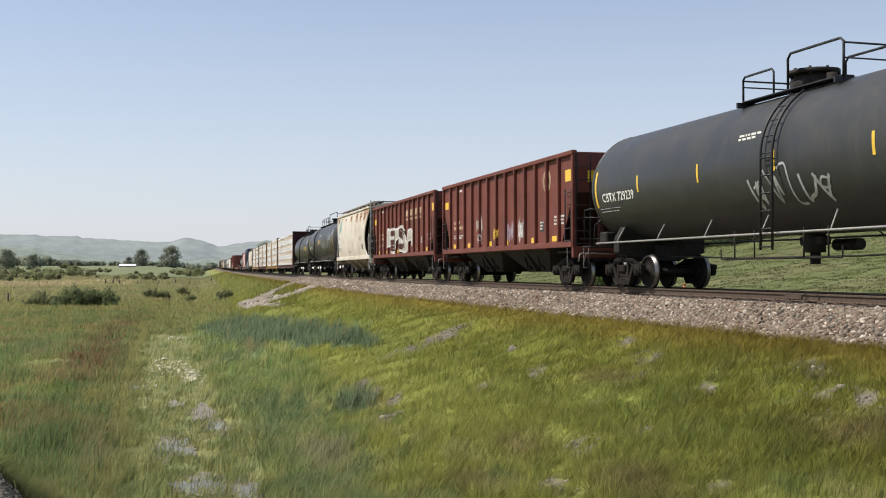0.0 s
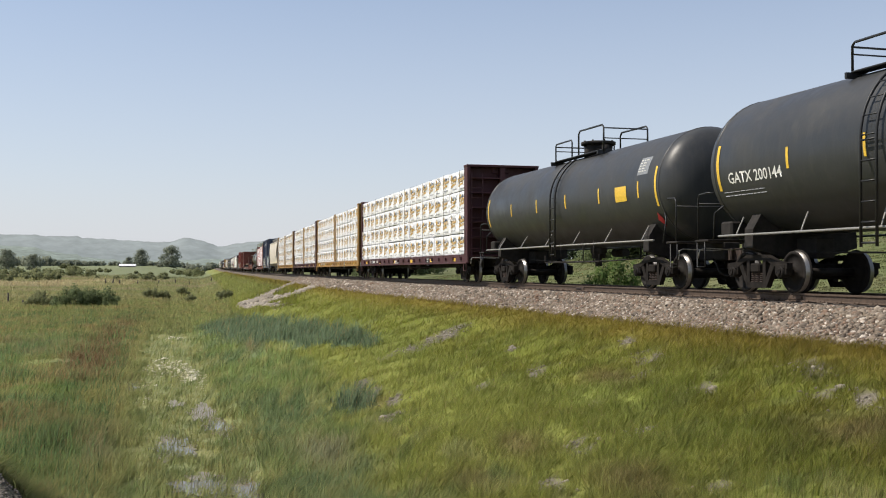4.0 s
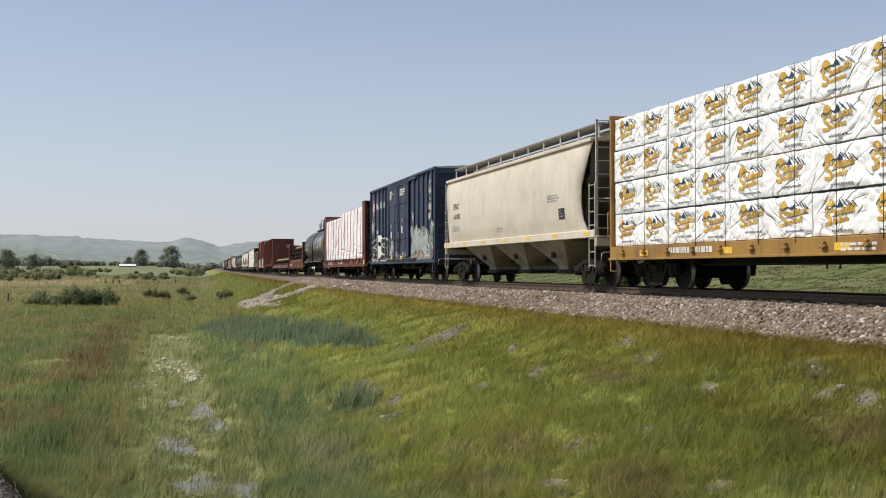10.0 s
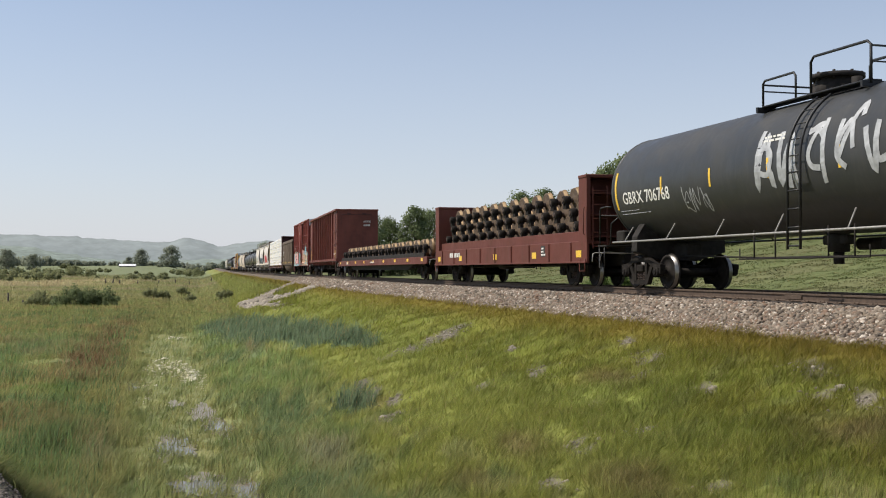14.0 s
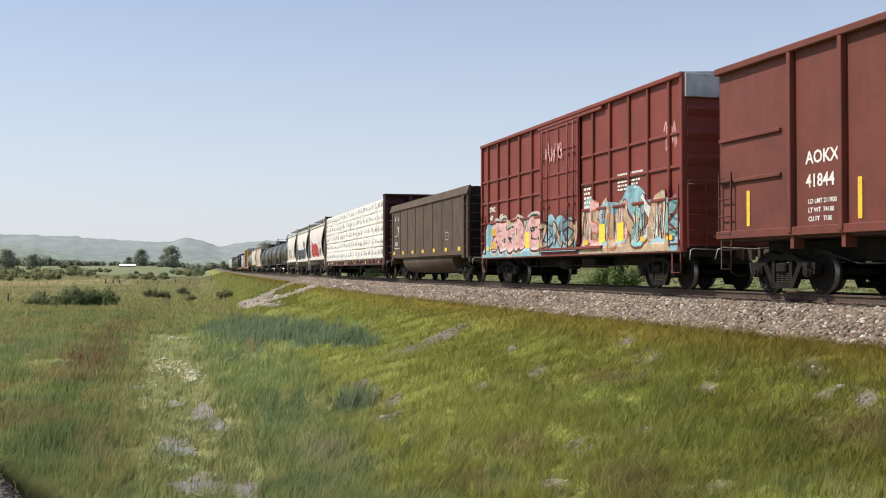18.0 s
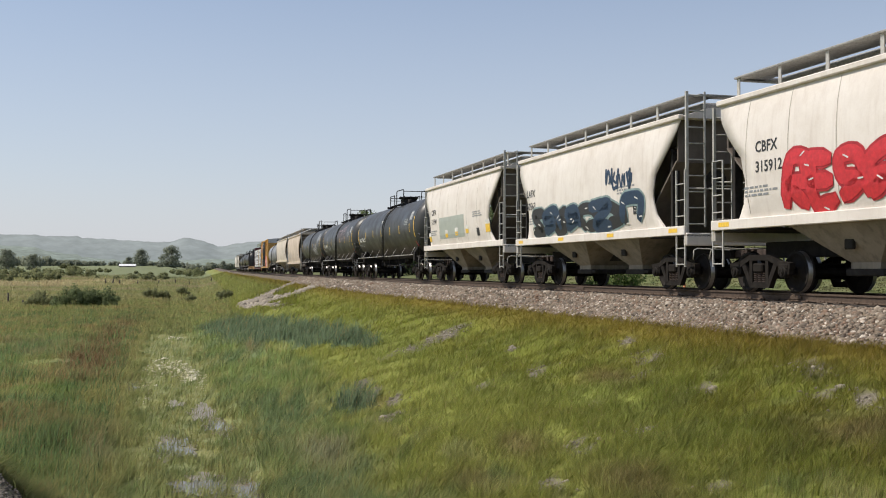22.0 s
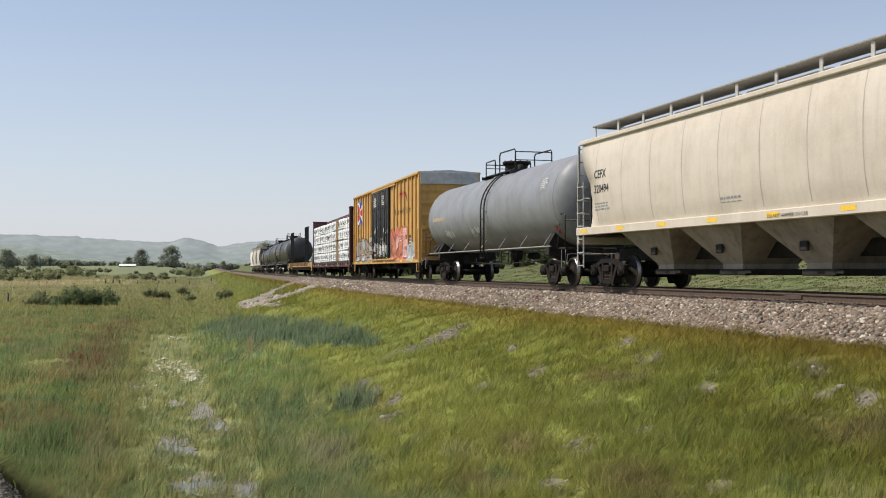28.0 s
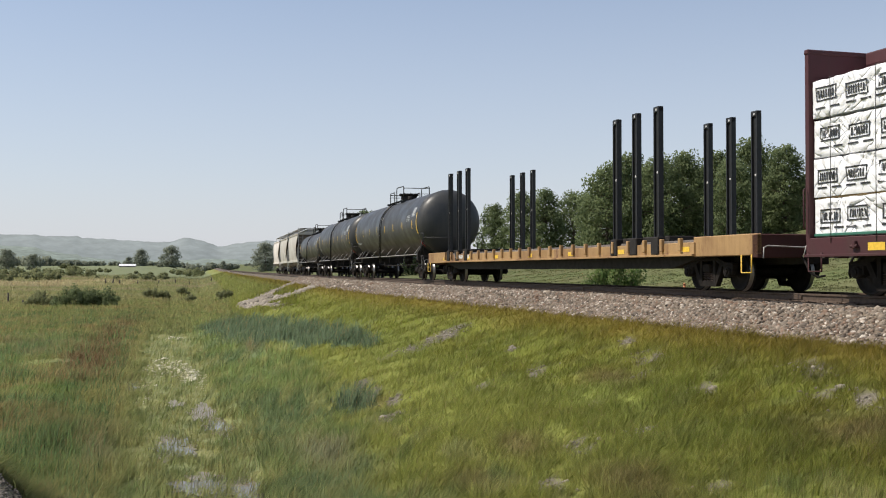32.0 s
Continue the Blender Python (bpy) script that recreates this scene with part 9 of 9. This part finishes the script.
for a, b, w, e in PUDDLES:
    open_water = np.maximum(open_water, np.exp(-((s - a) / w) ** 4 - ((n - b) / e) ** 4))
k3 = (we > 0.3) & (r.rand(len(x)) < 0.62 + 0.5 * wobble(x, y, 1.6, 14)) & (rd < 0.4) & (open_water < 1.15 * r.rand(len(x)) + 0.25)
grow("marsh_grass", x[k3], y[k3], 0.20, 0.0022 + 0.00024 * d[k3], "thin marsh grass in shallow water", "grass", 35, 0.9, None, 0.1, 0.03, False, 0.35)

x, y, d, r = sow(420000, 8.5, 120, -25, -6, 41, 0.6)
s, n = beside(x, y)
rd, lu, we, re, ye = zones(x, y)
f0 = (n > 14.0 + 0.4 * wobble(x, y, 3, 6)) & (y > 8.4)
tall = 0.5 + 0.5 * wobble(x, y, 5, 16)
k4 = f0 & (re < 0.3 + r.rand(len(x)))
grow("meadow_grass", x[k4], y[k4], (0.10 + 0.17 * tall[k4]) * (1 + 0.003 * d[k4]), 0.002 + 0.00022 * d[k4], "tall mixed green and tan meadow grass", "grass", 42, 1.1, None, 0.1, 0.03, True)
k5 = f0 & (re > 0.12 + 0.85 * r.rand(len(x)))
grow("red_dock", x[k5], y[k5], 0.26, 0.003 + 0.0003 * d[k5], "reddish brown dock along an old track", "weeds", 44, 0.6, (0.215, 0.150, 0.075), 0.3)
x, y, d, r = sow(280000, 62, 420, -25, -8.0, 45, 0.75)
s, n = beside(x, y)
k = (n > 2.9) & ~rubble_mask(s, n)
grow("distant_grass", x[k], y[k], 0.16 + 0.0010 * d[k], 0.004 + 0.0003 * d[k], "pale tufted grass across the far meadow", "grass", 46, 0.6, None, 0.25, 0.05)
# taller tufts standing out of the meadow
r = np.random.RandomState(47)
tx, ty = [], []
for k in range(420):
    d_, a_ = 11 * (90 / 11) ** r.rand(), math.radians(r.uniform(-25, -9))
    q_ = int(60 + 60 * r.rand())
    tx.append(d_ * math.sin(a_) + r.normal(0, 0.16 + 0.006 * d_, q_))
    ty.append(d_ * math.cos(a_) + r.normal(0, 0.22 + 0.010 * d_, q_))
x, y = np.concatenate(tx), np.concatenate(ty)
s, n = beside(x, y)
k = (n > 14.4) & (y > 8.6)
d = np.hypot(x, y)[k]
grow("meadow_tufts", x[k], y[k], 0.36, 0.002 + 0.00022 * d, "dark green tufts in the meadow", "grass", 48, 0.6, (0.150, 0.215, 0.085), 0.25, 0.06, True)
# verge of the road shoulder
r = np.random.RandomState(51)
x, y = r.uniform(-2.6, 6, 150000), r.uniform(6.2, 11.5, 150000)
s, n = beside(x, y)
k = (n > 3) & (0.5 + 0.5 * wobble(x, y, 1.3, 18) > 0.2 + 0.25 * (x < 0)) & (x > -2.2 + 0.3 * wobble(x, y, 1, 19)) & (bare_mask(s, n) < 0.3) & (n < 11)
grow("verge_grass", x[k], y[k], 0.11, 0.003, "short grass at the edge of the road shoulder", "grass", 52, 0.8, None, 0.25, 0.05)
# the field beyond the line
x, y, d, r = sow(330000, 24, 170, -6, 27, 61, 0.6)
s, n = beside(x, y)
k = n < -3.5
grow("far_field_grass", x[k], y[k], 0.05 + 0.0003 * d[k], 0.008 + 0.0006 * d[k], "green grass in the field beyond the line", "grass", 62, 1.6, None, 0.1, 0.05, False, 0.15)


def stones_on(name, items, material, label, seed, flat=0.6):
    pl, sz = [], []
    r = np.random.RandomState(seed)
    for (s0, n0, ds, dn, num, size) in items:
        for _ in range(num):
            s_, n_ = s0 + r.normal(0, ds), n0 + r.normal(0, dn)
            x_, y_, z_, th = along(s_)
            px, py = x_ - n_ * math.cos(th), y_ + n_ * math.sin(th)
            q = size * r.lognormal(0, 0.4)
            pl.append((px, py, float(ground_z(px, py)) + q * 0.15))
            sz.append(q)
    return tagged(scatter_stones(name, np.array(pl), np.array(sz), material, seed, flat), label, "stones", kind="stuff")


stones_on("rubble", [(float(np.interp(q, [3, 5.2, 7.8], a)), q, w * float(np.interp(q, [3, 5.2, 6.2, 7.8], [0.7, 1.1, 2.2, 2.4])), 0.22, 380, 0.075) for a, w in (([60, 57.5, 57], 1.0), ([79, 70.5, 62], 0.9)) for q in np.arange(3.0, 8.1, 0.42)] + [(58 + 1.3 * q, 7.3, 1.2, 0.4, 260, 0.08) for q in range(5)] + [(46.5 + 1.5 * q, 6.65 + 0.15 * q, 0.9, 0.26, 190, 0.07) for q in range(9)], M["rubble"], "pale broken stone dumped down the embankment", 71)
stones_on("bare_soil_stones", [(a, b, 0.4 * w, 0.22 * w, int(60 * w), 0.018) for a, b, w in BARE], M["soil"], "grey gravel showing through the grass", 72)
stones_on("pale_stones", [(a, b, 0.3 * w, 0.16 * w, int(7 * w) + 2, 0.03) for a, b, w in BARE] + [(6.8, 5.35, 0.1, 0.05, 5, 0.06), (-2.4, 4.3, 0.05, 0.03, 2, 0.05)], M["rubble"], "pale stones lying in the grass", 77)
stones_on("gravel_runnel", [(11.7 + 0.12 * k, 7.4 - 0.27 * k, 0.26, 0.14, 30, 0.020) for k in range(10)], M["rubble"], "pale gravel washed down the embankment", 76)
r = np.random.RandomState(73)
x, y = np.concatenate([r.uniform(-4.8, -2.1, 9000), r.uniform(1.0, 5, 2600)]), np.concatenate([r.uniform(6.4, 9.6, 9000), r.uniform(9.0, 12.2, 2600)])
s, n = beside(x, y)
k = (ground_z(x, y) > -1.7) & ((x < 0) | (np.exp(-((s + 6.1) / 0.9) ** 2 - ((n - 7.6) / 0.35) ** 2) > r.rand(len(x))))
tagged(scatter_stones("shoulder_gravel", np.stack([x[k], y[k], ground_z(x[k], y[k]) + 0.004], -1), r.lognormal(math.log(0.010), 0.5, int(k.sum())), M["gravel"], 74), "loose brown gravel on the road shoulder", "stones", kind="stuff")


def pool(name, s0, n0, a, b, turn, material, label, seed, z=-3.075, category="puddle"):
    r = random.Random(seed)
    x0, y0, _, th = along(s0)
    cx, cy = x0 - n0 * math.cos(th), y0 + n0 * math.sin(th)
    v = [(cx, cy, z)]
    m = 90
    for k in range(m):
        t = 2 * math.pi * k / m
        q = 1 + 0.26 * math.sin(3 * t + seed) + 0.16 * math.sin(5 * t + 2 * seed) + 0.14 * math.sin(11 * t + 3 * seed) + 0.12 * math.sin(19 * t + seed) + r.uniform(-0.12, 0.12)
        u_, w_ = a * q * math.cos(t), b * q * math.sin(t)
        v.append((cx + u_ * math.sin(th) - w_ * math.cos(th), cy + u_ * math.cos(th) + w_ * math.sin(th), z))
    f = [(0, 1 + k, 1 + (k + 1) % m) for k in range(m)]
    return tagged(sheet(name, v, f, material, False), label, category)


for q, (s0, n0, a, b) in enumerate(PUDDLES):
    pool("puddle", s0, n0, a, b, 0, M["mud" if q in (0, 6) else "water"], "shallow still puddle in the muddy ditch", q + 1, -3.075 + 0.003 * q)
for q, (s0, n0, a, b) in enumerate(((9.2, 12.1, 2.2, 0.4), (1.0, 12.3, 1.2, 0.7), (5.4, 13.1, 1.4, 0.4))):
    pool("mud_flat", s0, n0, a, b, 0, M["mud"], "wet grey mud round the puddles", q + 11, -3.090 + 0.003 * q, "mud")
stones_on("algae_flakes", [(23.2, 12.9, 1.8, 0.42, 240, 0.05), (20.6, 12.3, 1.2, 0.2, 230, 0.05), (16.2, 14.0, 1.6, 0.3, 60, 0.04), (17.5, 12.0, 1.4, 0.12, 50, 0.035), (40, 12.6, 1.2, 0.35, 40, 0.06), (14.8, 13.9, 1.0, 0.2, 25, 0.035), (18.5, 12.0, 2.0, 0.2, 30, 0.03), (17, 14.0, 1.0, 0.25, 30, 0.035), (55, 12.0, 1.6, 0.3, 60, 0.08)], M["algae"], "bleached flakes of dried algae on the ditch", 75, 0.25)


# ---- trees and bushes ----
def leaves(centres, radii, per, size, seed):
    """Small leaf quads gathered in clumps, denser towards each clump's skin."""
    r = np.random.RandomState(seed)
    n = len(centres) * per
    c = np.repeat(np.asarray(centres), per, 0)
    rad = np.repeat(np.asarray(radii), per, 0)
    d = r.normal(0, 1, (n, 3))
    d /= np.linalg.norm(d, axis=1)[:, None]
    p = c + d * rad * (r.rand(n, 1) ** 0.45)
    a = r.normal(0, 1, (n, 3))
    a /= np.linalg.norm(a, axis=1)[:, None]
    b = np.cross(a, d + 0.3 * r.normal(0, 1, (n, 3)))
    b /= np.linalg.norm(b, axis=1)[:, None] + 1e-9
    sz = size * r.uniform(0.6, 1.4, (n, 1))
    v = np.stack([p - a * sz, p + b * sz * 0.6, p + a * sz, p - b * sz * 0.6], 1).reshape(-1, 3)
    nn = d + np.array([0, 0, 0.35]) + 0.25 * r.normal(0, 1, (n, 3))
    nn /= np.linalg.norm(nn, axis=1)[:, None]
    return v, np.arange(n * 4), np.repeat(nn, 4, 0)


def leaf_mesh(name, v, f, nn, material):
    me = array_mesh(name, v, f, 4, material, True)
    me.normals_split_custom_set_from_vertices(nn)
    return me


def make_tree(name, h, w, seed, leaf, label, low=0.18, clumps=64, per=170, size=0.24):
    r = random.Random(seed)
    t = thing(name, label, "tree")
    g = Geo()
    pts = [(0, 0, -0.5), (0.05 * h * 0.1, 0, h * 0.2), (r.uniform(-0.3, 0.3), r.uniform(-0.3, 0.3), h * 0.45), (r.uniform(-0.4, 0.4), r.uniform(-0.4, 0.4), h * 0.75)]
    rs = [h * 0.022, h * 0.018, h * 0.012, h * 0.004]
    for k in range(3):
        g.cyl(pts[k], pts[k + 1], rs[k], 8, rs[k + 1])
    cs, ra = [], []
    for k in range(clumps):
        q = (k + 0.5) / clumps
        zz = h * (low + (0.97 - low) * q)
        env = w / 2 * (math.sin(math.pi * min(1, 0.16 + 0.80 * q)) ** 0.7)
        a = k * 2.4 + r.uniform(-0.5, 0.5)
        rr = env * r.uniform(0.35, 0.95)
        c = (rr * math.cos(a), rr * math.sin(a), zz - r.uniform(0, 0.06) * h)
        cs.append(c)
        q2 = w * r.uniform(0.15, 0.25)
        ra.append((q2, q2, q2 * r.uniform(0.6, 0.9)))
        b0 = Vector(pts[1]).lerp(Vector(pts[3]), max(0, min(1, q * 0.8)))
        g.cyl(b0, Vector(c), h * 0.006, 5, h * 0.0015)
    part("trunk", g, M["bark"], t)
    part("crown", leaf_mesh("crown", *leaves(cs, ra, per, size, seed), leaf), None, t)
    return t


def place_copies(base, spots):
    """Copies of a plant at (x, y, scale, turn); the first spot moves the plant itself."""
    for k, (x_, y_, sc, turn) in enumerate(spots):
        m = Matrix.Translation((x_, y_, float(ground_z(x_, y_)))) @ Matrix.Rotation(turn, 4, "Z") @ Matrix.Diagonal((sc, sc, sc, 1))
        if k == 0:
            first = m
        else:
            copy_thing(base, m)
    base.matrix_basis = first


def at(u, d):
    return d * math.sin(math.radians(bearing(u))), d * math.cos(math.radians(bearing(u)))


def rows_of(lst, h0, seed):
    r = random.Random(seed)
    out = []
    for u, vt, d in lst:
        x_, y_ = at(u, d)
        z_ = float(ground_z(x_, y_))
        out.append((x_, y_, (0.469 + (478.9 - vt) / 1888 * d - z_) / h0, r.uniform(0, 6.28)))
    return out


ta = make_tree("cottonwood", 17.0, 11.0, 3, M["leaf"], "full green cottonwood in the woods behind the line", 0.04)
tb = make_tree("cottonwood", 17.0, 9.0, 8, M["leaf"], "tall green cottonwood with an uneven crown", 0.04)
tc = make_tree("cottonwood", 17.0, 12.5, 14, M["leaf"], "broad green cottonwood at the edge of the woods", 0.02)
for t_ in (ta, tb, tc):
    tagged(t_, group="woods behind the line")
place_copies(ta, rows_of([(1075, 290, 138), (1210, 272, 140), (1330, 252, 142), (1430, 315, 150), (1550, 242, 128), (925, 338, 185), (690, 384, 265), (1150, 300, 160), (1620, 250, 130)], 17.0, 1))
place_copies(tb, rows_of([(1115, 275, 145), (1270, 275, 150), (1390, 268, 138), (1500, 252, 132), (875, 362, 190), (965, 336, 180), (735, 366, 262), (1240, 300, 162)], 17.0, 2))
place_copies(tc, rows_of([(1165, 282, 135), (1300, 290, 132), (1015, 340, 185), (1060, 330, 165), (650, 374, 258), (1420, 330, 165), (1360, 300, 160), (1585, 262, 135), (760, 372, 280)], 17.0, 3))
td = make_tree("meadow_tree", 15.0, 14.0, 21, M["far_leaf"], "round dark tree far across the meadow", 0.02, 40, 110, 0.42)
place_copies(td, rows_of([(303, 437, 900), (250, 443, 940), (58, 452, 560), (228, 456, 980), (470, 431, 560), (395, 463, 800), (12, 444, 600)], 15.0, 4))


def make_bush(name, w, h, seed, leaf, label, clumps=14, per=150, size=0.07):
    r = random.Random(seed)
    t = thing(name, label, "bush")
    cs, ra = [], []
    g = Geo()
    for k in range(clumps):
        a, q = k * 2.4, math.sqrt((k + 0.5) / clumps) * 0.4 * w
        z_ = h * r.uniform(0.2, 0.85) * (1 - 0.35 * (q / (0.5 * w)))
        c = (q * math.cos(a), q * math.sin(a), z_)
        cs.append(c)
        k2 = w * r.uniform(0.11, 0.17)
        ra.append((k2, k2, h * r.uniform(0.24, 0.36)))
        g.cyl((q * 0.3 * math.cos(a), q * 0.3 * math.sin(a), -0.1), c, 0.02 * h, 5, 0.006 * h)
    part("stem", g, M["bark"], t)
    part("foliage", leaf_mesh("foliage", *leaves(cs, ra, per, size, seed), leaf), None, t)
    return t


b1 = make_bush("willow_bush", 3.2, 2.1, 5, M["leaf"], "dark green willow bush in the meadow", 18, 200, 0.08)
place_copies(b1, [(-34.3, 96.0, 0.62, 0.3), (-33.1, 96.5, 0.95, 2.0), (-31.3, 98.5, 0.85, 4.0), (-30.3, 97.5, 0.6, 1.0), (-32.2, 97.5, 0.8, 5.0)])
b2 = make_bush("sage_bush", 2.6, 1.5, 9, M["scrub_leaf"], "grey-green bush in the meadow", 12, 160, 0.08)
place_copies(b2, [(-37.0, 98.5, 0.9, 0.5), (-35.9, 98.0, 0.75, 2.5), (-38.2, 99.5, 0.8, 3.5), (-34.6, 127.0, 1.0, 1.0), (-33.4, 127.5, 0.75, 1.8), (-28.9, 122, 0.6, 4.0), (-20.6, 101, 0.7, 2.2), (-36.5, 150, 0.9, 0.2), (-47.0, 125, 0.8, 1.2)])
b3 = make_bush("line_bush", 2.9, 2.1, 15, M["lush"], "bright green bush beyond the track", 16, 240, 0.07)
x_, y_ = at(1085, 46)
place_copies(b3, [(x_, y_, 1.0, 0.4)])
b4 = make_bush("far_bush", 6.0, 2.6, 19, M["scrub_leaf"], "low scrub far across the meadow", 14, 110, 0.22)
rr = random.Random(5)
spots = []
for k in range(8):
    d_ = rr.choice((330, 420, 520, 620))
    u_ = rr.uniform(-20, 460)
    if u_ > 330 and d_ < 400:
        continue
    x_, y_ = at(u_, d_ * rr.uniform(0.9, 1.1))
    spots.append((x_, y_, rr.uniform(0.4, 1.1) * (d_ / 420) ** 0.7, rr.uniform(0, 6.28)))
place_copies(b4, spots)

# wooded belts in the valley
def woods(name, spans, seed, label, size, leaf=None):
    r = random.Random(seed)
    cs, ra = [], []
    for u0, u1, vt, d_, num in spans:
        for k in range(num):
            dd = d_ * r.uniform(0.92, 1.08)
            x_, y_ = at(r.uniform(u0, u1), dd)
            z_ = float(ground_z(x_, y_))
            h = max(1.5, (0.469 + (478.9 - vt) / 1888 * dd - z_)) * r.uniform(0.45, 1.05)
            cs.append((x_, y_, z_ + h * 0.45))
            ra.append((h * r.uniform(0.4, 0.9), h * 0.5, h * 0.55))
    return tagged(new(name, leaf_mesh(name, *leaves(cs, ra, 80, size, seed), leaf or M["far_leaf"])), label, "woods", kind="stuff")


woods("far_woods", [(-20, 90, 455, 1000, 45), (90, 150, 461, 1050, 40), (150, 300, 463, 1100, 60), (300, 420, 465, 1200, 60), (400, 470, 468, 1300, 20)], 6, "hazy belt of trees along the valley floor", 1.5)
woods("line_woods", [(1030, 1300, 345, 175, 34), (1300, 1620, 330, 175, 30), (640, 780, 395, 300, 12), (860, 1030, 370, 220, 14)], 8, "leafy undergrowth among the cottonwoods", 0.35, M["leaf"])
woods("scrub", [(-20, 165, 473, 380, 44), (-20, 110, 482, 300, 16), (170, 300, 486, 330, 18), (60, 200, 476, 520, 24), (230, 300, 481, 430, 16), (300, 360, 476, 560, 24), (330, 352, 473, 500, 10)], 7, "grey-green scrub at the edge of the meadow", 0.4, M["scrub_leaf"])

# fence posts, barn and a marker
def post(x_, y_, h, w, lean):
    g = Geo().cyl((0, 0, -0.3), (lean, 0.02, h), w, 8, w * 0.85)
    me = g.mesh("fence_post")
    me.materials.append(M["weathered"])
    ob = new("fence_post", me)
    ob.location = (x_, y_, float(ground_z(x_, y_)))
    return tagged(ob, "dark weathered wooden fence post in the meadow", "fence post", "meadow fence posts")


for p_ in ((-44.2, 108.5, 1.0, 0.1, 0.0), (-40.2, 102.1, 0.5, 0.11, 0.03), (-41.5, 118, 0.9, 0.04, 0.1), (-40.2, 119, 1.0, 0.035, -0.05), (-73.6, 232.9, 1.0, 0.16, 0.0), (-72.5, 234, 1.1, 0.16, 0.25), (-71.4, 236, 1.0, 0.13, -0.2), (-69, 241, 0.9, 0.13, 0.1), (-66, 247, 1.0, 0.14, 0.3), (-63, 251, 1.1, 0.14, 0.1), (-60.5, 255, 1.0, 0.14, -0.2), (-57, 262, 1.0, 0.14, 0.2)):
    post(*p_)

barn = thing("barn", "low barn with a bright white metal roof", "barn")
part("walls", Geo().cbox(-5.4, 5.4, -3, 3, -0.5, 1.0, 0.05), M["old_wood"], barn)
part("roof", Geo().prism([(-3.3, 0.95), (0, 2.3), (3.3, 0.95), (3.3, 0.85), (0, 2.15), (-3.3, 0.85)], -5.7, 5.7), M["barn_roof"], barn)
part("door", Geo().cbox(-1.2, 1.2, -3.06, -2.98, -0.4, 0.8, 0.03), M["weathered"], barn)
bx, by = at(226, 780)
barn.location = (bx, by, float(ground_z(bx, by)))
barn.rotation_euler = (0, 0, radians(12))
mk = thing("marker_post", "small orange marker post in the far field", "marker post")
part("post", Geo().cyl((0, 0, -0.2), (0, 0, 1.5), 0.06, 8), M["marker"], mk)
part("cap", Geo().cyl((0, 0, 1.5), (0, 0, 1.58), 0.08, 8, 0.03), M["marker"], mk)
mx, my = at(1211, 52)
mk.location = (mx, my, float(ground_z(mx, my)))



# ---- what moves ----
def motions():
    """The train runs along the line at a steady pace; wheels roll while a car is near."""
    end = 32.0
    times = [0.0] + [k * 1.0 for k in range(1, 32)] + [end]
    for ob, s_mid in CARS:
        walk(ob, [(t, on_line(s_mid - SPEED * (t - 16))) for t in times])
    mid = {car: s for car, s in CARS}
    rate = SPEED / 0.437 / FPS
    for w, car in SPIN:
        x = w.location.x
        t0 = 16 + (mid[car] - 55) / SPEED
        t1 = 16 + (mid[car] + 22) / SPEED
        f0, f1 = max(1, frame(max(0, t0))), min(frame(end), frame(min(end, t1)))
        rows, a = [], 0.0
        for f in range(f0, f1 + 1):
            rows.append(((f - 1) / FPS, a))
            a -= rate
        if len(rows) < 2:
            rows = [(0.0, 0.0), (end, 0.0)]
        if rows[0][0] > 0.02:
            rows.insert(0, (0.0, rows[0][1]))
        if rows[-1][0] < end - 0.02:
            rows.append((end, rows[-1][1]))
        walk(w, [(t, Matrix.Translation((x, 0, AXLE_Z)) @ Matrix.Rotation(a, 4, "Y")) for t, a in rows])


motions()
